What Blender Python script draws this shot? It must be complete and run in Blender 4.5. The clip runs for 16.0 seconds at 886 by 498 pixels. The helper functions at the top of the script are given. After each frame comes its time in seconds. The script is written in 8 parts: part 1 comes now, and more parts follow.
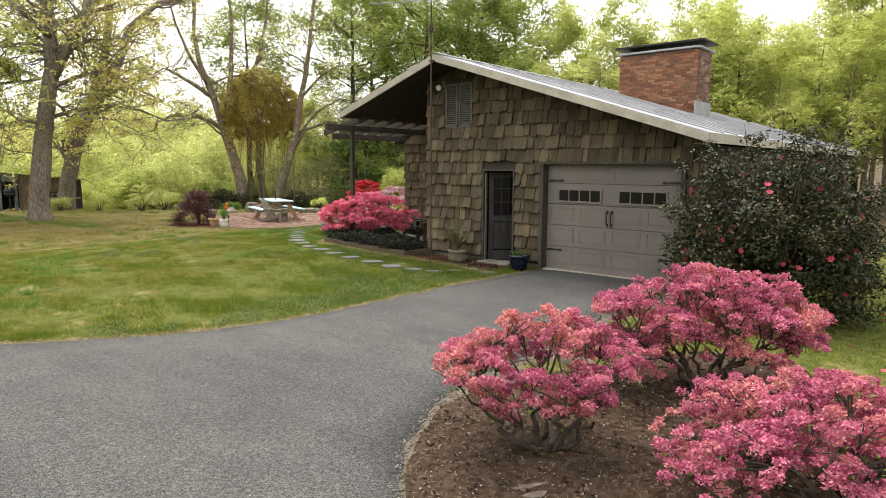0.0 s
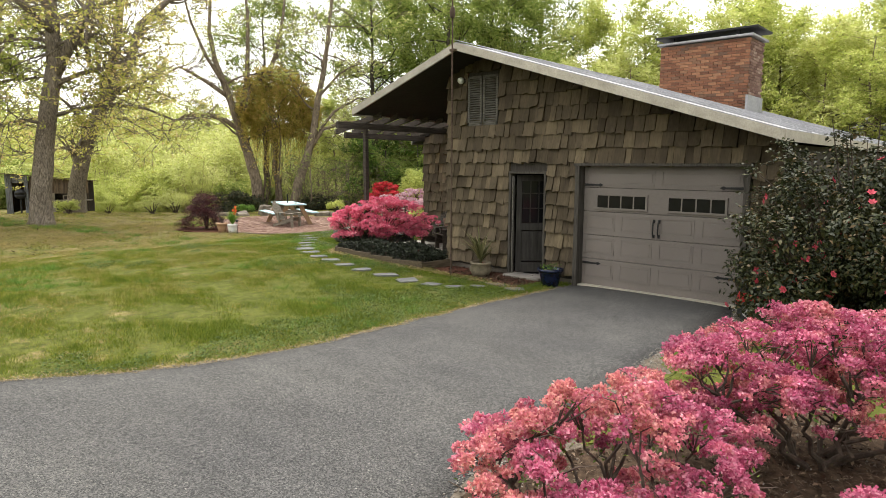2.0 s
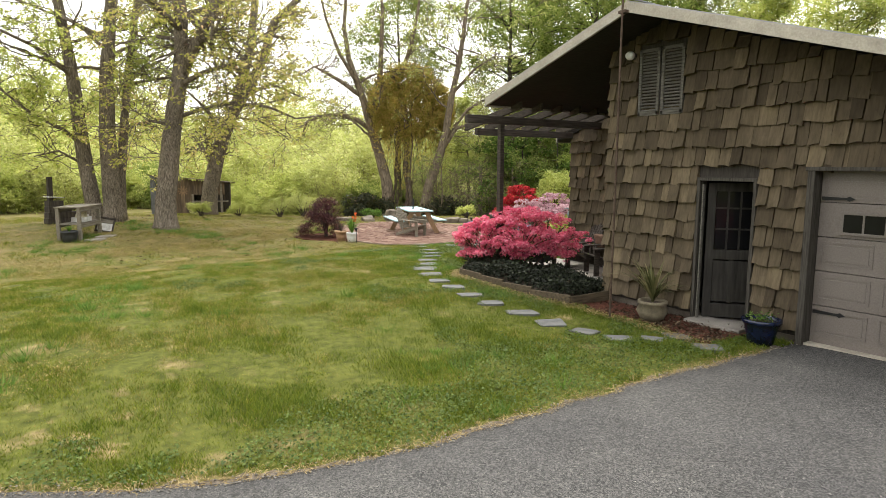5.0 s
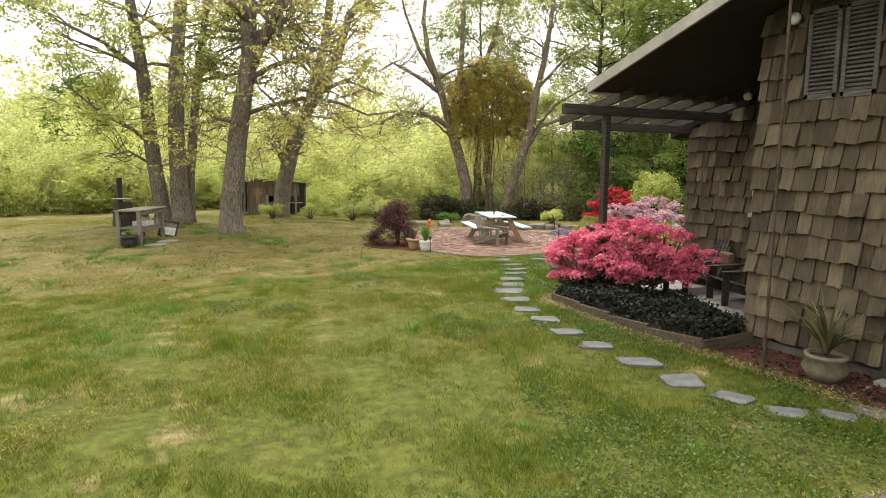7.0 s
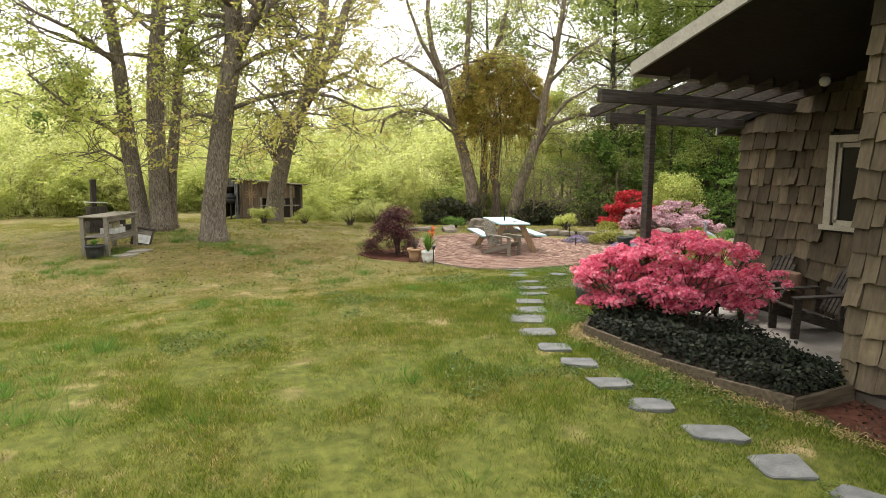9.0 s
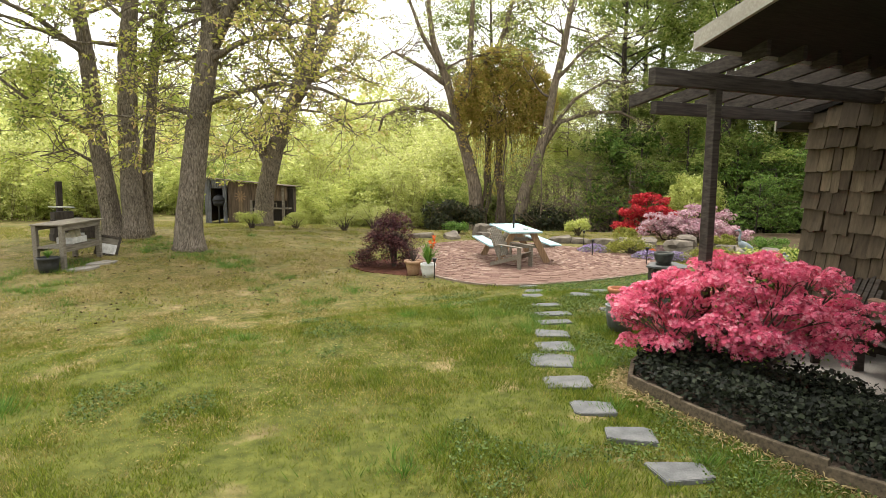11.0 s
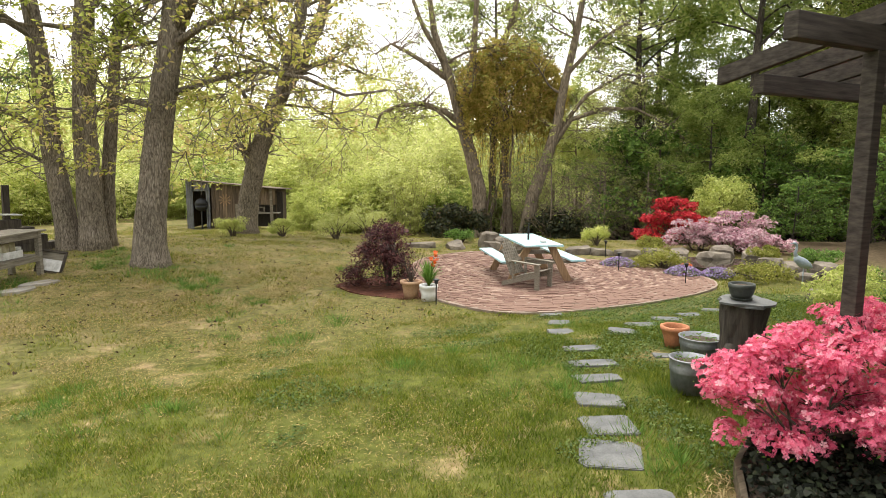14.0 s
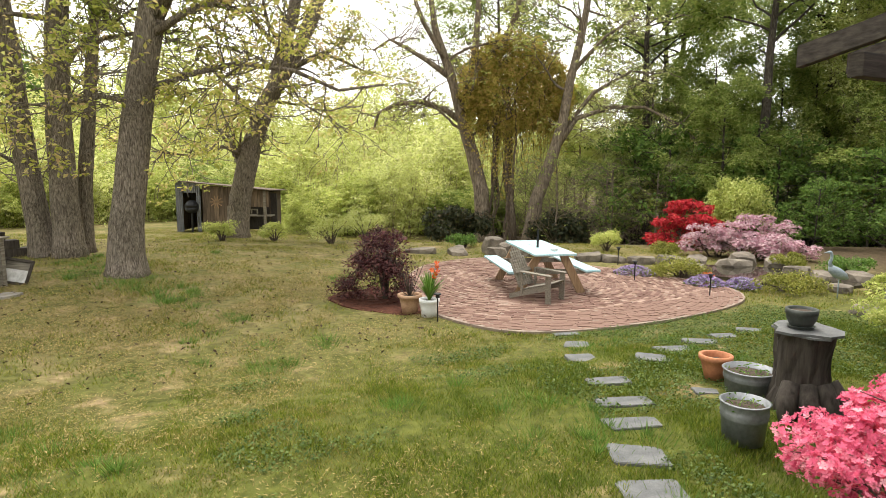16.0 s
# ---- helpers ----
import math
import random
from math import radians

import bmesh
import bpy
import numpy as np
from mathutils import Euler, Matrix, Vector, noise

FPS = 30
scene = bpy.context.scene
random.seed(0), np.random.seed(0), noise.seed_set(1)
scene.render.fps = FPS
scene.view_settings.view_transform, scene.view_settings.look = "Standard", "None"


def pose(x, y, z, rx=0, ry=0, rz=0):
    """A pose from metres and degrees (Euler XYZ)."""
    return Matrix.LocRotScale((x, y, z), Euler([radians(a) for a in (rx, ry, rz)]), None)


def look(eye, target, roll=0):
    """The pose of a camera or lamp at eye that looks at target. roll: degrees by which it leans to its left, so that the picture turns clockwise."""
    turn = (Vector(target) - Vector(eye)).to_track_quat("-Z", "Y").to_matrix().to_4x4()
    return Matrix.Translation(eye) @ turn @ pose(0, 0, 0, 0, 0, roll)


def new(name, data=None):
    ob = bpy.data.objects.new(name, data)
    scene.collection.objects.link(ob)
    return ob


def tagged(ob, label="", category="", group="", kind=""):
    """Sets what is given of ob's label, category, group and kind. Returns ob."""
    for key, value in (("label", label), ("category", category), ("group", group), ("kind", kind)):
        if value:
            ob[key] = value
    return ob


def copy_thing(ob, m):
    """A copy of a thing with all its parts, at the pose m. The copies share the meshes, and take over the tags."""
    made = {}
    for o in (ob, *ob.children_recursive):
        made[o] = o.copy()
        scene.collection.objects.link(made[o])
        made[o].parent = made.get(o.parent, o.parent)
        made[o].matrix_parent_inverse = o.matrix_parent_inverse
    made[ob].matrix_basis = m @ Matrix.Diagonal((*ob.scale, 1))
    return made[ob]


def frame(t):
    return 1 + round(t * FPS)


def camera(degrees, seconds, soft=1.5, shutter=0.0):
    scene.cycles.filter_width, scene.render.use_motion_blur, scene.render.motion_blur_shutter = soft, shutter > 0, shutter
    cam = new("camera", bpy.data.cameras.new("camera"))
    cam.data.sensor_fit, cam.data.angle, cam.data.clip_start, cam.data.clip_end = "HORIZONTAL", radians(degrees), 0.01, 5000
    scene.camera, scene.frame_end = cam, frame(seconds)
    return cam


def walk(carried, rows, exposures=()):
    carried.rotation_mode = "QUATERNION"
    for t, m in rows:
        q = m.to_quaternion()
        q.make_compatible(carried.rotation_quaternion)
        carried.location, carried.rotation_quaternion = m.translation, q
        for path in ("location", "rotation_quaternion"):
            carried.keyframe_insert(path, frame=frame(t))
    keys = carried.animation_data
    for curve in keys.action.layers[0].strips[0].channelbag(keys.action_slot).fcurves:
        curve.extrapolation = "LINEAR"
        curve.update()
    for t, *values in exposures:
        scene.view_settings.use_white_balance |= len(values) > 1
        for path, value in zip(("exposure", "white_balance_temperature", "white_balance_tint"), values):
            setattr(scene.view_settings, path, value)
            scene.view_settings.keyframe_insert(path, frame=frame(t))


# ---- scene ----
cam = camera(70.7, 16.0, soft=0.7)
METRES, EYE, TILT, LEAN, TURN = 13.4, 2.2, -5.4, 0.8, -49.9
ROWS = [
    (0.0, 0.0, 0.0, 0.0, 0.04, -2.31, -1.05),
    (0.5, -0.0, 0.0241, 0.0024, 0.03, -2.29, -1.05),
    (1.0, -0.0001, 0.0506, 0.0054, 0.25, -2.28, -1.08),
    (1.5, -0.0003, 0.0792, 0.0088, 1.02, -2.28, -1.15),
    (2.0, -0.0008, 0.1105, 0.0123, 2.01, -2.3, -1.23),
    (2.5, -0.0027, 0.1442, 0.0158, 3.92, -2.33, -1.41),
    (3.0, -0.0068, 0.1786, 0.0197, 6.19, -2.4, -1.58),
    (3.5, -0.0118, 0.215, 0.0241, 8.31, -2.46, -1.79),
    (4.0, -0.0183, 0.2516, 0.0281, 10.08, -2.51, -1.91),
    (4.5, -0.0255, 0.2885, 0.0319, 11.61, -2.57, -2.03),
    (5.0, -0.0353, 0.3255, 0.0359, 14.16, -2.65, -2.29),
    (7.5, -0.0988, 0.5076, 0.0536, 21.75, -2.99, -2.92),
    (8.0, -0.1122, 0.5397, 0.0564, 21.75, -2.98, -2.93),
    (8.5, -0.1253, 0.5707, 0.0593, 21.75, -2.97, -2.94),
    (9.0, -0.1378, 0.6009, 0.0621, 21.75, -2.96, -2.95),
    (11.5, -0.2004, 0.7509, 0.0771, 21.9, -2.97, -3.0),
    (12.0, -0.2119, 0.7775, 0.0795, 21.91, -2.97, -3.0),
    (12.5, -0.223, 0.8035, 0.0824, 21.92, -2.96, -3.0),
    (13.0, -0.2336, 0.8278, 0.0845, 21.93, -2.96, -3.01),
    (13.5, -0.2435, 0.8504, 0.0869, 21.92, -2.94, -3.02),
    (14.0, -0.2527, 0.8716, 0.0889, 21.95, -2.93, -3.0),
    (14.5, -0.2614, 0.89, 0.0911, 21.95, -2.94, -3.0),
    (15.0, -0.2693, 0.9077, 0.0931, 21.95, -2.94, -3.03),
    (15.5, -0.277, 0.9252, 0.095, 21.96, -2.95, -3.02),
    (16.0, -0.2847, 0.9432, 0.097, 21.95, -2.94, -3.04),
]
walk(cam, [(t, pose(0, 0, EYE, TILT, LEAN, TURN) @ pose(METRES * x, METRES * y, METRES * z, 90 + pitch, roll, yaw)) for t, x, y, z, yaw, pitch, roll in ROWS])

# ---- light ----
world = bpy.data.worlds.new("sky")
scene.world = world
world.use_nodes = True
wn = world.node_tree.nodes
wl = world.node_tree.links
sky = wn.new("ShaderNodeTexSky")
sky.sky_type = "NISHITA"
sky.sun_disc = False
sky.sun_elevation, sky.sun_rotation = radians(67), radians(20)
sky.air_density, sky.dust_density = 1.4, 5.0
veil = wn.new("ShaderNodeMix")          # thin bright cloud over the whole sky
veil.data_type = "RGBA"
veil.inputs["Factor"].default_value = 0.86
skydim = wn.new("ShaderNodeMix")
skydim.data_type, skydim.blend_type = "RGBA", "MULTIPLY"
skydim.inputs["Factor"].default_value = 1.0
skydim.inputs[7].default_value = (0.1, 0.1, 0.1, 1)
wl.new(sky.outputs[0], skydim.inputs[6])
wl.new(skydim.outputs[2], veil.inputs[6])
veil.inputs[7].default_value = (1.0, 0.99, 0.97, 1)
wl.new(veil.outputs[2], wn["Background"].inputs["Color"])
wn["Background"].inputs["Strength"].default_value = 2.3

sun = new("sun", bpy.data.lights.new("sun", "SUN"))
sun.data.energy, sun.data.angle, sun.data.color = 4.6, radians(40), (1.0, 0.96, 0.9)
sun.matrix_world = look((3, 8, 20), (0, 0, 0))
scene.view_settings.exposure = 0.0

# ---- materials ----
def mat(name, rough=0.8, metal=0.0, spec=0.3):
    m = bpy.data.materials.new(name)
    m.use_nodes = True
    b = m.node_tree.nodes["Principled BSDF"]
    b.inputs["Roughness"].default_value = rough
    b.inputs["Metallic"].default_value = metal
    b.inputs["Specular IOR Level"].default_value = spec
    return m


def nd(m, kind, **kw):
    n = m.node_tree.nodes.new("ShaderNode" + kind)
    for k, v in kw.items():
        n.inputs[k].default_value = v
    return n


def ln(m, a, b):
    m.node_tree.links.new(a, b)


def bsdf(m):
    return m.node_tree.nodes["Principled BSDF"]


def ramp(m, fac, stops):
    n = m.node_tree.nodes.new("ShaderNodeValToRGB")
    el = n.color_ramp.elements
    while len(el) < len(stops):
        el.new(0.5)
    for e, (p, c) in zip(el, stops):
        e.position, e.color = p, (*c, 1)
    ln(m, fac, n.inputs[0])
    return n.outputs[0]


def mixc(m, fac, a, b, mode="MIX"):
    n = m.node_tree.nodes.new("ShaderNodeMix")
    n.data_type, n.blend_type = "RGBA", mode
    for sock, v in ((n.inputs[0], fac), (n.inputs[6], a), (n.inputs[7], b)):
        if isinstance(v, (int, float)):
            sock.default_value = v
        elif isinstance(v, tuple):
            sock.default_value = (*v, 1)
        else:
            ln(m, v, sock)
    return n.outputs[2]


def coords(m, scale=(1, 1, 1), world_space=False):
    tc = nd(m, "NewGeometry") if world_space else nd(m, "TexCoord")
    mp = nd(m, "Mapping", Scale=scale)
    ln(m, tc.outputs["Position" if world_space else "Object"], mp.inputs[0])
    return mp.outputs[0]


def noise_tex(m, vec, scale, detail=4.0, rough=0.55):
    n = nd(m, "TexNoise", Scale=scale, Detail=detail, Roughness=rough)
    ln(m, vec, n.inputs["Vector"])
    return n.outputs["Fac"]


def voro(m, vec, scale, feature="F1"):
    n = nd(m, "TexVoronoi", Scale=scale)
    n.feature = feature
    ln(m, vec, n.inputs["Vector"])
    return n


def bump(m, height, strength=0.4, dist=0.02):
    n = nd(m, "Bump", Strength=strength, Distance=dist)
    ln(m, height, n.inputs["Height"])
    ln(m, n.outputs[0], bsdf(m).inputs["Normal"])


def colour(m, c):
    if isinstance(c, tuple):
        bsdf(m).inputs["Base Color"].default_value = (*c, 1)
    else:
        ln(m, c, bsdf(m).inputs["Base Color"])


def plain(name, c1, c2, scale=3.0, rough=0.7, metal=0.0, bump_s=0.15, fine=40.0, world_space=False, spec=0.3, stretch=(1, 1, 1)):
    """Paint, stone or metal: two tones of stain, and a fine grain."""
    m = mat(name, rough, metal, spec)
    v = coords(m, stretch, world_space)
    a = noise_tex(m, v, scale, 5)
    b = noise_tex(m, v, fine, 3)
    base = ramp(m, a, [(0.3, c1), (0.7, c2)])
    colour(m, mixc(m, 0.25, base, ramp(m, b, [(0.3, (0.25, 0.25, 0.25)), (0.7, (0.85, 0.85, 0.85))]), "OVERLAY"))
    bump(m, b, bump_s, 0.01)
    return m


def leafy(name, stops, patch=1.2, trans=0.35, rough=0.6, patchy=0.45, dark=(0.5, 0.55, 0.45)):
    """Leaves or petals: a tone for each, patches of lighter and darker ones, light coming through."""
    m = mat(name, rough, 0, 0.25)
    geo = nd(m, "NewGeometry")
    c = ramp(m, geo.outputs["Random Per Island"], stops)
    v = coords(m, world_space=True)
    p = noise_tex(m, v, patch, 2)
    c = mixc(m, patchy, c, ramp(m, p, [(0.35, dark), (0.65, (1, 1, 1))]), "MULTIPLY")
    colour(m, c)
    tr = nd(m, "BsdfTranslucent")
    ln(m, c, tr.inputs[0])
    mx = nd(m, "MixShader", Fac=trans)
    out = m.node_tree.nodes["Material Output"]
    ln(m, bsdf(m).outputs[0], mx.inputs[1])
    ln(m, tr.outputs[0], mx.inputs[2])
    ln(m, mx.outputs[0], out.inputs[0])
    return m


def wood(name, c1, c2, rough=0.8, along=(1, 1, 0.08), grain=60, random_piece=0.0):
    """Sawn or weathered wood; along squeezes the grain's axis."""
    m = mat(name, rough)
    v = coords(m, along)
    g = noise_tex(m, v, grain, 4, 0.6)
    s = noise_tex(m, coords(m), 2.2, 4)
    c = ramp(m, g, [(0.3, c1), (0.7, c2)])
    c = mixc(m, 0.5, c, ramp(m, s, [(0.3, (0.62, 0.62, 0.6)), (0.7, (1, 1, 1))]), "MULTIPLY")
    if random_piece:
        oi = nd(m, "ObjectInfo")
        c = mixc(m, random_piece, c, ramp(m, oi.outputs["Random"], [(0.0, (0.4, 0.37, 0.33)), (0.35, (0.75, 0.72, 0.68)), (0.75, (1.15, 1.1, 1.0)), (1.0, (1.75, 1.68, 1.45))]), "MULTIPLY")
    colour(m, c)
    bump(m, g, 0.35, 0.006)
    return m


# ground
M_LAWN = mat("lawn_soil", 0.95, 0, 0.1)
_v = coords(M_LAWN, world_space=True)
_a, _b, _c = noise_tex(M_LAWN, _v, 0.35, 5), noise_tex(M_LAWN, _v, 9, 5), noise_tex(M_LAWN, _v, 1.6, 4)
_g = ramp(M_LAWN, _b, [(0.3, (0.042, 0.05, 0.01)), (0.7, (0.115, 0.122, 0.026))])
_d = ramp(M_LAWN, _b, [(0.3, (0.2, 0.135, 0.07)), (0.7, (0.43, 0.31, 0.18))])
_m1 = ramp(M_LAWN, _c, [(0.57, (0, 0, 0)), (0.68, (0.8, 0.8, 0.8))])
_m2 = ramp(M_LAWN, _a, [(0.42, (0, 0, 0)), (0.62, (1, 1, 1))])
_mm = mixc(M_LAWN, 1.0, _m1, _m2, "MULTIPLY")
_pos = nd(M_LAWN, "NewGeometry")
_xyz = nd(M_LAWN, "SeparateXYZ")
ln(M_LAWN, _pos.outputs["Position"], _xyz.inputs[0])
_mr = nd(M_LAWN, "MapRange")
_mr.inputs[1].default_value, _mr.inputs[2].default_value = 20.0, 24.0
ln(M_LAWN, _xyz.outputs["X"], _mr.inputs[0])
_my = nd(M_LAWN, "MapRange")          # worn, mossy brown ground under the oaks
_my.inputs[1].default_value, _my.inputs[2].default_value, _my.inputs[4].default_value = 16.0, 21.0, 0.4
ln(M_LAWN, _xyz.outputs["Y"], _my.inputs[0])
_mm = mixc(M_LAWN, _my.outputs[0], _mm, ramp(M_LAWN, _c, [(0.35, (0.15, 0.15, 0.15)), (0.6, (1, 1, 1))]))
_litter = ramp(M_LAWN, _b, [(0.3, (0.045, 0.031, 0.018)), (0.7, (0.12, 0.088, 0.052))])     # leaf litter of the woods
colour(M_LAWN, mixc(M_LAWN, _mr.outputs[0], mixc(M_LAWN, _mm, _g, _d), _litter))
bump(M_LAWN, _b, 0.6, 0.03)

M_DRIVE = mat("gravel_asphalt", 0.9, 0, 0.25)
_v = coords(M_DRIVE, world_space=True)
_vo = voro(M_DRIVE, _v, 105)
_s = ramp(M_DRIVE, _vo.outputs["Color"], [(0.1, (0.034, 0.035, 0.037)), (0.55, (0.092, 0.094, 0.096)), (0.92, (0.165, 0.165, 0.163)), (1.0, (0.33, 0.32, 0.3))])
_n = noise_tex(M_DRIVE, _v, 0.7, 5)
_n2 = noise_tex(M_DRIVE, coords(M_DRIVE, (1.0, 0.3, 1), True), 2.5, 4)
_s = mixc(M_DRIVE, 0.7, _s, ramp(M_DRIVE, _n, [(0.3, (0.72, 0.72, 0.74)), (0.7, (1.15, 1.14, 1.1))]), "MULTIPLY")
_s = mixc(M_DRIVE, 0.5, _s, ramp(M_DRIVE, _n2, [(0.35, (0.8, 0.8, 0.8)), (0.65, (1.1, 1.1, 1.1))]), "MULTIPLY")
_n3 = noise_tex(M_DRIVE, _v, 26, 4, 0.7)
_s = mixc(M_DRIVE, 0.6, _s, ramp(M_DRIVE, _n3, [(0.36, (0.55, 0.55, 0.56)), (0.64, (1.25, 1.25, 1.22))]), "MULTIPLY")
colour(M_DRIVE, mixc(M_DRIVE, 1.0, _s, (1.03, 0.99, 0.94), "MULTIPLY"))
bump(M_DRIVE, _vo.outputs["Distance"], 0.8, 0.012)

M_MULCH = plain("mulch", (0.022, 0.014, 0.009), (0.085, 0.057, 0.037), 16, 0.95, 0, 0.8, 90, True, 0.1)
M_MULCH_RED = plain("red_mulch", (0.045, 0.018, 0.012), (0.12, 0.05, 0.032), 12, 0.95, 0, 0.8, 90, True, 0.1)
M_GRAVEL = plain("loose_gravel", (0.11, 0.1, 0.085), (0.3, 0.28, 0.245), 30, 0.85, 0, 0.4, 120, True)
M_FOOTING = plain("stained_footing", (0.075, 0.06, 0.047), (0.17, 0.145, 0.12), 3, 0.9, 0, 0.3, 50)
M_CUSHION = plain("faded_cushion_cloth", (0.13, 0.075, 0.05), (0.22, 0.14, 0.1), 6, 0.95, 0, 0.2)
M_TRIM = plain("window_trim_paint", (0.3, 0.27, 0.2), (0.42, 0.385, 0.3), 5, 0.6, 0, 0.1, 50)
M_CONCRETE = plain("concrete", (0.17, 0.155, 0.135), (0.31, 0.285, 0.25), 2.2, 0.85, 0, 0.2, 70)
M_SLATE = plain("flagstone", (0.075, 0.078, 0.076), (0.155, 0.155, 0.148), 5, 0.75, 0, 0.3, 60)
M_ROCK = plain("boulder_stone", (0.06, 0.048, 0.037), (0.23, 0.195, 0.15), 3.5, 0.85, 0, 0.6, 30)
M_GRASS_LUSH = leafy("lush_grass_blades", [(0.0, (0.09, 0.128, 0.007)), (0.45, (0.175, 0.212, 0.017)), (1.0, (0.3, 0.32, 0.045))], 5.0, 0.35, 0.65, 0.6, (0.5, 0.58, 0.4))
# dark blades, with shade by the house put into their colour
M_GRASS_SHADE = leafy("shade_dark_grass_blades", [(0.0, (0.06, 0.105, 0.008)), (0.45, (0.12, 0.17, 0.016)), (1.0, (0.22, 0.26, 0.04))], 5.0, 0.35, 0.65, 0.5, (0.55, 0.6, 0.45))
M_GRASS_THIN = leafy("thin_grass_blades", [(0.0, (0.13, 0.145, 0.017)), (0.4, (0.235, 0.24, 0.04)), (0.75, (0.36, 0.32, 0.09)), (1.0, (0.52, 0.385, 0.18))], 5.0, 0.35, 0.65, 0.6, (0.52, 0.55, 0.42))

# house
M_SHINGLE = mat("weathered_shingle", 0.92, 0, 0.15)
_oi = nd(M_SHINGLE, "ObjectInfo")
_sh = nd(M_SHINGLE, "VectorMath")
_sh.operation = "ADD"
_m = nd(M_SHINGLE, "Math")
_m.operation = "MULTIPLY"
_m.inputs[1].default_value = 37.0
ln(M_SHINGLE, _oi.outputs["Random"], _m.inputs[0])
ln(M_SHINGLE, coords(M_SHINGLE, (1, 1, 0.16)), _sh.inputs[0])
ln(M_SHINGLE, _m.outputs[0], _sh.inputs[1])
_n = noise_tex(M_SHINGLE, _sh.outputs[0], 30, 5, 0.6)
_n2 = noise_tex(M_SHINGLE, _sh.outputs[0], 7, 3)
_c = ramp(M_SHINGLE, _n, [(0.25, (0.088, 0.07, 0.049)), (0.75, (0.155, 0.126, 0.088))])
_c = mixc(M_SHINGLE, 0.8, _c, ramp(M_SHINGLE, _oi.outputs["Random"], [(0.0, (0.45, 0.42, 0.39)), (0.3, (0.76, 0.73, 0.68)), (0.75, (1.1, 1.06, 0.98)), (1.0, (1.5, 1.45, 1.28))]), "MULTIPLY")
_c = mixc(M_SHINGLE, 0.6, _c, ramp(M_SHINGLE, _n2, [(0.3, (0.6, 0.6, 0.58)), (0.65, (1.1, 1.1, 1.08))]), "MULTIPLY")
_n3 = noise_tex(M_SHINGLE, coords(M_SHINGLE, (1, 1, 0.7), True), 1.1, 4)
_c = mixc(M_SHINGLE, 0.5, _c, ramp(M_SHINGLE, _n3, [(0.34, (0.5, 0.5, 0.5)), (0.62, (1.1, 1.1, 1.1))]), "MULTIPLY")
colour(M_SHINGLE, _c)
bump(M_SHINGLE, _n, 0.4, 0.005)
M_WALLDARK = wood("dark_sheathing", (0.03, 0.026, 0.022), (0.07, 0.06, 0.05), 0.9)
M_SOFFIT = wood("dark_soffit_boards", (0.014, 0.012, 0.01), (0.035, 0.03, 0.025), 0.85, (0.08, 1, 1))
M_FASCIA = plain("cream_paint", (0.3, 0.272, 0.22), (0.42, 0.385, 0.315), 4, 0.6, 0, 0.1, 50)
M_ROOF = plain("galvanised_roof", (0.23, 0.23, 0.24), (0.35, 0.35, 0.362), 1.5, 0.5, 0.1, 0.08, 20)
M_GARAGE = plain("taupe_door_paint", (0.152, 0.132, 0.116), (0.18, 0.156, 0.137), 1.2, 0.55, 0, 0.05, 60)
M_BLACK = plain("black_iron", (0.012, 0.012, 0.013), (0.03, 0.03, 0.03), 6, 0.5, 0.3, 0.1)
M_GLASS_DARK = plain("window_glass", (0.007, 0.007, 0.008), (0.012, 0.012, 0.013), 1, 0.08, 0, 0.0, 5, False, 0.22)
M_GREYWOOD = wood("grey_door_frame", (0.03, 0.026, 0.021), (0.1, 0.09, 0.076), 0.85, (1, 1, 0.06), 50)
M_DOORPAINT = wood("worn_door_paint", (0.018, 0.016, 0.014), (0.055, 0.05, 0.043), 0.8, (1, 1, 0.1), 20)
M_VENT = wood("grey_louvre", (0.07, 0.064, 0.055), (0.19, 0.178, 0.155), 0.9, (1, 0.1, 1), 40)
M_BEAM = wood("weathered_beam", (0.028, 0.022, 0.017), (0.09, 0.074, 0.06), 0.85, (0.07, 0.3, 1), 40)
M_RUST = plain("rusty_pipe", (0.05, 0.032, 0.022), (0.12, 0.085, 0.062), 8, 0.8, 0.3, 0.3, 60)
M_BRICK = mat("old_brick", 0.9)
_v = coords(M_BRICK)
_oi = nd(M_BRICK, "ObjectInfo")
_c = ramp(M_BRICK, _oi.outputs["Random"], [(0.0, (0.13, 0.06, 0.038)), (0.5, (0.25, 0.115, 0.066)), (0.8, (0.33, 0.175, 0.1)), (1.0, (0.12, 0.075, 0.055))])
_n = noise_tex(M_BRICK, _v, 25, 4)
colour(M_BRICK, mixc(M_BRICK, 0.5, _c, ramp(M_BRICK, _n, [(0.3, (0.6, 0.58, 0.55)), (0.7, (1.2, 1.15, 1.1))]), "MULTIPLY"))
bump(M_BRICK, _n, 0.4, 0.008)
M_PAVER = mat("patio_brick", 0.9)
_v = coords(M_PAVER, world_space=True)
_oi = nd(M_PAVER, "NewGeometry")
_c = ramp(M_PAVER, _oi.outputs["Random Per Island"], [(0.0, (0.12, 0.062, 0.046)), (0.5, (0.178, 0.105, 0.08)), (0.85, (0.235, 0.15, 0.115)), (1.0, (0.33, 0.24, 0.19))])
_n = noise_tex(M_PAVER, _v, 18, 4)
colour(M_PAVER, mixc(M_PAVER, 0.5, _c, ramp(M_PAVER, _n, [(0.3, (0.65, 0.63, 0.6)), (0.7, (1.2, 1.17, 1.12))]), "MULTIPLY"))
bump(M_PAVER, _n, 0.4, 0.006)
M_MORTAR = plain("mortar_sand", (0.17, 0.125, 0.095), (0.29, 0.23, 0.18), 8, 0.95, 0, 0.4, 80)

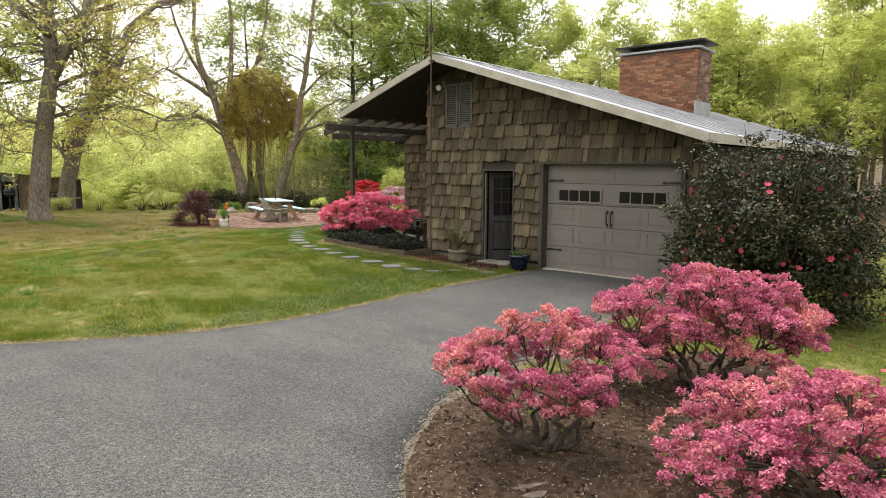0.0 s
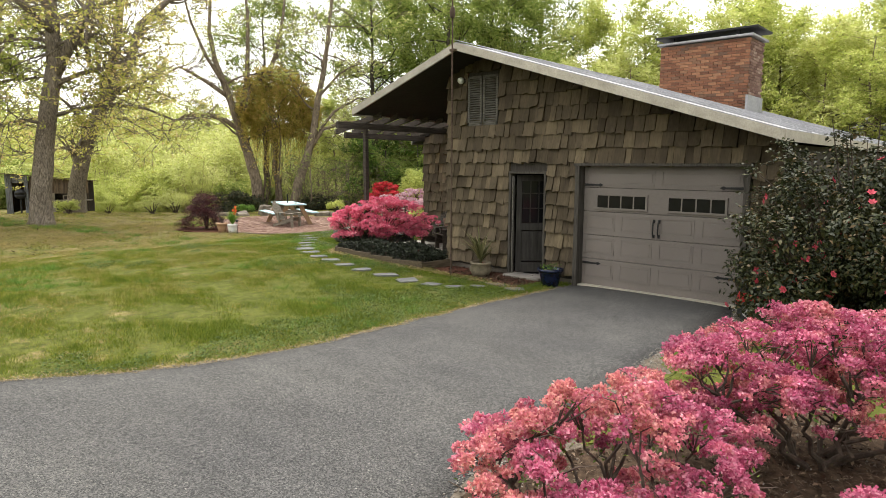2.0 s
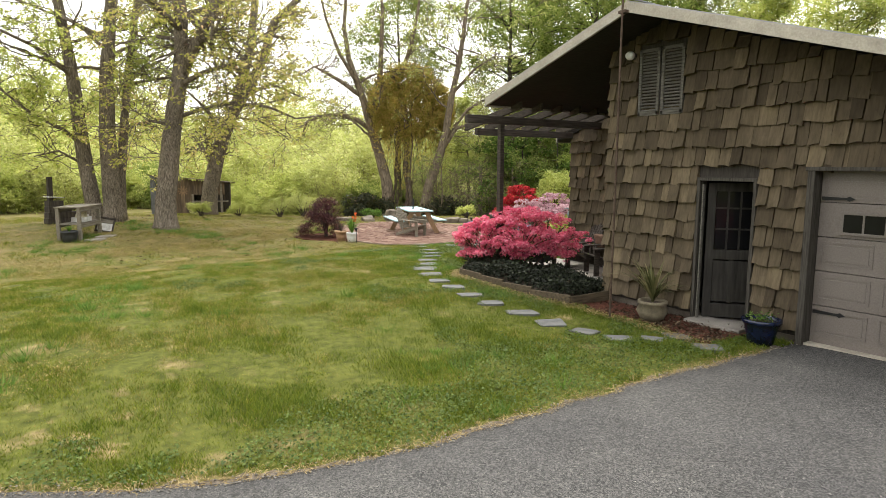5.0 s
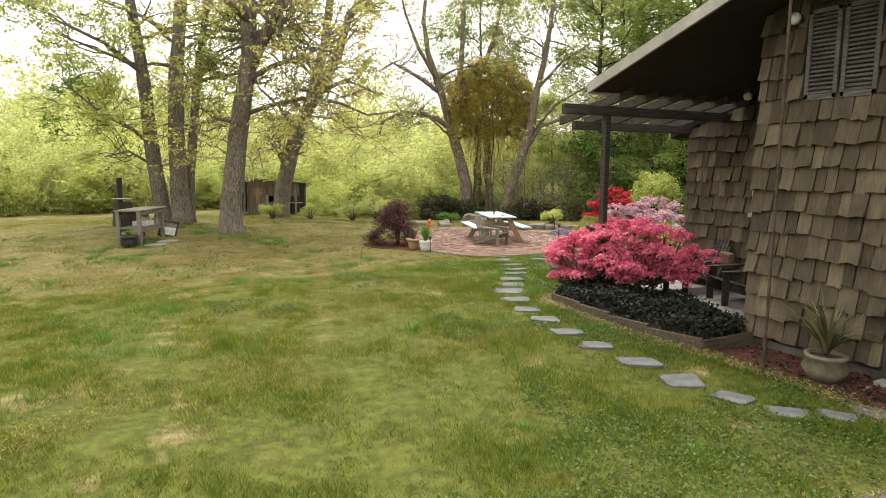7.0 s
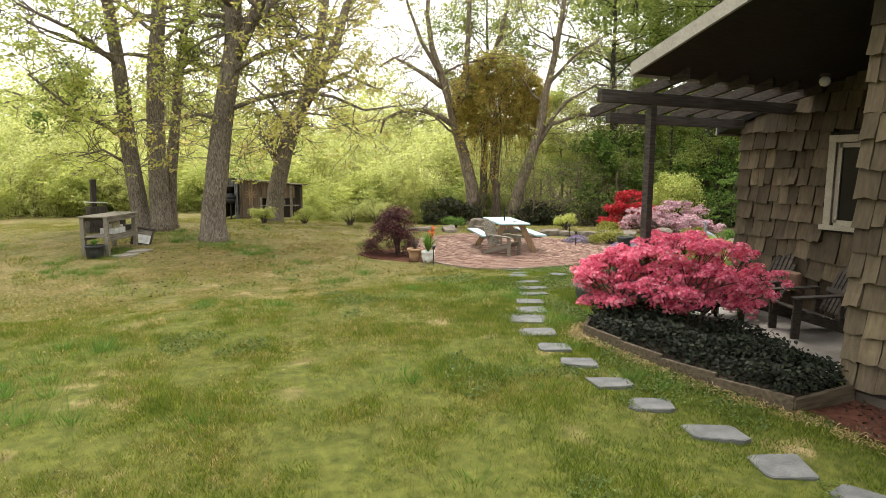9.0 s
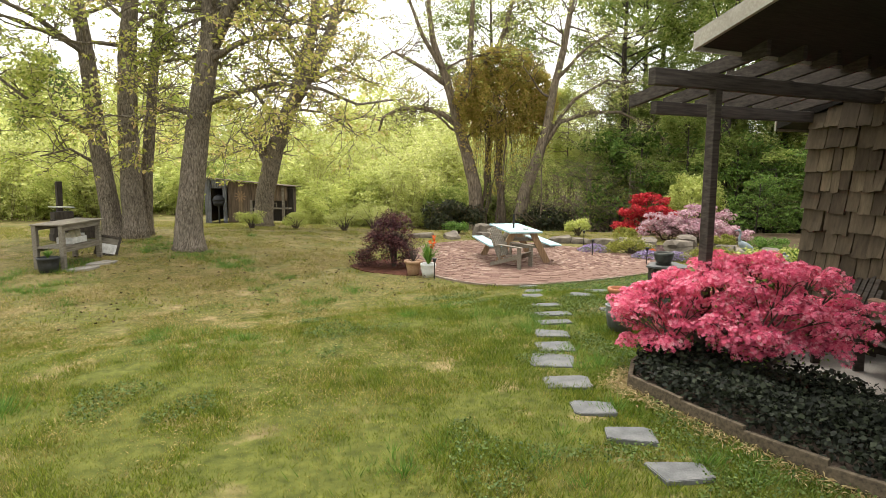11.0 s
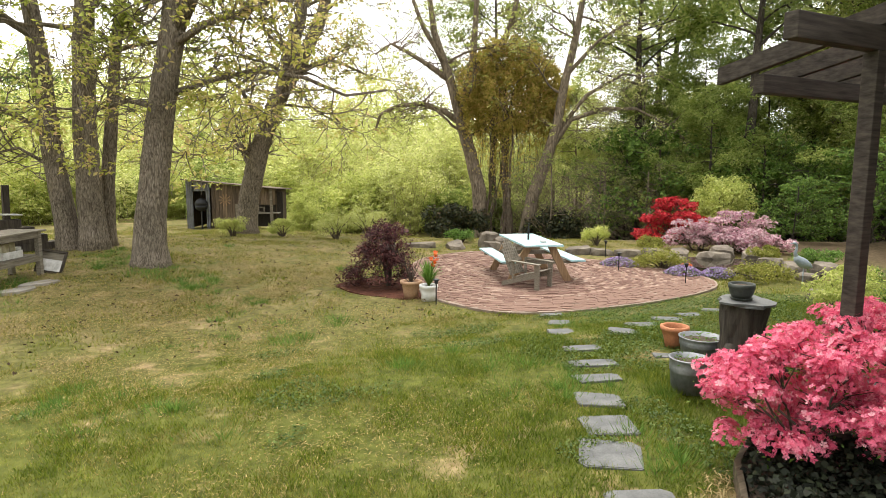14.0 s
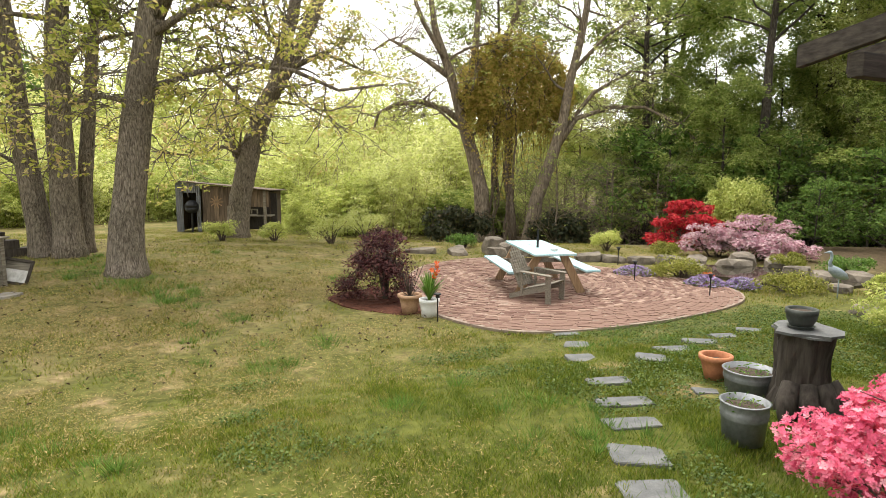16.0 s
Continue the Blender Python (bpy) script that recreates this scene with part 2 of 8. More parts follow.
# things
M_TURQ = plain("worn_turquoise_paint", (0.27, 0.43, 0.46), (0.44, 0.59, 0.61), 5, 0.6, 0, 0.15, 40)
M_TANWOOD = wood("stained_lumber", (0.22, 0.13, 0.07), (0.42, 0.28, 0.16), 0.75, (1, 1, 0.1), 30)
M_EDGING = wood("weathered_edging", (0.05, 0.037, 0.023), (0.15, 0.117, 0.075), 0.9, (0.08, 1, 1), 30)
M_OLDWOOD = wood("silvered_wood", (0.12, 0.1, 0.075), (0.29, 0.26, 0.205), 0.85, (0.08, 1, 1), 40)
M_BARNWOOD = wood("barn_board", (0.06, 0.043, 0.03), (0.19, 0.142, 0.1), 0.9, (1, 1, 0.06), 30, 0.5)
M_TIN = plain("corrugated_tin", (0.11, 0.115, 0.125), (0.25, 0.255, 0.27), 3, 0.55, 0.5, 0.1, 40)
M_TERRA = plain("terracotta", (0.34, 0.13, 0.06), (0.46, 0.2, 0.1), 6, 0.85, 0, 0.15)
M_TANPOT = plain("tan_clay_pot", (0.32, 0.19, 0.11), (0.45, 0.29, 0.18), 6, 0.8, 0, 0.15)
M_BLUEPOT = plain("blue_glaze", (0.005, 0.009, 0.028), (0.009, 0.015, 0.045), 5, 0.2, 0, 0.03, 20, False, 0.5)
M_STONEPOT = plain("weathered_stone_pot", (0.11, 0.092, 0.062), (0.22, 0.19, 0.13), 7, 0.9, 0, 0.3)
M_DARKPOT = plain("dark_green_pot", (0.03, 0.035, 0.03), (0.075, 0.08, 0.068), 7, 0.5, 0, 0.15)
M_ZINC = plain("galvanised_tub", (0.17, 0.18, 0.185), (0.3, 0.31, 0.315), 5, 0.5, 0.6, 0.1, 30)
M_WHITE = plain("white_plastic", (0.62, 0.62, 0.6), (0.78, 0.78, 0.76), 4, 0.5, 0, 0.05)
M_SOIL = plain("potting_soil", (0.035, 0.025, 0.018), (0.09, 0.065, 0.045), 30, 0.95, 0, 0.6, 90)
M_STUMP = wood("weathered_stump", (0.022, 0.017, 0.013), (0.085, 0.07, 0.055), 0.9, (1, 1, 0.12), 22)
M_HERON = plain("grey_heron_paint", (0.2, 0.25, 0.29), (0.36, 0.41, 0.44), 9, 0.6, 0, 0.1)
M_WATER = plain("pond_water", (0.025, 0.022, 0.016), (0.05, 0.042, 0.03), 2, 0.05, 0, 0.05, 12, True, 0.5)
M_CLOTH = plain("grey_cloth", (0.4, 0.39, 0.36), (0.66, 0.65, 0.62), 9, 0.95, 0, 0.3)
M_CREAMPACK = plain("cream_paper", (0.4, 0.36, 0.24), (0.6, 0.55, 0.4), 6, 0.8, 0, 0.2)
M_RUBBER = plain("dark_plastic", (0.02, 0.021, 0.021), (0.05, 0.05, 0.048), 9, 0.6, 0, 0.1)


def bark(name, c1, c2, scale=7.0):
    """Upright ridges and furrows, broken across, with paler and mossier stretches."""
    m = mat(name, 0.95, 0, 0.15)
    v = coords(m, (1, 1, 0.24))
    d = nd(m, "TexNoise", Scale=3.0, Detail=4.0)
    ln(m, v, d.inputs["Vector"])
    w = mixc(m, 0.22, v, d.outputs["Color"], "ADD")
    ridge = noise_tex(m, w, scale * 2.2, 6, 0.7)
    vo = voro(m, w, scale * 2.0, "DISTANCE_TO_EDGE")
    c = ramp(m, ridge, [(0.36, c1), (0.62, c2)])
    crack = ramp(m, vo.outputs["Distance"], [(0.0, (0.3, 0.28, 0.25)), (0.2, (1, 1, 1))])
    c = mixc(m, 0.55, c, crack, "MULTIPLY")
    s = noise_tex(m, coords(m), 1.3, 4)
    c = mixc(m, 0.6, c, ramp(m, s, [(0.35, (0.7, 0.72, 0.66)), (0.65, (1.1, 1.1, 1.08))]), "MULTIPLY")
    colour(m, c)
    bump(m, mixc(m, 0.5, ridge, crack), 0.9, 0.03)
    return m


M_OAKBARK = bark("oak_bark", (0.1, 0.08, 0.062), (0.35, 0.295, 0.24), 15)
M_DARKBARK = bark("dark_bark", (0.035, 0.029, 0.023), (0.12, 0.1, 0.08), 9)
M_PALEBARK = bark("pale_bark", (0.13, 0.1, 0.075), (0.33, 0.265, 0.2), 6)
M_TWIG = plain("twig_bark", (0.032, 0.023, 0.017), (0.09, 0.068, 0.052), 10, 0.9, 0, 0.3)
M_VINEWOOD = plain("vine_stems", (0.07, 0.05, 0.034), (0.17, 0.13, 0.09), 8, 0.9, 0, 0.3)

L_OAK = leafy("oak_leaves", [(0.0, (0.33, 0.37, 0.065)), (0.5, (0.54, 0.52, 0.13)), (0.85, (0.7, 0.59, 0.25)), (1.0, (0.68, 0.47, 0.27))], 0.5, 0.66, 0.6, 0.3)
L_SPRING = leafy("spring_leaves", [(0.0, (0.33, 0.41, 0.08)), (0.5, (0.53, 0.57, 0.15)), (1.0, (0.72, 0.7, 0.28))], 0.3, 0.65, 0.6, 0.4)
L_PALE = leafy("pale_leaves", [(0.0, (0.45, 0.5, 0.13)), (0.5, (0.66, 0.68, 0.23)), (1.0, (0.8, 0.78, 0.4))], 0.3, 0.65, 0.6, 0.4, (0.5, 0.56, 0.45))
L_DEEP = leafy("deep_green_leaves", [(0.0, (0.07, 0.14, 0.022)), (0.5, (0.15, 0.25, 0.045)), (1.0, (0.26, 0.36, 0.08))], 0.3, 0.5)
L_VINE = leafy("vine_leaves", [(0.0, (0.34, 0.31, 0.06)), (0.5, (0.56, 0.47, 0.11)), (0.85, (0.7, 0.54, 0.17)), (1.0, (0.74, 0.45, 0.18))], 1.1, 0.6, 0.6, 0.4, (0.55, 0.55, 0.42))
L_WOOD = leafy("shaded_wood_leaves", [(0.0, (0.16, 0.235, 0.045)), (0.5, (0.32, 0.39, 0.085)), (1.0, (0.5, 0.52, 0.17))], 0.35, 0.58, 0.6, 0.5, (0.45, 0.5, 0.45))
L_CLOVER = leafy("clover_leaves", [(0.0, (0.04, 0.075, 0.012)), (0.6, (0.09, 0.14, 0.024)), (1.0, (0.16, 0.21, 0.05))], 3.0, 0.3)
M_VERGE = plain("gravelly_dirt", (0.055, 0.043, 0.031), (0.165, 0.138, 0.108), 22, 0.95, 0, 0.6, 90, True, 0.1)
M_REDPAINT = plain("red_machine_paint", (0.3, 0.016, 0.014), (0.42, 0.03, 0.026), 5, 0.45, 0, 0.05)
M_THATCH = leafy("lawn_thatch", [(0.0, (0.19, 0.15, 0.045)), (0.6, (0.34, 0.26, 0.09)), (1.0, (0.48, 0.35, 0.15))], 2.0, 0.25)
M_CHIPS = leafy("bark_chips", [(0.0, (0.03, 0.018, 0.011)), (0.6, (0.09, 0.058, 0.037)), (1.0, (0.2, 0.145, 0.1))], 3.0, 0.05, 0.9)
M_STRAW = leafy("dry_grass", [(0.0, (0.2, 0.14, 0.05)), (0.6, (0.34, 0.25, 0.11)), (1.0, (0.48, 0.38, 0.19))], 2.0, 0.25)
L_EVER = leafy("evergreen_leaves", [(0.0, (0.014, 0.019, 0.008)), (0.6, (0.036, 0.044, 0.015)), (0.86, (0.078, 0.078, 0.028)), (1.0, (0.14, 0.085, 0.04))], 0.8, 0.12, 0.5)
L_MAPLE = leafy("purple_maple_leaves", [(0.0, (0.03, 0.009, 0.012)), (0.6, (0.085, 0.026, 0.028)), (1.0, (0.19, 0.065, 0.055))], 1.5, 0.3)
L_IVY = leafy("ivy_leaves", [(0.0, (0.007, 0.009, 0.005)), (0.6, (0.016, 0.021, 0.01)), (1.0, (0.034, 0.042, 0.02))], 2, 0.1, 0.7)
L_BLADE = leafy("strap_leaves", [(0.0, (0.07, 0.15, 0.02)), (0.6, (0.14, 0.26, 0.04)), (1.0, (0.24, 0.34, 0.08))], 2, 0.35, 0.5)
L_YUCCA = leafy("spiky_leaves", [(0.0, (0.09, 0.1, 0.04)), (0.6, (0.19, 0.185, 0.08)), (1.0, (0.32, 0.27, 0.14))], 2, 0.3, 0.6)
L_GOLD = leafy("golden_shrub_leaves", [(0.0, (0.16, 0.184, 0.024)), (0.6, (0.304, 0.304, 0.048)), (1.0, (0.44, 0.4, 0.12))], 2, 0.35)
L_CREAM = leafy("cream_green_leaves", [(0.0, (0.34, 0.4, 0.08)), (0.6, (0.54, 0.58, 0.15)), (1.0, (0.7, 0.71, 0.27))], 1.2, 0.4)
F_PINK = leafy("pink_blossom", [(0.0, (0.45, 0.075, 0.165)), (0.4, (0.6, 0.15, 0.255)), (0.8, (0.7, 0.25, 0.35)), (1.0, (0.8, 0.4, 0.47))], 4.5, 0.34, 0.7, 0.75, (0.42, 0.24, 0.36))
_v = coords(F_PINK, world_space=True)
_geo = nd(F_PINK, "NewGeometry")
_sal = ramp(F_PINK, _geo.outputs["Random Per Island"], [(0.0, (0.52, 0.15, 0.16)), (0.5, (0.66, 0.26, 0.23)), (1.0, (0.76, 0.42, 0.32))])
_k = ramp(F_PINK, noise_tex(F_PINK, _v, 2.4, 3), [(0.46, (0, 0, 0)), (0.64, (0.8, 0.8, 0.8))])
_pk = bsdf(F_PINK).inputs["Base Color"].links[0].from_socket
_c = mixc(F_PINK, _k, _pk, _sal)
colour(F_PINK, _c)
for _n in F_PINK.node_tree.nodes:
    if _n.bl_idname == "ShaderNodeBsdfTranslucent":
        ln(F_PINK, _c, _n.inputs[0])
F_HOT = leafy("coral_pink_blossom", [(0.0, (0.62, 0.08, 0.17)), (0.5, (0.82, 0.18, 0.29)), (0.85, (0.86, 0.3, 0.4)), (1.0, (0.9, 0.52, 0.56))], 4.0, 0.42, 0.6, 0.3, (0.75, 0.6, 0.66))
F_RED = leafy("scarlet_blossom", [(0.0, (0.3, 0.008, 0.015)), (0.6, (0.55, 0.02, 0.035)), (1.0, (0.7, 0.06, 0.06))], 1.5, 0.3)
F_LILAC = leafy("pale_pink_blossom", [(0.0, (0.46, 0.21, 0.28)), (0.5, (0.62, 0.37, 0.42)), (1.0, (0.76, 0.6, 0.62))], 1.5, 0.35)
F_CAMEL = leafy("camellia_blossom", [(0.0, (0.4, 0.03, 0.06)), (1.0, (0.66, 0.1, 0.14))], 2, 0.25)
F_ORANGE = leafy("orange_blossom", [(0.0, (0.65, 0.1, 0.02)), (1.0, (0.85, 0.22, 0.05))], 2, 0.3)
F_PURPLE = leafy("purple_blossom", [(0.0, (0.2, 0.12, 0.3)), (0.7, (0.35, 0.24, 0.46)), (1.0, (0.6, 0.55, 0.7))], 2, 0.3)

# ---- mesh tools ----
class Mesh:
    """Vertices and faces that are gathered and then made into one mesh."""

    def __init__(self):
        self.v, self.f, self.n = [], [], 0

    def add(self, verts, faces):
        self.v.extend([tuple(p) for p in verts])
        self.f.extend([tuple(i + self.n for i in q) for q in faces])
        self.n += len(verts)
        return self

    def box(self, c, s, rot=(0, 0, 0), bevel=0.0):
        m = pose(*c, *rot)
        hx, hy, hz = s[0] / 2, s[1] / 2, s[2] / 2
        if bevel <= 0:
            p = [m @ Vector((x * hx, y * hy, z * hz)) for x in (-1, 1) for y in (-1, 1) for z in (-1, 1)]
            return self.add(p, [(0, 1, 3, 2), (4, 6, 7, 5), (0, 4, 5, 1), (2, 3, 7, 6), (0, 2, 6, 4), (1, 5, 7, 3)])
        bm = bmesh.new()
        bmesh.ops.create_cube(bm, size=1)
        for w in bm.verts:
            w.co = Vector((w.co.x * s[0], w.co.y * s[1], w.co.z * s[2]))
        bmesh.ops.bevel(bm, geom=list(bm.edges), offset=min(bevel, 0.45 * min(s)), segments=2, affect="EDGES", profile=0.6)
        bm.verts.index_update()
        self.add([m @ w.co for w in bm.verts], [[w.index for w in f.verts] for f in bm.faces])
        bm.free()
        return self

    def tube(self, pts, rad, sides=7, cap=True, wob=0.0, rng=None):
        pts = [Vector(p) for p in pts]
        rad = [rad] * len(pts) if isinstance(rad, (int, float)) else list(rad)
        ring, faces = [], []
        side = None
        for i, p in enumerate(pts):
            d = (pts[min(i + 1, len(pts) - 1)] - pts[max(i - 1, 0)])
            d = d.normalized() if d.length > 1e-9 else Vector((0, 0, 1))
            if side is None:
                side = d.cross(Vector((0, 0, 1)) if abs(d.z) < 0.9 else Vector((1, 0, 0))).normalized()
            else:
                side = (side - d * side.dot(d)).normalized()
            up = d.cross(side)
            for k in range(sides):
                a = 2 * math.pi * k / sides
                r = rad[i] * (1 + (wob * rng.uniform(-1, 1) if wob else 0))
                ring.append(p + side * (r * math.cos(a)) + up * (r * math.sin(a)))
        for i in range(len(pts) - 1):
            for k in range(sides):
                a, b = i * sides + k, i * sides + (k + 1) % sides
                faces.append((a, b, b + sides, a + sides))
        if cap:
            faces.append(tuple(range(sides - 1, -1, -1)))
            faces.append(tuple(range((len(pts) - 1) * sides, len(pts) * sides)))
        return self.add(ring, faces)

    def lathe(self, prof, c=(0, 0, 0), sides=24, wob=0.0, rng=None):
        """A turned shape: prof is a line of (radius, height)."""
        ring, faces = [], []
        for r, z in prof:
            for k in range(sides):
                a = 2 * math.pi * k / sides
                q = r * (1 + (wob * rng.uniform(-1, 1) if wob else 0))
                ring.append((c[0] + q * math.cos(a), c[1] + q * math.sin(a), c[2] + z))
        for i in range(len(prof) - 1):
            for k in range(sides):
                a, b = i * sides + k, i * sides + (k + 1) % sides
                faces.append((a, b, b + sides, a + sides))
        if prof[0][0] > 1e-4:
            faces.append(tuple(range(sides - 1, -1, -1)))
        if prof[-1][0] > 1e-4:
            faces.append(tuple(range((len(prof) - 1) * sides, len(prof) * sides)))
        return self.add(ring, faces)

    def prism(self, poly, axis, a, b):
        """A flat outline pushed from a to b along an axis; the outline holds the two other coordinates in order."""
        def at(p, t):
            return {"x": (t, p[0], p[1]), "y": (p[0], t, p[1]), "z": (p[0], p[1], t)}[axis]
        n = len(poly)
        vs = [at(p, a) for p in poly] + [at(p, b) for p in poly]
        return self.add(vs, [tuple(range(n - 1, -1, -1)), tuple(range(n, 2 * n))] + [(i, (i + 1) % n, n + (i + 1) % n, n + i) for i in range(n)])

    def data(self, name, material, smooth=False):
        me = bpy.data.meshes.new(name)
        me.from_pydata(self.v, [], self.f)
        me.materials.append(material)
        if smooth:
            me.polygons.foreach_set("use_smooth", [True] * len(me.polygons))
        me.update()
        bm = bmesh.new()
        bm.from_mesh(me)
        bmesh.ops.recalc_face_normals(bm, faces=bm.faces)
        bm.to_mesh(me)
        bm.free()
        return me


def arrays(name, material, verts, quads=None, tris=None, smooth=False):
    """A mesh out of numpy arrays, for leaves and blades."""
    me = bpy.data.meshes.new(name)
    faces = quads if quads is not None else tris
    k = faces.shape[1]
    me.vertices.add(len(verts))
    me.vertices.foreach_set("co", verts.astype(np.float32).ravel())
    me.loops.add(faces.size)
    me.loops.foreach_set("vertex_index", faces.astype(np.int32).ravel())
    me.polygons.add(len(faces))
    me.polygons.foreach_set("loop_start", np.arange(0, faces.size, k, dtype=np.int32))
    me.update(calc_edges=True)
    me.materials.append(material)
    return me


def thing(name, label, category, at=(0, 0, 0), turn=0.0, group="", kind=""):
    ob = new(name)
    ob.matrix_basis = pose(*at, 0, 0, turn)
    return tagged(ob, label, category, group, kind)


def part(name, mesh, material, parent, label="", smooth=False):
    me = mesh.data(name, material, smooth) if isinstance(mesh, Mesh) else mesh
    ob = new(name, me)
    ob.parent = parent
    if label:
        ob["label"] = label
    return ob


def solid(name, mesh, material, label, category, kind="", group="", smooth=False, at=None, turn=0.0):
    me = mesh.data(name, material, smooth) if isinstance(mesh, Mesh) else mesh
    ob = new(name, me)
    if at:
        ob.matrix_basis = pose(*at, 0, 0, turn)
    return tagged(ob, label, category, group, kind)


def frames_of(nrm, rng):
    """For each normal two vectors across it, turned at random."""
    nrm = nrm / np.maximum(np.linalg.norm(nrm, axis=1, keepdims=True), 1e-9)
    r = rng.normal(size=nrm.shape)
    u = np.cross(nrm, r)
    u /= np.maximum(np.linalg.norm(u, axis=1, keepdims=True), 1e-9)
    return nrm, u, np.cross(nrm, u)


def leaf_arrays(p, nrm, size, rng, slim=0.5, fold=0.18):
    """A pointed, slightly folded leaf at each place: four corners."""
    n = len(p)
    nrm, u, w = frames_of(nrm, rng)
    s = (size * rng.uniform(0.65, 1.35, n))[:, None]
    v = np.empty((n, 4, 3))
    v[:, 0] = p
    v[:, 1] = p + u * s * 0.5 + w * s * slim * 0.5 + nrm * s * fold
    v[:, 2] = p + u * s
    v[:, 3] = p + u * s * 0.5 - w * s * slim * 0.5 + nrm * s * fold
    return v.reshape(-1, 3), np.arange(4 * n).reshape(n, 4)


def blossom_arrays(p, nrm, size, rng, petals=5, cup=0.35):
    """Open flowers: petals round a shared middle."""
    n = len(p)
    nrm, u, w = frames_of(nrm, rng)
    s = (size * rng.uniform(0.7, 1.25, n))[:, None]
    k = 1 + 3 * petals
    v = np.empty((n, k, 3))
    v[:, 0] = p
    q = np.empty((n, petals, 4), dtype=np.int64)
    base = np.arange(n) * k
    for i in range(petals):
        lift = rng.uniform(-0.25, 0.3, n)[:, None]
        for j, (da, rr, h) in enumerate(((-0.5, 0.72, cup * 0.55), (0.0, 1.0, cup), (0.5, 0.72, cup * 0.55))):
            a = 2 * math.pi * i / petals + da
            v[:, 1 + 3 * i + j] = p + (u * math.cos(a) + w * math.sin(a)) * s * rr + nrm * s * (h + lift * (1.0 if j == 1 else 0.5))
        q[:, i] = np.stack([base, base + 1 + 3 * i, base + 2 + 3 * i, base + 3 + 3 * i], axis=1)
    return v.reshape(-1, 3), q.reshape(-1, 4)


def joined(lots):
    vs, qs, o = [], [], 0
    for v, q in lots:
        vs.append(v)
        qs.append(q + o)
        o += len(v)
    return np.concatenate(vs), np.concatenate(qs)

# ---- ground ----
def smooth_step(a, b, x):
    t = np.clip((x - a) / (b - a), 0, 1)
    return t * t * (3 - 2 * t)


def height(x, y):
    """The lie of the land: level by the house, a swell along the path, a low rise under the oaks, a fall to the woods behind the patio, hills far off."""
    x, y = np.asarray(x, float), np.asarray(y, float)
    rise = 0.3 * np.exp(-(((x - 6.0) / 5.0) ** 2 + ((y - 27.0) / 5.5) ** 2) ** 1.3)
    d = (x - 16.0) * 0.5 + (y - 27.0) * 0.87
    fall = -1.25 * smooth_step(0.0, 9.0, d) * smooth_step(11.0, 18.0, x)
    back = -0.35 * smooth_step(31.0, 40.0, y) * (1 - smooth_step(13.0, 18.0, x))
    lawn = 0.2 * smooth_step(8.4, 12.4, y) * (1 - smooth_step(15.8, 17.8, y)) * (1 - smooth_step(10.7, 11.7, x) * (1 - smooth_step(13.5, 14.4, y)))
    r = np.hypot(x - 8, y - 10)
    hill = 7.0 * smooth_step(60, 190, r) + 14 * smooth_step(200, 600, r)
    return rise + fall + back + lawn + hill


def gz(x, y):
    return float(height(x, y))


LEFT_EDGE = [(-4.5, 20.0), (-2.6, 15.6), (-0.6, 12.2), (0.9, 10.2), (2.17, 8.85), (3.16, 8.1), (4.2, 7.5), (5.6, 7.2), (7.3, 7.12), (8.7, 7.08), (10.1, 6.96), (11.42, 6.86)]
RIGHT_EDGE = [(-9.0, -9.0), (-4.0, -5.0), (0.2, -0.9), (1.5, 1.0), (2.85, 2.8), (3.55, 3.3), (4.14, 3.58), (5.2, 3.76), (6.9, 3.84), (8.3, 3.9), (9.8, 3.9), (11.42, 3.96)]


def resample(pts, n, wob=0.0, seed=1):
    pts = np.array(pts, float)
    # Catmull-Rom through the points
    out = []
    P = np.vstack([2 * pts[0] - pts[1], pts, 2 * pts[-1] - pts[-2]])
    for i in range(1, len(P) - 2):
        for t in np.linspace(0, 1, 24, endpoint=False):
            a, b, c, d = P[i - 1], P[i], P[i + 1], P[i + 2]
            out.append(0.5 * (2 * b + (c - a) * t + (2 * a - 5 * b + 4 * c - d) * t * t + (3 * b - a - 3 * c + d) * t ** 3))
    out.append(pts[-1])
    out = np.array(out)
    s = np.r_[0, np.cumsum(np.linalg.norm(np.diff(out, axis=0), axis=1))]
    q = np.linspace(0, s[-1], n)
    r = np.stack([np.interp(q, s, out[:, 0]), np.interp(q, s, out[:, 1])], axis=1)
    if wob:
        g = np.random.default_rng(seed)
        k = g.normal(size=(n, 2)) * wob
        r[1:-1] += (k[1:-1] + k[:-2] + k[2:]) / 2
    return r


edge_l = resample(LEFT_EDGE, 200, 0.02, 3)
edge_r = resample(RIGHT_EDGE, 200, 0.025, 4)
drive_poly = np.vstack([edge_l, edge_r[::-1]])


def inside(poly, x, y):
    poly = np.asarray(poly)
    x, y = np.asarray(x), np.asarray(y)
    r = np.zeros(x.shape, bool)
    j = len(poly) - 1
    for i in range(len(poly)):
        xi, yi, xj, yj = poly[i, 0], poly[i, 1], poly[j, 0], poly[j, 1]
        if yi != yj:
            r ^= ((yi > y) != (yj > y)) & (x < (xj - xi) * (y - yi) / (yj - yi) + xi)
        j = i
    return r


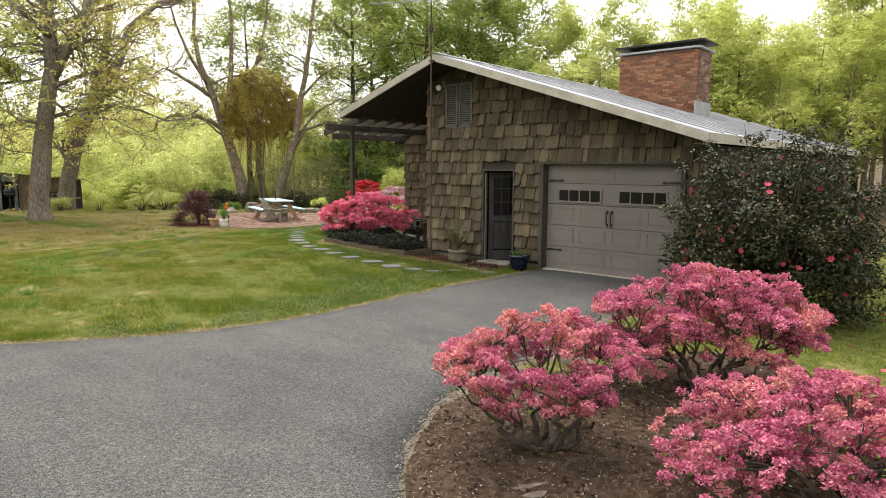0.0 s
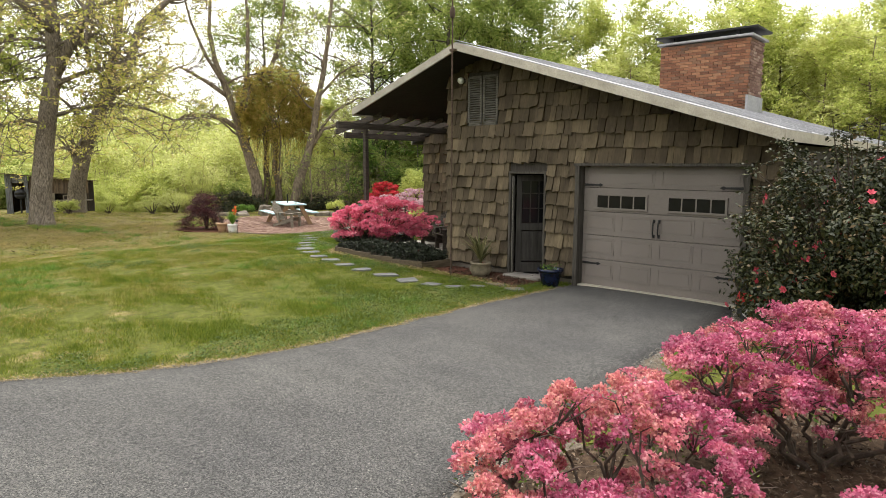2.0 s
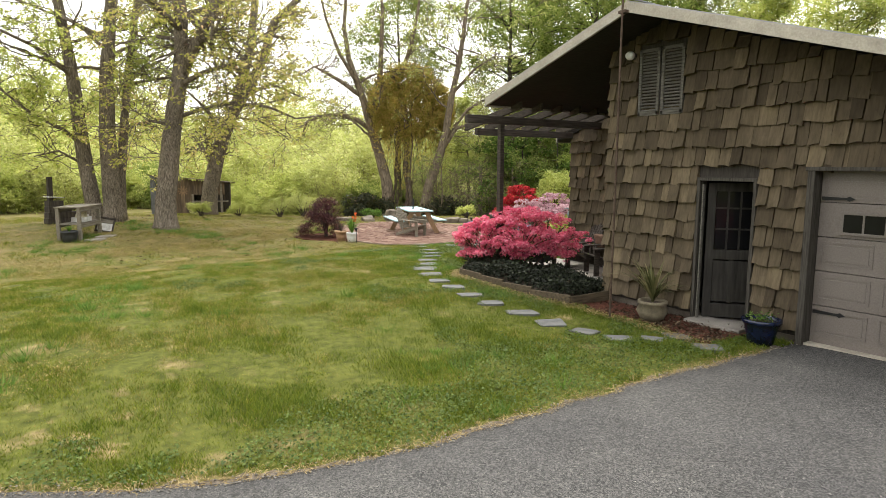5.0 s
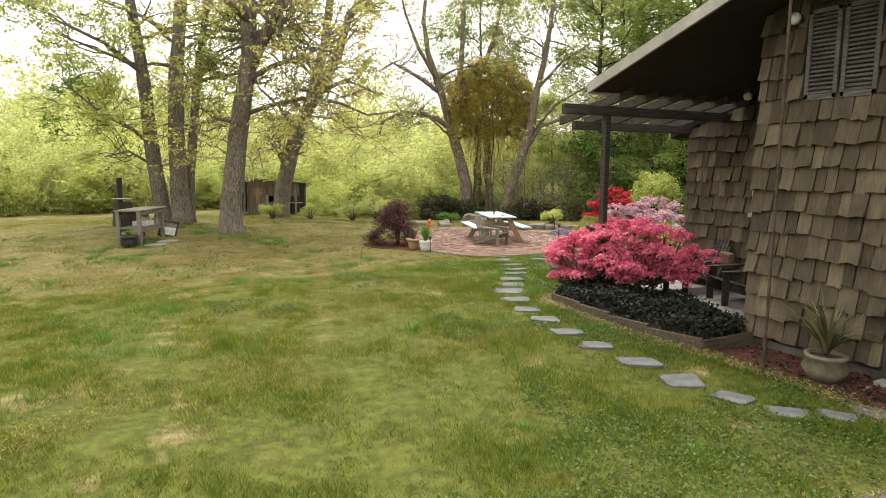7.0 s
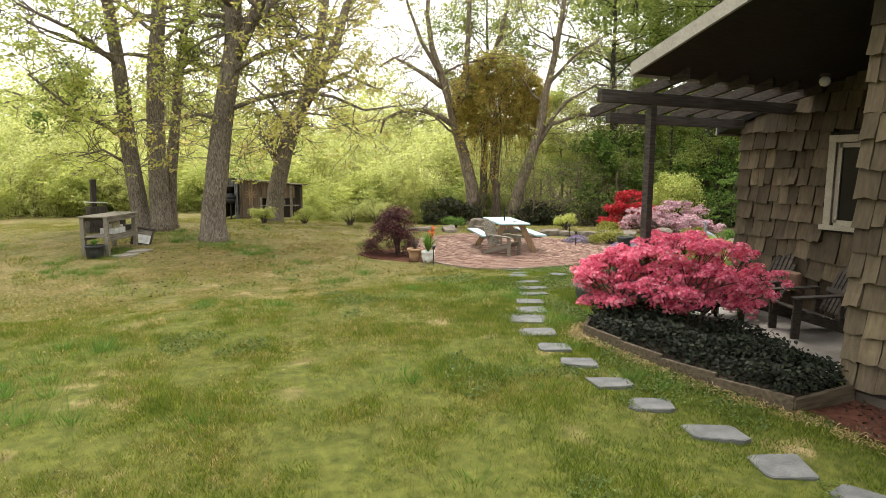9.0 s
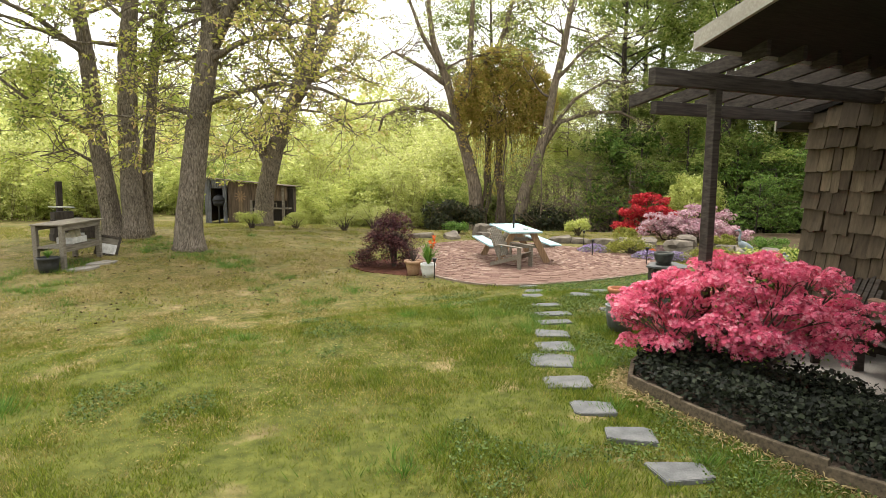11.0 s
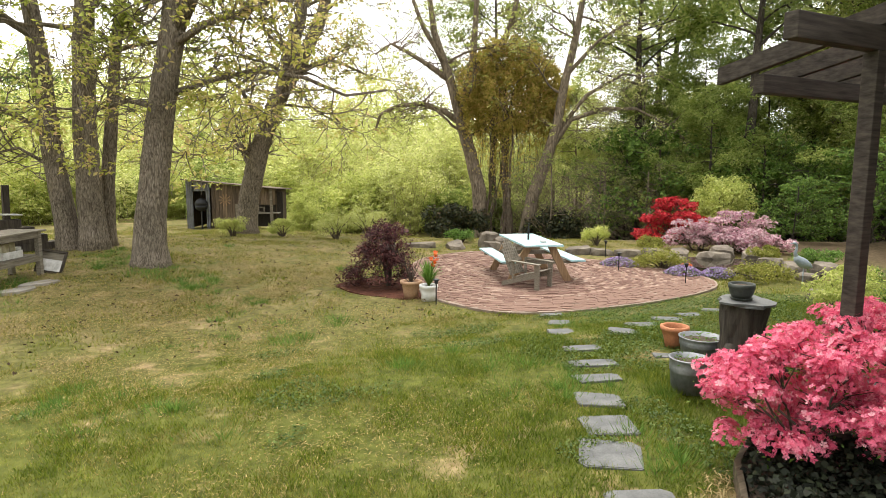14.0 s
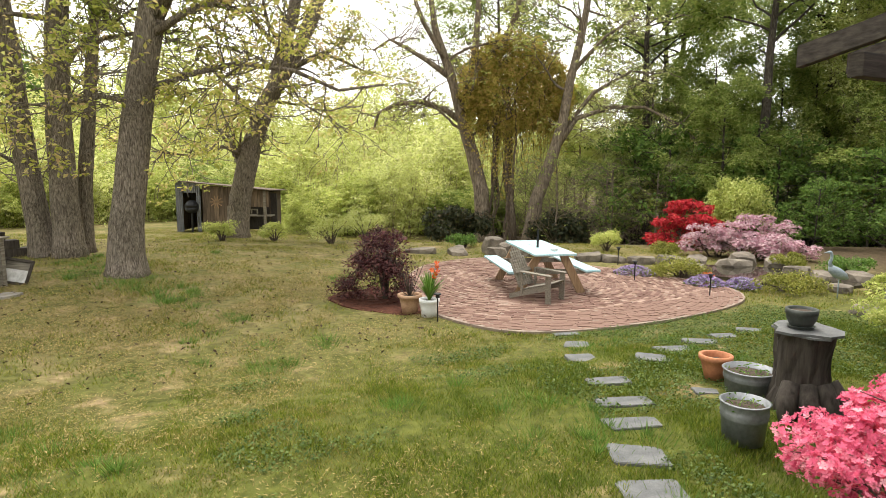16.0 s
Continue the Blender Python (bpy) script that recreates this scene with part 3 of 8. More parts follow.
def blob(cx, cy, rx, ry, n=60, wob=0.08, turn=0.0, seed=1):
    g = np.random.default_rng(seed)
    a = np.linspace(0, 2 * np.pi, n, endpoint=False)
    ph = g.uniform(0, 6.28, 4)
    r = 1 + wob * (np.sin(2 * a + ph[0]) * 0.5 + np.sin(3 * a + ph[1]) * 0.6 + np.sin(5 * a + ph[2]) * 0.4 + np.sin(9 * a + ph[3]) * 0.25)
    x, y = rx * r * np.cos(a), ry * r * np.sin(a)
    c, s = math.cos(radians(turn)), math.sin(radians(turn))
    return np.stack([cx + x * c - y * s, cy + x * s + y * c], axis=1)


PATIO = resample([(12.1, 21.6), (11.62, 19.9), (12.0, 18.4), (12.85, 17.9), (13.8, 17.75), (14.9, 17.72), (16.2, 17.88), (17.2, 18.3), (17.75, 19.2), (17.6, 20.7), (17.2, 22.0), (16.6, 23.4), (15.5, 24.5), (13.9, 24.2), (12.8, 23.1), (12.1, 21.6)], 81)[:-1]
MULCH = resample([(1.62, 1.05), (2.2, 1.86), (2.8, 2.66), (3.5, 3.19), (4.12, 3.49), (4.9, 3.45), (5.9, 3.0), (7.0, 2.65), (7.6, 1.6), (6.6, 0.4), (5.6, -0.4), (4.2, -0.8), (2.6, -0.5), (1.5, 0.3), (1.62, 1.05)], 91, 0.03, 5)[:-1]
MULCH_PORCH = np.array([(10.35, 7.55), (11.3, 7.45), (11.3, 10.0), (10.5, 9.98), (10.45, 9.3), (10.6, 8.7)])
BED = np.array([(10.38, 9.95), (11.3, 9.94), (11.75, 10.6), (12.0, 11.7), (12.0, 12.6), (11.6, 13.1), (11.0, 13.0), (10.5, 12.75), (10.13, 12.42), (10.09, 11.8), (10.1, 11.2), (10.2, 10.6)])
MULCH_RED = blob(11.55, 20.9, 0.95, 1.25, 40, 0.1, 20, 8)
HOUSE = np.array([(11.3, 3.4), (26, 3.4), (26, 13.3), (11.35, 13.3), (11.35, 10.0), (11.3, 10.0)])
POND = blob(19.6, 19.6, 1.1, 1.6, 40, 0.1, 30, 9)


def axis_lines(lo, hi, step, far, lo2, hi2):
    mid = np.arange(lo, hi + 1e-6, step)
    g1 = hi + (hi2 - hi) * np.linspace(0, 1, far)[1:] ** 2.2
    g0 = lo - (lo - lo2) * np.linspace(0, 1, far)[1:] ** 2.2
    return np.r_[g0[::-1], mid, g1]


gx = axis_lines(-4, 30, 0.4, 26, -900, 900)
gy = axis_lines(-4, 44, 0.4, 26, -900, 900)
X, Y = np.meshgrid(gx, gy, indexing="ij")
rng = np.random.default_rng(11)
Zg = height(X, Y)
_r = np.hypot(X - 8, Y - 12)
Zg = Zg + rng.normal(size=Zg.shape) * 0.008 * (_r < 40)
Zg = np.where(_r > 250, Zg + 4 * np.sin(X / 70) * np.cos(Y / 90), Zg)
V = np.stack([X, Y, Zg], axis=-1).reshape(-1, 3)
ni, nj = X.shape
idx = np.arange(ni * nj).reshape(ni, nj)
Q = np.stack([idx[:-1, :-1], idx[1:, :-1], idx[1:, 1:], idx[:-1, 1:]], axis=-1).reshape(-1, 4)
me = arrays("ground", M_LAWN, V, quads=Q)
me.polygons.foreach_set("use_smooth", [True] * len(me.polygons))
ground = tagged(new("ground", me), "patchy spring lawn with bare brown spots running into the woods", "lawn", kind="structure")


def sheet(name, poly, z, material, label, category, kind="structure", skirt=0.05, grain=0.0):
    """A flat bed or slab with that outline, its rim let into the ground."""
    n = len(poly)
    c = poly.mean(axis=0)
    m = Mesh()
    g = random.Random(3)
    rings = [1.0, 0.97, 0.75, 0.45, 0.15]
    vs = [(p[0], p[1], gz(*p) - skirt) for p in poly]
    for k in rings:
        for p in poly:
            q = c + (p - c) * k
            vs.append((q[0], q[1], gz(*q) + z + g.uniform(-grain, grain)))
    fs = [(i + r * n, (i + 1) % n + r * n, (i + 1) % n + (r + 1) * n, i + (r + 1) * n) for r in range(len(rings)) for i in range(n)]
    fs.append(tuple(range(len(rings) * n, (len(rings) + 1) * n)))
    m.add(vs, fs)
    return solid(name, m, material, label, category, kind)


m = Mesh()
for i in range(200):
    l, r = edge_l[i], edge_r[i]
    m.v += [(l[0], l[1], -0.06)]
    for k in np.linspace(0, 1, 9):
        q = l + (r - l) * k
        m.v.append((q[0], q[1], 0.014 + 0.03 * math.sin(math.pi * k) ** 0.5))
    m.v.append((r[0], r[1], -0.06))
m.f = [(i * 11 + k, (i + 1) * 11 + k, (i + 1) * 11 + k + 1, i * 11 + k + 1) for i in range(199) for k in range(10)]
solid("driveway", m, M_DRIVE, "worn grey gravel asphalt driveway with ragged edges", "driveway", "structure", smooth=True)

sheet("mulch_bed", MULCH, 0.035, M_MULCH, "brown twiggy mulch bed under pink azaleas", "mulch", grain=0.02)
# gravelly verge along the driveway's far side, and a thin one by the lawn
def verge(edge, i0, i1, side, wide, seed):
    g = np.random.default_rng(seed)
    e = edge[i0:i1]
    d = np.gradient(e, axis=0)
    nrm = np.stack([d[:, 1], -d[:, 0]], axis=1) / np.linalg.norm(d, axis=1, keepdims=True) * side
    w = wide * (1 + 0.35 * np.sin(np.arange(len(e)) * 0.31) + 0.25 * g.normal(size=len(e)))
    return e, e - nrm * 0.06, e + nrm * w[:, None]


VERGES = []
for edge, i0, i1, side, wide, seed in ((edge_r, 82, 197, 1, 0.34, 31), (edge_l, 30, 196, -1, 0.1, 32)):
    e, a, b = verge(edge, i0, i1, side, wide, seed)
    VERGES.append(np.vstack([e, b[::-1]]))
    m = Mesh()
    for p, q in zip(a, b):
        m.v += [(p[0], p[1], 0.012), (*(p + (q - p) * 0.6), 0.014), (q[0], q[1], -0.01)]
    m.f = [(3 * i + k, 3 * i + 3 + k, 3 * i + 4 + k, 3 * i + 1 + k) for i in range(len(a) - 1) for k in range(2)]
    solid("gravel_verge", m, M_VERGE, "gravelly brown dirt verge beside the driveway", "verge", "structure", smooth=True)

sheet("mulch_strip", MULCH_PORCH, 0.018, M_MULCH_RED, "dark reddish mulch strip along the shingled wall", "mulch", grain=0.015)
sheet("red_mulch_bed", MULCH_RED, 0.018, M_MULCH_RED, "red mulch round the purple maple", "mulch", grain=0.015)
patio_base = sheet("patio", PATIO, 0.041, M_MORTAR, "round brick patio with pale sandy joints", "patio")
sheet("pond_water", POND, 0.06, M_WATER, "dark still pond water between boulders", "water")

# ---- house ----
RIDGE_Y, RIDGE_Z, SLOPE_R, SLOPE_L = 9.1, 4.5, 0.315, 0.345
WALL_X, BACK_X, FRONT_X, END_X = 11.3, 13.9, 10.45, 27.0


def roof_z(y):
    return RIDGE_Z - (RIDGE_Y - y) * SLOPE_R if y < RIDGE_Y else RIDGE_Z - (y - RIDGE_Y) * SLOPE_L


DOOR_Y = (7.52, 8.38)
GAR_Y = (3.98, 6.79)
T = 0.14
m = Mesh()


def wall_poly(y0, y1, z0):
    """The outline of a piece of gable wall from z0 up to the roof."""
    ys = [y0] + ([RIDGE_Y] if y0 < RIDGE_Y < y1 else []) + [y1]
    return [(y0, z0), (y1, z0)] + [(y, roof_z(y) - 0.1) for y in reversed(ys)]


for y0, y1, z0 in ((8.38, 10.03, -0.1), (7.52, 8.38, 2.07), (6.92, 7.52, -0.1), (3.86, 6.92, 2.26), (3.42, 3.86, -0.1)):
    m.prism(wall_poly(y0, y1, z0), "x", WALL_X + 0.03, WALL_X + T)
wall_front = solid("wall_front", m, M_WALLDARK, "shingled gable wall of weathered grey-brown cedar", "wall", "structure")
m = Mesh().prism(wall_poly(10.03, 13.25, -0.1), "x", BACK_X + 0.03, BACK_X + T)
wall_back = solid("wall_porch", m, M_WALLDARK, "shaded shingled wall behind the porch", "wall", "structure")
m = Mesh()
m.box(((WALL_X + BACK_X) / 2 + 0.08, 10.03 - T / 2, 2.0), (BACK_X - WALL_X - 0.1, T, 4.1))
solid("wall_porch_side", m, M_WALLDARK, "dark side wall of the porch", "wall", "structure")
m = Mesh().box(((BACK_X + END_X) / 2, 13.25 - T / 2, 1.4), (END_X - BACK_X - 0.3, T - 0.01, 2.95))
solid("wall_north", m, M_WALLDARK, "long dark side wall of the house", "wall", "structure")
m = Mesh().box(((WALL_X + END_X) / 2, 3.42 + T / 2, 1.25), (END_X - WALL_X - 0.3, T - 0.01, 2.6))
solid("wall_south", m, M_WALLDARK, "long shingled side wall behind the camellia", "wall", "structure")
m = Mesh().prism(wall_poly(3.42, 13.25, -0.1), "x", END_X - 0.2, END_X - 0.06)
solid("wall_east", m, M_WALLDARK, "far gable wall of the house", "wall", "structure")
m = Mesh().box((17.2, 6.3, 1.2), (0.1, 5.5, 2.5)).box((14.3, 9.2, 1.25), (5.6, 0.1, 2.7))
solid("wall_inner", m, M_WALLDARK, "dark inner wall of the garage", "wall", "structure")
solid("garage_floor", Mesh().box((14.4, 6.65, 0.0), (6.0, 6.3, 0.08)), M_CONCRETE, "plain concrete garage floor", "floor", "structure")
m = Mesh().prism([(11.75, 10.04), (13.94, 10.04), (13.94, 13.9), (12.6, 13.9), (12.15, 13.2), (12.0, 11.5)], "z", -0.08, 0.06)
solid("porch_floor", m, M_CONCRETE, "pale concrete porch slab", "floor", "structure")
m = Mesh().box((WALL_X + 0.12, 9.2, 0.02), (0.2, 1.64, 0.2), bevel=0.01).box((WALL_X + 0.12, 7.22, 0.02), (0.2, 0.6, 0.16))
solid("foundation", m, M_FOOTING, "low stained concrete footing of the shingled wall", "foundation", "structure")

# shingles, each a wedge of its own width with a ragged lower edge
shingle_rng = random.Random(21)
SHINGLES = []
for i in range(14):
    w = [0.125, 0.15, 0.17, 0.19, 0.205, 0.225, 0.255][i % 7]
    h, g = 0.42, shingle_rng
    a, b, c = g.uniform(-0.022, 0.022), g.uniform(-0.022, 0.022), g.uniform(-0.014, 0.014)
    t = g.uniform(0.042, 0.062)
    curl = g.uniform(0.0, 0.02)
    hw = w / 2 - 0.005
    #  outer face bottom row, outer mid row, outer top, and the back
    vs = [(-t - curl, -hw, a), (-t - curl * 0.6, 0, c), (-t - curl, hw, b),
          (-t * 0.75, -hw, 0.13), (-t * 0.75, 0, 0.13), (-t * 0.75, hw, 0.13),
          (-0.006, -hw, h), (-0.006, hw, h), (0.0, -hw, a), (0.0, hw, b), (0.0, -hw, h), (0.0, hw, h)]
    fs = [(0, 1, 4, 3), (1, 2, 5, 4), (3, 4, 5, 7, 6), (0, 8, 9, 2, 1), (0, 3, 6, 10, 8), (2, 9, 11, 7, 5), (6, 7, 11, 10)]
    SHINGLES.append((w, Mesh().add(vs, fs).data("shingle", M_SHINGLE)))


def shingle_wall(parent, x, y0, y1, holes, top, seed, z_start=0.174, step=0.262):
    g = random.Random(seed)
    z = z_start
    while z < 4.6:
        spans, short = [(y0, y1)], []          # what the openings leave of this course
        for a, b, c, d in holes:
            if c - 0.1 < z < d:
                if z + 0.24 > d and d < 2.5:          # short pieces over a door head
                    short = [(a, b, d + 0.03)]
                spans = [q for p, r in spans for q in ((p, min(r, a)), (max(p, b), r)) if q[1] - q[0] > 0.03]
        for p, r, zb in [(p, r, z) for p, r in spans] + short:
            picks, total = [], g.uniform(-0.1, 0.0)
            while total < r - p - 0.05:
                picks.append(g.choice(SHINGLES))
                total += picks[-1][0]
            fill = (r - p) / sum(w for w, me in picks)
            y = p
            for w, me in picks:
                yc, y = y + w * fill / 2, y + w * fill
                if zb + 0.12 > top(yc):
                    continue
                ob = new("shingle", me)
                ob.parent = parent
                sc = min(1.0, (top(yc) - zb) / 0.42)
                ob.matrix_basis = pose(x + 0.03, yc, zb + g.uniform(-0.02, 0.02), g.uniform(-1.3, 1.3), 0, 0) @ Matrix.Diagonal((g.uniform(1.05, 1.9), fill, sc, 1))
        z += step


# roof
def roof_slab(y0, z0, y1, z1, x0, x1, th):
    return [(x0, y0, z0), (x1, y0, z0), (x1, y1, z1), (x0, y1, z1), (x0, y0, z0 - th), (x1, y0, z0 - th), (x1, y1, z1 - th), (x0, y1, z1 - th)]


BOXF = [(0, 1, 2, 3), (7, 6, 5, 4), (0, 4, 5, 1), (1, 5, 6, 2), (2, 6, 7, 3), (3, 7, 4, 0)]
EAVE_R, EAVE_L, EAVE_B = 3.28, 12.2, 13.75
roof = thing("roof", "low gabled roof of pale galvanised metal sheet with dark soffit", "roof", kind="structure")
m = Mesh()
n = 22
for i in range(n):          # ribbed sheets on the long slope
    x0 = FRONT_X + i * (END_X - FRONT_X + 0.4) / n
    x1 = x0 + (END_X - FRONT_X + 0.4) / n
    m.add(roof_slab(RIDGE_Y, RIDGE_Z + 0.06, EAVE_R, roof_z(EAVE_R) + 0.06, x0, x1 - 0.03, 0.02), BOXF)
    m.add(roof_slab(RIDGE_Y, RIDGE_Z + 0.085, EAVE_R, roof_z(EAVE_R) + 0.085, x1 - 0.05, x1, 0.04), BOXF)
part("sheet_south", m, M_ROOF, roof, "pale weathered metal sheets")
m = Mesh()
m.add(roof_slab(RIDGE_Y, RIDGE_Z + 0.06, EAVE_L, roof_z(EAVE_L) + 0.06, FRONT_X, BACK_X, 0.02), BOXF)
m.add(roof_slab(RIDGE_Y, RIDGE_Z + 0.06, EAVE_B, roof_z(EAVE_B) + 0.06, BACK_X, END_X + 0.4, 0.02), BOXF)
part("sheet_north", m, M_ROOF, roof)
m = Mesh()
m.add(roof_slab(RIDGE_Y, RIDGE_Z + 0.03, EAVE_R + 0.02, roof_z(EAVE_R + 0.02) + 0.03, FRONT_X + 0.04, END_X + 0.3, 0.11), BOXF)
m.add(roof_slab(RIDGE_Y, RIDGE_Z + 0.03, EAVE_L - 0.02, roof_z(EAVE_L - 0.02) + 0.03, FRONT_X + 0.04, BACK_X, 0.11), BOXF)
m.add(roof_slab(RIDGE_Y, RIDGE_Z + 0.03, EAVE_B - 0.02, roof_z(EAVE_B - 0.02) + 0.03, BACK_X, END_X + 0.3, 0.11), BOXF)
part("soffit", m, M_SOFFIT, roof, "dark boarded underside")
for nm, y1 in (("fascia", EAVE_R), ("fascia", EAVE_L)):
    s = roof_slab(RIDGE_Y, RIDGE_Z + 0.045, y1, roof_z(y1) + 0.045, FRONT_X - 0.02, FRONT_X + 0.02, 0.145)
    part(nm, Mesh().add(s, BOXF), M_FASCIA, roof, "cream painted bargeboard")
for i, (ya, za) in enumerate(((EAVE_R - 0.012, roof_z(EAVE_R)), (EAVE_L + 0.012, roof_z(EAVE_L)))):
    x1 = END_X if i == 0 else BACK_X
    part("fascia", Mesh().box(((FRONT_X + x1) / 2, ya, za - 0.03), (x1 - FRONT_X, 0.024, 0.15)), M_FASCIA, roof)
part("fascia", Mesh().box(((BACK_X + END_X) / 2, EAVE_B + 0.012, roof_z(EAVE_B) - 0.03), (END_X - BACK_X, 0.024, 0.15)), M_FASCIA, roof)
m = Mesh()
m.add(roof_slab(RIDGE_Y + 0.02, RIDGE_Z + 0.1, RIDGE_Y - 0.16, RIDGE_Z + 0.1 - 0.18 * SLOPE_R, FRONT_X - 0.03, END_X + 0.4, 0.012), BOXF)
part("ridge_cap", m, M_ROOF, roof)

# garage door in its weathered frame
garage = thing("garage_door", "taupe panelled garage door with two strips of small windows, closed", "garage door")
GX = WALL_X + 0.10
joints = [0.03, 0.53, 0.97, 1.40, 1.83, 2.22]
mid = sum(GAR_Y) / 2
for k in range(5):
    z0, z1 = joints[k] + 0.004, joints[k + 1] - 0.004
    sec = part("section", Mesh().box((GX + 0.03, mid, (z0 + z1) / 2), (0.045, GAR_Y[1] - GAR_Y[0] - 0.02, z1 - z0), bevel=0.006), M_GARAGE, garage)
    if k == 3:
        for a, b in ((5.57, 6.51), (4.26, 5.2)):
            win = part("window", Mesh().box((GX - 0.002, (a + b) / 2, 1.585), (0.02, b - a - 0.02, 0.235)), M_GLASS_DARK, sec, "dark glass")
            fr = Mesh()
            fr.box((GX - 0.006, (a + b) / 2, 1.71), (0.03, b - a + 0.04, 0.035), bevel=0.005).box((GX - 0.006, (a + b) / 2, 1.46), (0.03, b - a + 0.04, 0.035), bevel=0.005)
            for q in range(5):
                fr.box((GX - 0.007, a + q * (b - a) / 4, 1.585), (0.026, 0.036 if q in (0, 4) else 0.022, 0.24))
            part("window_frame", fr, M_GARAGE, sec)
    else:
        zz0, zz1 = z0 + (0.15 if k == 0 else 0.09), z1 - 0.06
        nn = 4 if k < 4 else 2
        w = (GAR_Y[1] - GAR_Y[0]) / nn
        pl = Mesh()
        for q in range(nn):
            a, b = GAR_Y[0] + q * w + 0.07, GAR_Y[0] + (q + 1) * w - 0.07
            if k == 4:
                zz0, zz1 = z0 + 0.05, z1 - 0.09
            for yy, zz, sy, sz in ((a, (zz0 + zz1) / 2, 0.018, zz1 - zz0), (b, (zz0 + zz1) / 2, 0.018, zz1 - zz0), ((a + b) / 2, zz0, b - a + 0.018, 0.018), ((a + b) / 2, zz1, b - a + 0.018, 0.018)):
                pl.box((GX + 0.006, yy, zz), (0.014, sy, sz))
            pl.box((GX + 0.007, (a + b) / 2, (zz0 + zz1) / 2), (0.012, b - a - 0.07, zz1 - zz0 - 0.07), bevel=0.004)
        part("panel_moulding", pl, M_GARAGE, sec)
for yy in (5.335, 5.425):
    h = Mesh().tube([(GX - 0.01, yy, 1.03), (GX - 0.045, yy, 1.06), (GX - 0.05, yy, 1.16), (GX - 0.045, yy, 1.25), (GX - 0.01, yy, 1.28)], [0.014, 0.012, 0.013, 0.012, 0.014], 8)
    h.box((GX - 0.004, yy, 1.285), (0.012, 0.045, 0.06), bevel=0.01).box((GX - 0.004, yy, 1.03), (0.012, 0.045, 0.06), bevel=0.01)
    part("handle", h, M_BLACK, garage, "black iron handle")
for zz in (0.45, 1.88):
    for yy, d in ((6.76, -1), (4.01, 1)):
        s = Mesh().prism([(yy, zz - 0.022), (yy + d * 0.28, zz - 0.014), (yy + d * 0.31, zz - 0.03), (yy + d * 0.37, zz), (yy + d * 0.31, zz + 0.03), (yy + d * 0.28, zz + 0.014), (yy, zz + 0.022)], "x", GX - 0.012, GX + 0.004)
        part("strap_hinge", s, M_BLACK, garage, "black strap hinge")
m = Mesh()
m.box((WALL_X + 0.03, 6.832, 1.12), (0.22, 0.085, 2.28), bevel=0.008).box((WALL_X + 0.03, 3.93, 1.12), (0.22, 0.09, 2.28), bevel=0.008).box((WALL_X + 0.025, mid, 2.24), (0.24, GAR_Y[1] - GAR_Y[0] + 0.22, 0.05), bevel=0.008)
solid("garage_door_frame", m, M_GREYWOOD, "weathered grey timber frame round the garage door", "door frame", "structure")
solid("garage_sill", Mesh().box((GX - 0.02, mid, 0.025), (0.22, GAR_Y[1] - GAR_Y[0], 0.05), bevel=0.008), M_FASCIA, "pale threshold strip under the garage door", "sill", "structure")

# side door, standing open
m = Mesh()
m.box((WALL_X + 0.035, 8.36, 1.0), (0.17, 0.045, 2.14), bevel=0.006).box((WALL_X + 0.035, 7.54, 1.0), (0.17, 0.045, 2.14), bevel=0.006).box((WALL_X + 0.035, 7.95, 2.085), (0.175, 0.865, 0.045), bevel=0.006)
solid("door_frame", m, M_GREYWOOD, "thin weathered grey frame of the open side door", "door frame", "structure")
solid("door_sill", Mesh().box((WALL_X - 0.02, 7.95, 0.035), (0.4, 0.84, 0.07), bevel=0.01), M_CONCRETE, "worn pale threshold slab", "sill", "structure")
door = thing("door_1", "worn grey door with nine panes, standing open inward", "door", (WALL_X + 0.1, 8.29, 0.08), 40, kind="structure")
lw, lh = 0.72, 1.95
m = Mesh()
for yy in (-0.055, -lw + 0.055):
    m.box((0, yy, lh / 2), (0.04, 0.11, lh), bevel=0.004)
for zz, hh in ((0.1, 0.2), (0.92, 0.14), (lh - 0.06, 0.12)):
    m.box((0, -lw / 2, zz), (0.04, lw - 0.2, hh), bevel=0.004)
leaf = part("door_leaf", m, M_DOORPAINT, door)
part("door_panel", Mesh().box((0, -lw / 2 + 0.135, 0.53), (0.02, 0.22, 0.6), bevel=0.006).box((0, -lw / 2 - 0.135, 0.53), (0.02, 0.22, 0.6), bevel=0.006).box((0, -lw / 2, 0.53), (0.036, 0.06, 0.62)), M_DOORPAINT, door)
m = Mesh()
for q in (1, 2):
    m.box((0, -0.11 - q * (lw - 0.22) / 3, 1.44), (0.03, 0.025, 0.9)).box((0, -lw / 2, 0.99 + q * 0.3), (0.03, lw - 0.2, 0.025))
part("glazing_bars", m, M_DOORPAINT, door)
for q in range(3):
    for r in range(3):
        part("pane", Mesh().box((0, -0.11 - (q + 0.5) * (lw - 0.22) / 3, 1.14 + r * 0.3), (0.006, 0.145, 0.275)), M_GLASS_DARK, door)
part("door_handle", Mesh().lathe([(0.001, -0.03), (0.025, -0.025), (0.03, 0), (0.02, 0.02), (0.001, 0.022)], (-0.05, -lw + 0.06, 0.95), 10), M_BLACK, door, "dark round knob")
m = Mesh().box((WALL_X + 0.0, 8.3, 1.04), (0.05, 0.02, 1.94))
solid("weather_strip", m, M_VENT, "pale weather strip on the door jamb", "trim", "structure")

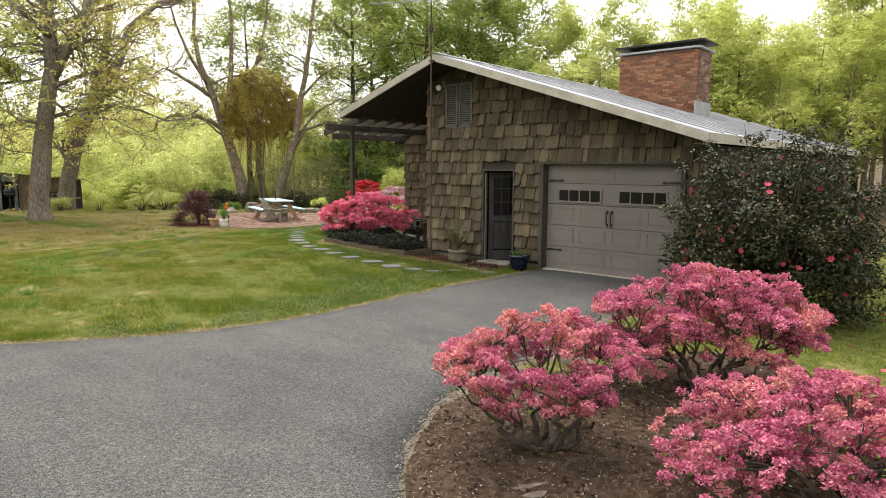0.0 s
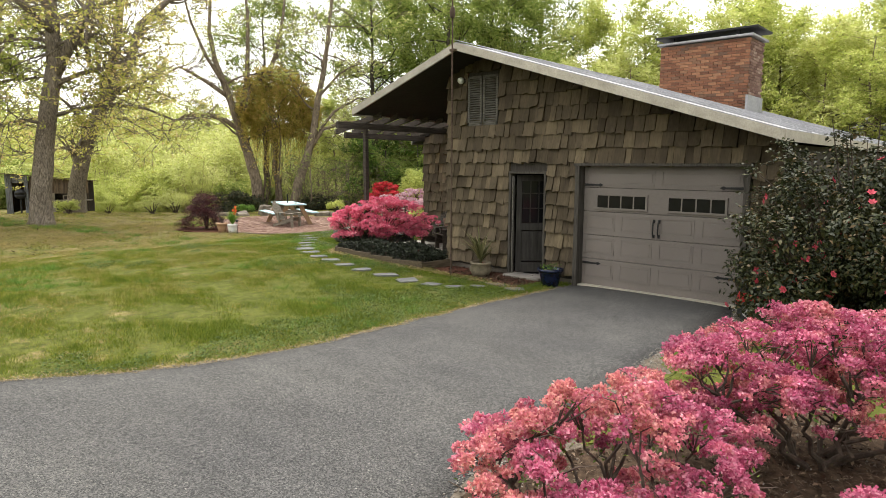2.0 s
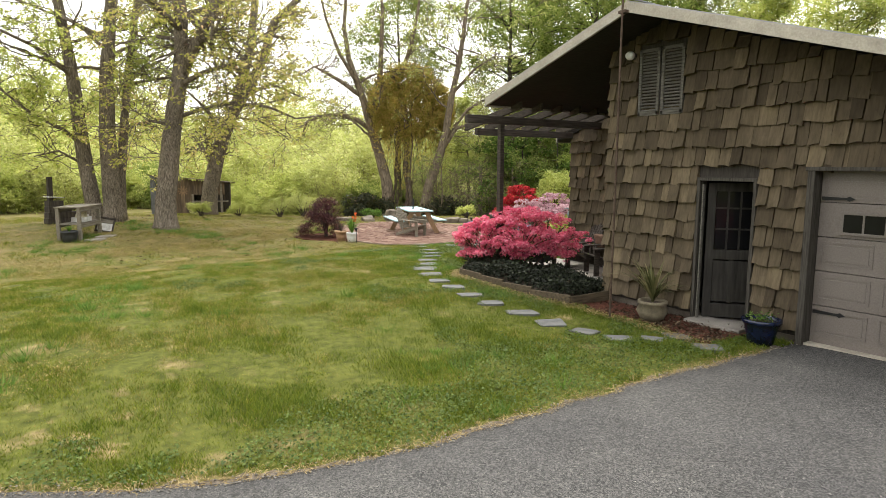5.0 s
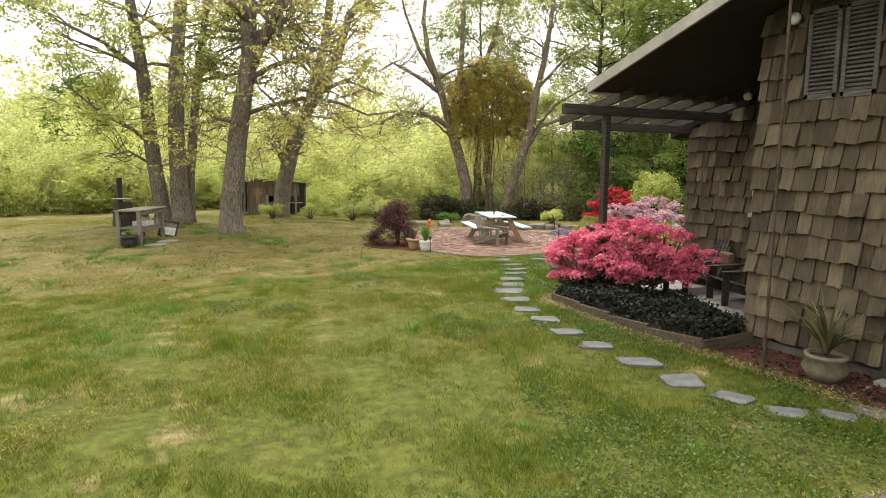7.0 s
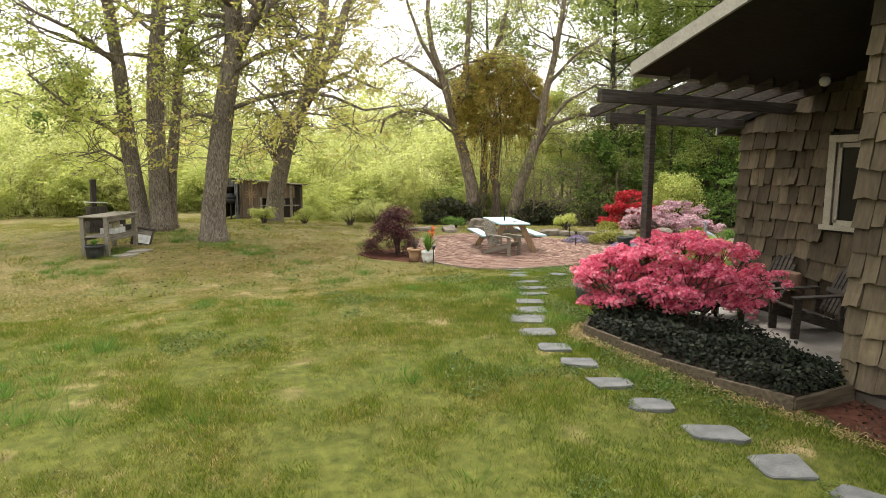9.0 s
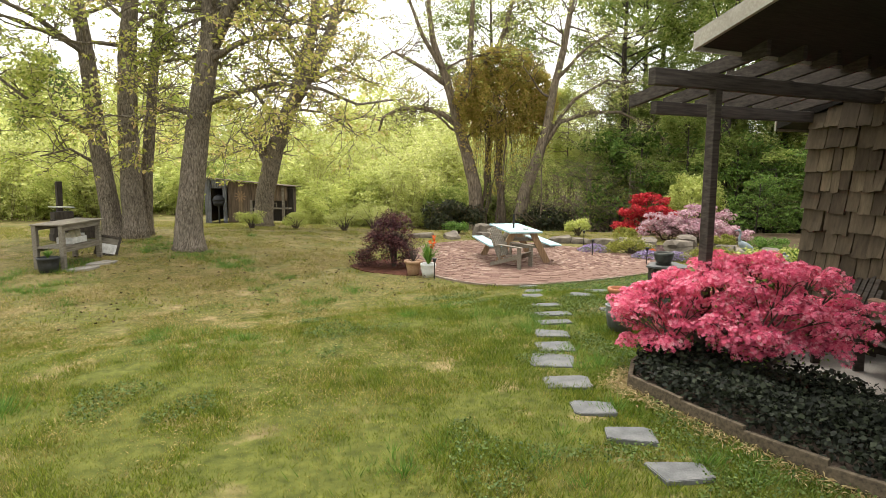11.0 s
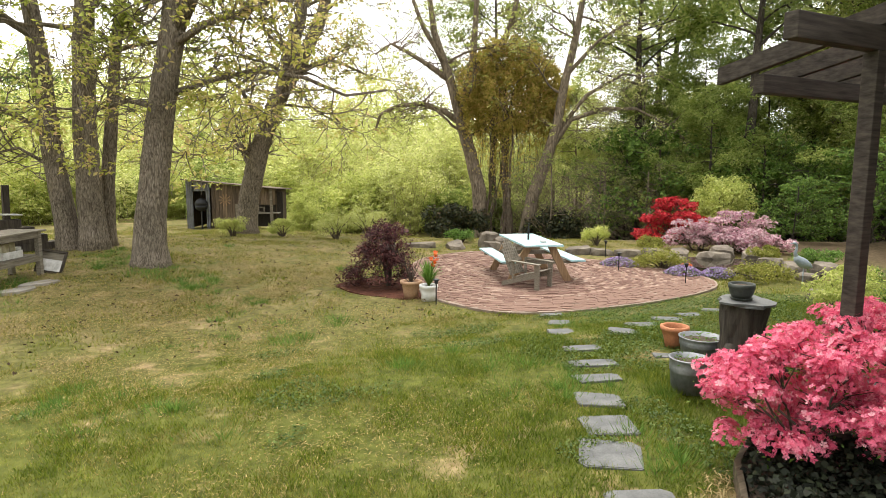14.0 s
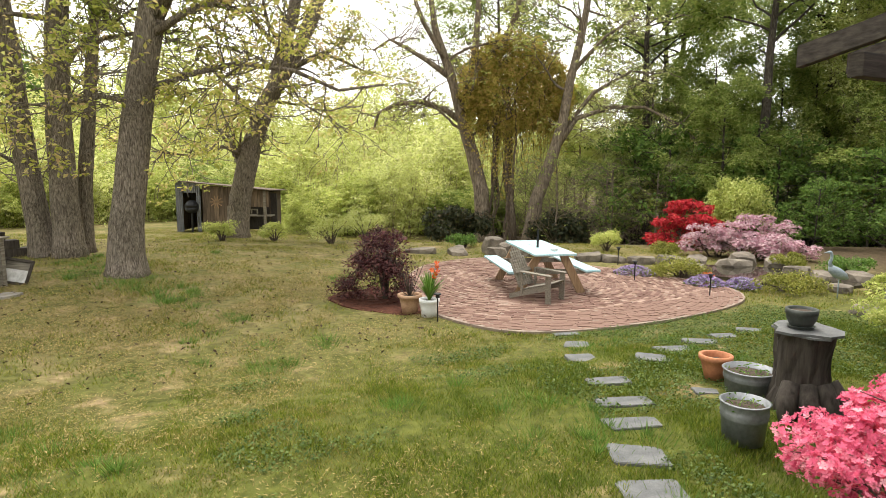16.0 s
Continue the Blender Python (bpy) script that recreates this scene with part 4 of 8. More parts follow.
# gable louvre
vent = thing("gable_vent", "grey weathered louvred gable vent of two leaves", "vent")
VX = WALL_X - 0.01
for a, b in ((8.71, 9.08), (9.12, 9.48)):
    f = Mesh()
    for yy in (a + 0.02, b - 0.02):
        f.box((VX, yy, 3.53), (0.03, 0.045, 0.98))
    f.box((VX, (a + b) / 2, 4.0), (0.03, b - a, 0.045)).box((VX, (a + b) / 2, 3.06), (0.03, b - a, 0.06))
    part("frame", f, M_VENT, vent)
    for k in range(19):
        part("slat", Mesh().box((VX + 0.005, (a + b) / 2, 3.11 + k * 0.047), (0.04, b - a - 0.07, 0.01), (0, -40, 0)), M_VENT, vent)
part("backing", Mesh().box((VX + 0.03, 9.09, 3.53), (0.01, 0.76, 0.95)), M_WALLDARK, vent)


def round_lamp(at, label):
    lamp = thing("wall_lamp", label, "lamp", at)
    part("base", Mesh().lathe([(0.06, 0), (0.06, 0.025), (0.045, 0.03)], (0, 0, 0), 14), M_GREYWOOD, lamp)
    part("globe", Mesh().lathe([(0.03, 0.03), (0.062, 0.06), (0.07, 0.1), (0.05, 0.145), (0.001, 0.16)], (0, 0, 0), 14), M_WHITE, lamp, "pale glass globe", True)
    return lamp


round_lamp((WALL_X - 0.02, 9.6, 3.95), "small pale round lamp by the gable vent").rotation_euler = (0, radians(-90), 0)
round_lamp((13.2, 11.6, 3.47), "small pale round lamp under the porch soffit").rotation_euler = (radians(180), 0, 0)

# porch window
window = thing("window_1", "cream framed window with dark glass on the porch wall", "window", kind="structure")
wy0, wy1, wz0, wz1 = 10.75, 11.86, 1.42, 2.72
m = Mesh()
for yy in (wy0, wy1):
    m.box((BACK_X - 0.03, yy - 0.05 if yy == wy1 else yy + 0.05, (wz0 + wz1) / 2), (0.07, 0.1, wz1 - wz0), bevel=0.005)
m.box((BACK_X - 0.032, (wy0 + wy1) / 2, wz1 - 0.05), (0.07, wy1 - wy0, 0.1), bevel=0.005)
part("window_frame", m, M_TRIM, window)
part("window_sill", Mesh().box((BACK_X - 0.05, (wy0 + wy1) / 2, wz0 + 0.03), (0.12, wy1 - wy0 + 0.06, 0.07), bevel=0.006), M_TRIM, window)
part("sash", Mesh().box((BACK_X - 0.01, wy1 - 0.14, (wz0 + wz1) / 2), (0.04, 0.06, 1.1)).box((BACK_X - 0.01, wy0 + 0.14, (wz0 + wz1) / 2), (0.04, 0.06, 1.1)).box((BACK_X - 0.01, (wy0 + wy1) / 2, wz1 - 0.14), (0.04, 0.85, 0.06)).box((BACK_X - 0.01, (wy0 + wy1) / 2, wz0 + 0.1), (0.04, 0.85, 0.07)), M_TRIM, window)
part("pane", Mesh().box((BACK_X + 0.0, (wy0 + wy1) / 2, (wz0 + wz1) / 2), (0.008, 0.86, 1.08)), M_GLASS_DARK, window)

# pergola off the eave
pergola = thing("pergola", "dark weathered timber pergola on a square post beside the porch", "pergola")
part("beam", Mesh().box((12.05, 12.45, 3.12), (3.7, 0.09, 0.15), bevel=0.008), M_BEAM, pergola)
part("beam", Mesh().box((12.5, 13.28, 2.945), (2.8, 0.09, 0.14), bevel=0.008), M_BEAM, pergola)
part("post", Mesh().box((11.05, 12.45, 1.52), (0.096, 0.096, 3.05), (0, 0.0, 0), bevel=0.006), M_BEAM, pergola)
for k in range(6):
    x = 11.1 + k * 0.53
    y0, z0, y1, z1 = 13.62, 3.0, 11.95, 3.34
    s = [(x - 0.03, y0, z0), (x + 0.03, y0, z0), (x + 0.03, y1, z1), (x - 0.03, y1, z1)]
    vs = [(a, b, c + 0.1) for a, b, c in s] + [(a, b, c - 0.03) for a, b, c in s]
    part("rafter", Mesh().add(vs, BOXF), M_BEAM, pergola)

# antenna mast
mast = thing("antenna_mast", "rusty antenna mast pipe rising past the gable peak", "antenna")
part("pole", Mesh().tube([(10.36, 9.12, -0.05), (10.37, 9.12, 3.0), (10.36, 9.11, 6.3)], [0.017, 0.016, 0.015], 8), M_RUST, mast)
part("bracket", Mesh().box((10.4, 9.12, 4.4), (0.09, 0.12, 0.04)), M_RUST, mast)
part("rotor", Mesh().lathe([(0.02, 4.98), (0.05, 5.0), (0.055, 5.1), (0.04, 5.16), (0.02, 5.2)], (10.36, 9.11, 0), 10), M_RUST, mast)
m = Mesh()
m.tube([(10.0, 10.6, 5.72), (10.7, 7.9, 5.6)], 0.012, 6)
for k in range(11):
    y = 10.5 - k * 0.25
    w = 0.35 + 0.06 * k
    xx = 10.02 + k * 0.065
    m.tube([(xx - w * 0.6, y - w * 0.15, 5.73 - 0.011 * k), (xx + w * 0.6, y + w * 0.15, 5.73 - 0.011 * k)], 0.006, 4)
part("antenna_array", m, M_ZINC, mast, "thin aluminium antenna rods")

# chimney
chimney = thing("chimney", "wide red-brown brick chimney with a metal cap", "chimney")
CX0, CX1, CY0, CY1 = 17.4, 18.5, 5.88, 8.07
part("core", Mesh().box(((CX0 + CX1) / 2, (CY0 + CY1) / 2, 4.3), (CX1 - CX0 - 0.03, CY1 - CY0 - 0.03, 1.95)), M_MORTAR, chimney)
part("cap", Mesh().box((CX0 + 0.55, 6.97, 5.32), (1.3, 2.34, 0.05), bevel=0.01), M_ROOF, chimney, "pale metal flashing")
part("cap_plate", Mesh().box((CX0 + 0.55, 6.97, 5.5), (1.2, 2.5, 0.05), (0, 0, 0), bevel=0.01).box((CX0 + 0.1, 6.2, 5.41), (0.06, 0.06, 0.16)).box((CX0 + 0.1, 7.8, 5.41), (0.06, 0.06, 0.16)).box((CX0 + 1.0, 6.2, 5.41), (0.06, 0.06, 0.16)).box((CX0 + 1.0, 7.8, 5.41), (0.06, 0.06, 0.16)), M_BLACK, chimney, "dark raised plate")
part("flashing", Mesh().box((CX0 + 0.5, CY0 - 0.02, 3.72), (1.2, 0.05, 0.4)), M_ROOF, chimney)

# ---- trees ----
def limb(mesh, g, p, d, length, r, depth, tips, bend=0.28, rise=0.05, kids=3, thin=0.62, spread=0.9, sides=6, r_min=0.012):
    """A tapering, crooked limb with smaller ones off it; gathers places for leaves in tips."""
    p, d = Vector(p), Vector(d).normalized()
    n = max(3, int(4 + depth))
    pts, rad = [p.copy()], [r]
    for i in range(n):
        d = (d + Vector((g.uniform(-bend, bend), g.uniform(-bend, bend), g.uniform(-bend, bend) + rise))).normalized()
        p = p + d * (length / n)
        pts.append(p.copy())
        rad.append(max(r_min * 0.6, r * (1 - 0.72 * (i + 1) / n)))
    mesh.tube(pts, rad, sides if depth > 1 else max(3, sides - 2), cap=False)
    if depth <= 1:
        tips.extend(pts[1:])
    if depth > 0:
        for k in range(kids):
            t = g.uniform(0.35, 1.0)
            i = min(int(t * n), n - 1)
            q = pts[i].lerp(pts[i + 1], t * n - i) if i < n else pts[-1]
            side = Vector((g.uniform(-1, 1), g.uniform(-1, 1), g.uniform(-0.5, 0.8)))
            dd = ((pts[i + 1] - pts[i]).normalized() + side * spread).normalized()
            limb(mesh, g, q, dd, length * thin * g.uniform(0.75, 1.15), max(r_min, rad[i] * 0.6), depth - 1, tips, bend, rise, kids, thin, spread, sides, r_min)


def crown_mesh(name, tips, n, scatter, size, material, seed, slim=0.55, flat=0.6):
    """Leaves in loose clumps about the twig ends."""
    rng = np.random.default_rng(seed)
    t = np.array([tuple(p) for p in tips])
    bunch = np.repeat(np.arange((n + 5) // 6), 6)[:n]
    c = t[rng.integers(0, len(t), bunch[-1] + 1)] + rng.normal(size=(bunch[-1] + 1, 3)) * scatter * np.array([1, 1, 0.7])
    out = rng.normal(size=(n, 3)) * np.array([1, 1, 0.45]) + np.array([0, 0, -0.25])
    out /= np.linalg.norm(out, axis=1, keepdims=True)
    nrm = np.cross(out, np.cross(np.array([0, 0, 1.0]) + 0.55 * rng.normal(size=(n, 3)) * (1.4 - flat), out))
    nrm /= np.maximum(np.linalg.norm(nrm, axis=1, keepdims=True), 1e-9)
    w = np.cross(nrm, out)
    s = (size * rng.uniform(0.6, 1.3, n))[:, None]
    p = c[bunch] + out * s * 0.25
    v = np.empty((n, 4, 3))
    v[:, 0] = p
    v[:, 1] = p + out * s * 0.6 + w * s * slim * 0.5 + nrm * s * 0.12
    v[:, 2] = p + out * s - nrm * s * 0.1
    v[:, 3] = p + out * s * 0.6 - w * s * slim * 0.5 + nrm * s * 0.12
    return arrays(name, material, v.reshape(-1, 3), quads=np.arange(4 * n).reshape(n, 4))


def trunk_line(mesh, pts, r0, r1, g, sides=16, flare=1.45):
    pts = [Vector(p) for p in pts]
    fine, rad = [], []
    for i in range(len(pts) - 1):
        for k in range(4):
            fine.append(pts[i].lerp(pts[i + 1], k / 4))
    fine.append(pts[-1])
    n = len(fine)
    for i in range(n):
        t = i / (n - 1)
        h = (fine[i] - fine[0]).length
        rad.append((r0 + (r1 - r0) * t) * (1 + (flare - 1) * math.exp(-h / 0.28)))
    mesh.tube(fine, rad, sides, True, 0.05, g)
    return fine, rad


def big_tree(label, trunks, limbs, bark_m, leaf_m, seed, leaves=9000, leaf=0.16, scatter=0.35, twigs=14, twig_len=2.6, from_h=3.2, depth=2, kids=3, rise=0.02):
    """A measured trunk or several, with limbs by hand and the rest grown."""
    g = random.Random(seed)
    base = trunks[0][0][0]
    ob = thing("tree", label, "tree", (base[0], base[1], gz(base[0], base[1])))
    o = Vector((base[0], base[1], gz(base[0], base[1])))
    tips = []
    tw = Mesh()
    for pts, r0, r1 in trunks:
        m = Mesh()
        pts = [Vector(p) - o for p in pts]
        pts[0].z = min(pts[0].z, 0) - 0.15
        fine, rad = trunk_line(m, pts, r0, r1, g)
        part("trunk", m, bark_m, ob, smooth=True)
        for k in range(twigs):
            i = g.randrange(len(fine))
            if fine[i].z < from_h:
                continue
            a = g.uniform(0, 6.283)
            limb(tw, g, fine[i], (math.cos(a), math.sin(a), g.uniform(-0.1, 0.7)), twig_len * g.uniform(0.6, 1.2), min(0.075, rad[i] * 0.35), depth, tips, 0.3, rise, kids)
    for pts, r0, r1 in limbs:
        pts = [Vector(p) - o for p in pts]
        m = Mesh()
        n = len(pts)
        m.tube(pts, [r0 + (r1 - r0) * i / (n - 1) for i in range(n)], 9, True, 0.06, g)
        part("limb", m, bark_m, ob, smooth=True)
        for k in range(5 * n):
            i = g.randrange(n - 1)
            q = pts[i].lerp(pts[i + 1], g.random())
            if (q - pts[0]).length < 0.5:
                continue
            limb(tw, g, q, (g.uniform(-1, 1), g.uniform(-1, 1), g.uniform(-0.5, 0.8)), twig_len * 0.5 * g.uniform(0.5, 1.2), r1 * 0.6 + 0.006, max(1, depth - 1), tips, 0.35, rise - 0.03, kids)
    part("branching", tw, bark_m, ob)
    core = [Vector(p) - o for pts, r0, r1 in trunks for p in pts]
    tips = [p for p in tips if min(math.hypot(p.x - c.x, p.y - c.y) for c in core if abs(c.z - p.z) < 2.5 or c is core[0]) > 0.9]
    if leaves and tips:
        part("crown", crown_mesh("crown", tips, leaves, scatter, leaf, leaf_m, seed + 1), leaf_m, ob)
    return ob


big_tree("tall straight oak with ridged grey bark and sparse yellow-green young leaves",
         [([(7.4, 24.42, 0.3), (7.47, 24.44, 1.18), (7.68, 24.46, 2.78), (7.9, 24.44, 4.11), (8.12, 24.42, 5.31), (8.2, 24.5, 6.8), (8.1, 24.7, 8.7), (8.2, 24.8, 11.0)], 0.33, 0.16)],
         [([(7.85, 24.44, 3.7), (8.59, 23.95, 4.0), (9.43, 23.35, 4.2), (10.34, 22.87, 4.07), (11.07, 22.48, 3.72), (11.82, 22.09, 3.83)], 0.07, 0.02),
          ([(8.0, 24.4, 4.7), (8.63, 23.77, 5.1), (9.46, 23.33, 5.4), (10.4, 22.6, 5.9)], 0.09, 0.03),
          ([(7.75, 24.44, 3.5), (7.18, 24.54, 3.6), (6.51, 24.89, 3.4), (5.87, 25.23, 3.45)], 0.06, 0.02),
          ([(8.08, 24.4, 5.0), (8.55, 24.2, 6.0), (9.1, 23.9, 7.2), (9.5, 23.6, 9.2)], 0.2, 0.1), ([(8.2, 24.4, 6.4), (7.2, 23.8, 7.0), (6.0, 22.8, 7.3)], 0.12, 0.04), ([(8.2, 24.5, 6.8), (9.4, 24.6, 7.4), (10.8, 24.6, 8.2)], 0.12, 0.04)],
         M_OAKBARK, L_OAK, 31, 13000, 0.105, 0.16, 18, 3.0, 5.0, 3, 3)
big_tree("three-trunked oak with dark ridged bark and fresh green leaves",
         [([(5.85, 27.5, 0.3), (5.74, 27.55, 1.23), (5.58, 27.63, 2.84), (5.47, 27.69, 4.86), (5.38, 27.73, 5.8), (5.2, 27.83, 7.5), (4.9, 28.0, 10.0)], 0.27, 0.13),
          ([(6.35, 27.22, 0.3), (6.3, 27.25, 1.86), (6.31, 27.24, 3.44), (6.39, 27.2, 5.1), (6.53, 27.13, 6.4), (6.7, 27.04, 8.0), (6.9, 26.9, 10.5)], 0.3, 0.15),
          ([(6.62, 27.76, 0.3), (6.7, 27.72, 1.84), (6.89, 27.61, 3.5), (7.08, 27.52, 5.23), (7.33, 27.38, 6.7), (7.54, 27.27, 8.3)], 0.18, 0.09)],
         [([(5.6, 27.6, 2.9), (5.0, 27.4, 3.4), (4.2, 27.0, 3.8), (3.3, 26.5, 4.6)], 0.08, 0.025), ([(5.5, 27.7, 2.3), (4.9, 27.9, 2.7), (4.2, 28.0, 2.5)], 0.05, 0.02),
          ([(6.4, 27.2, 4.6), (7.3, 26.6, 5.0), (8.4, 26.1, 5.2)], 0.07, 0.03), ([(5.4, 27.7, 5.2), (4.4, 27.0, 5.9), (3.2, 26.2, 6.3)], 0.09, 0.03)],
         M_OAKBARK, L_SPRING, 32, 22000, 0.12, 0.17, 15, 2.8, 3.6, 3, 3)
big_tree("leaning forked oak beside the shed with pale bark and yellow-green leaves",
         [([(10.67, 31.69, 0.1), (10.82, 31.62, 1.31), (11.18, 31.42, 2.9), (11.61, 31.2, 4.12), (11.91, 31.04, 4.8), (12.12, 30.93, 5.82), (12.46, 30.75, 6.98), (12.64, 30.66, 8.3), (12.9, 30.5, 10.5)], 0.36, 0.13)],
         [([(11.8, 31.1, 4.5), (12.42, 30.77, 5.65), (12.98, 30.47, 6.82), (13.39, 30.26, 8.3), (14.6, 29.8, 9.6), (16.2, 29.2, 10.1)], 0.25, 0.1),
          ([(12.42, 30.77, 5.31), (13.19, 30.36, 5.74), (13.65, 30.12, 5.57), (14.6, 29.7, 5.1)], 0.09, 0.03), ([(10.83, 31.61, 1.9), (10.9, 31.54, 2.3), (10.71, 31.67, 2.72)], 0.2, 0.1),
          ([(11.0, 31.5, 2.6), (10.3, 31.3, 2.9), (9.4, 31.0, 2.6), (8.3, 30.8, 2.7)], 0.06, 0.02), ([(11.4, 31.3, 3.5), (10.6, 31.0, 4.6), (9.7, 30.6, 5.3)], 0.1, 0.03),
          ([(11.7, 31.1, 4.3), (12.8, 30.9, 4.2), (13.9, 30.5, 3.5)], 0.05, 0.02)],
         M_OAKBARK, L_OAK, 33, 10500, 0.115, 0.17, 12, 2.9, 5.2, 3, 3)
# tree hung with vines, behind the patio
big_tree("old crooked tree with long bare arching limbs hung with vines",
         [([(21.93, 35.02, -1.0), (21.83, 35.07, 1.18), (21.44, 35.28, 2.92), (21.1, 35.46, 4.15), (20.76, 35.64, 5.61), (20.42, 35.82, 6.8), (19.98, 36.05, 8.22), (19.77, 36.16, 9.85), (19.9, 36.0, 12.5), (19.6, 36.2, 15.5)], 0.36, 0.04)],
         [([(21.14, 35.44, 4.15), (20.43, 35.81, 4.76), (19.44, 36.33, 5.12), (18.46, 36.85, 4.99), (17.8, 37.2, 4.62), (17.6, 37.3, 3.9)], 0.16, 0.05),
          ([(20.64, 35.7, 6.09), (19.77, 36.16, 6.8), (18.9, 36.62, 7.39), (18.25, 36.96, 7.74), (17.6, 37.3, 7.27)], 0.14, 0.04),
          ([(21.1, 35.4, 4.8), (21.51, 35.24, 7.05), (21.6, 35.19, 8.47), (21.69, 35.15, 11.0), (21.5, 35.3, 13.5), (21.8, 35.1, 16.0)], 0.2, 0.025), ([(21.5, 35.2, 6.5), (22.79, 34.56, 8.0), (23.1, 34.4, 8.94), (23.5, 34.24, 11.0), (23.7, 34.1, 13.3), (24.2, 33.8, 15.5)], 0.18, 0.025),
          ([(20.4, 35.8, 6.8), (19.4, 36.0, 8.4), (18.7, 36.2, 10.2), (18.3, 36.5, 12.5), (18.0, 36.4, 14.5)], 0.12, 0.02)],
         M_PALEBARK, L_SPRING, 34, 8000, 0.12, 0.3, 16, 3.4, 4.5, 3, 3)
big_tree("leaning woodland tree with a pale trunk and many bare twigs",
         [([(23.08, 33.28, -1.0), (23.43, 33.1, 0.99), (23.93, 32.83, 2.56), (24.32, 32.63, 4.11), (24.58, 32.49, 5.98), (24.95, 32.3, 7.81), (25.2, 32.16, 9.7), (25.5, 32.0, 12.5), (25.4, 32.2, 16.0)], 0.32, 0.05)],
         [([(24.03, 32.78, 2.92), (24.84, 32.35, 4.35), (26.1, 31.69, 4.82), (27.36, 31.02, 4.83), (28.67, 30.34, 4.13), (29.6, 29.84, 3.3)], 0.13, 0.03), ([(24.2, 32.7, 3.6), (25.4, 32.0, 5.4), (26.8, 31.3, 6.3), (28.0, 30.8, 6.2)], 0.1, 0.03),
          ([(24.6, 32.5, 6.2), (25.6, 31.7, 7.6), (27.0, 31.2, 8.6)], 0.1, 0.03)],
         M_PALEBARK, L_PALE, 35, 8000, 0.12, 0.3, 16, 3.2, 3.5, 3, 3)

# curtain of vines over the tree
g = random.Random(40)
rngv = np.random.default_rng(40)
vine = thing("hanging_vine", "tall curtain of yellow-green vines over an old tree", "vine", (22.55, 34.7, -0.95))
def vine_at(a, b, z):
    """Across the curtain, through it, and up."""
    return np.stack([0.88 * a + 0.47 * b, -0.47 * a + 0.88 * b, z], axis=-1)


lobes = [(-1.5, 7.0, 0.5), (-0.9, 7.7, 0.55), (-0.2, 8.2, 0.6), (0.6, 8.35, 0.6), (1.4, 8.1, 0.55), (2.1, 7.5, 0.5), (2.7, 6.7, 0.4), (-0.5, 7.2, 0.7), (0.9, 7.4, 0.75), (1.8, 6.8, 0.55)]
lobes = np.array(lobes + [(g.uniform(-1.6, 2.6), g.uniform(4.7, 7.6), g.uniform(0.25, 0.5)) for k in range(34)])
n = 22000
i = rngv.choice(len(lobes), n, p=lobes[:, 2] ** 2 / (lobes[:, 2] ** 2).sum())
d = rngv.normal(size=(n, 3))
d /= np.linalg.norm(d, axis=1, keepdims=True)
d = d * (lobes[i, 2] * rngv.uniform(0.45, 1.15, n))[:, None]
top = vine_at(lobes[i, 0] + d[:, 0], d[:, 1] * 1.3, lobes[i, 1] + 0.2 + d[:, 2] * 0.9)
# strands that hang from the cap: long in the middle, short and thin at the rim
ns, each = 300, 100
a0 = rngv.uniform(-1.75, 3.0, ns)
b0 = rngv.normal(size=ns) * 0.5
z1 = np.interp(a0, [-1.7, 0, 1, 3.1], [6.6, 7.4, 7.4, 6.3]) + rngv.normal(size=ns) * 0.35
drop = np.interp(a0, [-1.7, -0.6, 0.3, 1.2, 3.1], [1.9, 3.5, 5.0, 3.4, 2.3]) * rngv.uniform(0.25, 1.2, ns)
t = rngv.random((ns, each)) ** 1.35
pull = 1 - 0.12 * t * np.clip(drop[:, None] / 4, 0, 1)          # the strands draw in towards the stems
x = 0.15 + (a0[:, None] - 0.15) * pull + rngv.normal(size=(ns, each)) * 0.1 + 0.12 * np.sin(t * 6 + a0[:, None] * 9)
y = b0[:, None] * pull + rngv.normal(size=(ns, each)) * 0.1
hang = vine_at(x, y, z1[:, None] - drop[:, None] * t).reshape(-1, 3)
for px, size in ((top, 0.13), (hang, 0.11)):
    v, q = leaf_arrays(px, rngv.normal(size=px.shape) + np.array([0, 0, 0.3]), size, rngv, 0.55)
    part("foliage", arrays("foliage", L_VINE, v, quads=q), L_VINE, vine)
m = Mesh()
for k in range(11):
    a, b = g.choice([-0.3, -0.2, 0.1, 0.2, 0.7]) + g.uniform(-0.14, 0.14), g.uniform(-0.35, 0.35)
    pts, r0 = [], g.choice([0.02, 0.03, 0.03, 0.07])
    for i in range(10):
        a += g.uniform(-0.2, 0.2)
        b += g.uniform(-0.1, 0.1)
        pts.append(tuple(vine_at(a, b, i * g.uniform(0.7, 0.78))))
    m.tube(pts, [r0 * (1 - 0.06 * i) for i in range(10)], 5, False)
for k in range(120):          # bare trailing ends
    a, b = g.gauss(0.5, 1.0), g.uniform(-0.6, 0.6)
    z = g.uniform(4.2, 7.0)
    pts = [tuple(vine_at(a + g.uniform(-0.1, 0.1), b, z - j * g.uniform(0.25, 0.5))) for j in range(5)]
    m.tube(pts, [0.014, 0.012, 0.01, 0.008, 0.005], 3, False)
part("stem_clump", m, M_VINEWOOD, vine)
# the second stem under the vines
m = Mesh()
m.tube([(0.55, -0.3, -0.2), (0.5, -0.27, 1.0), (0.35, -0.2, 2.4), (0.3, -0.1, 4.0), (0.5, -0.3, 6.0)], [0.22, 0.18, 0.16, 0.14, 0.1], 10, True, 0.08, g)
part("trunk", m, M_PALEBARK, vine, smooth=True)


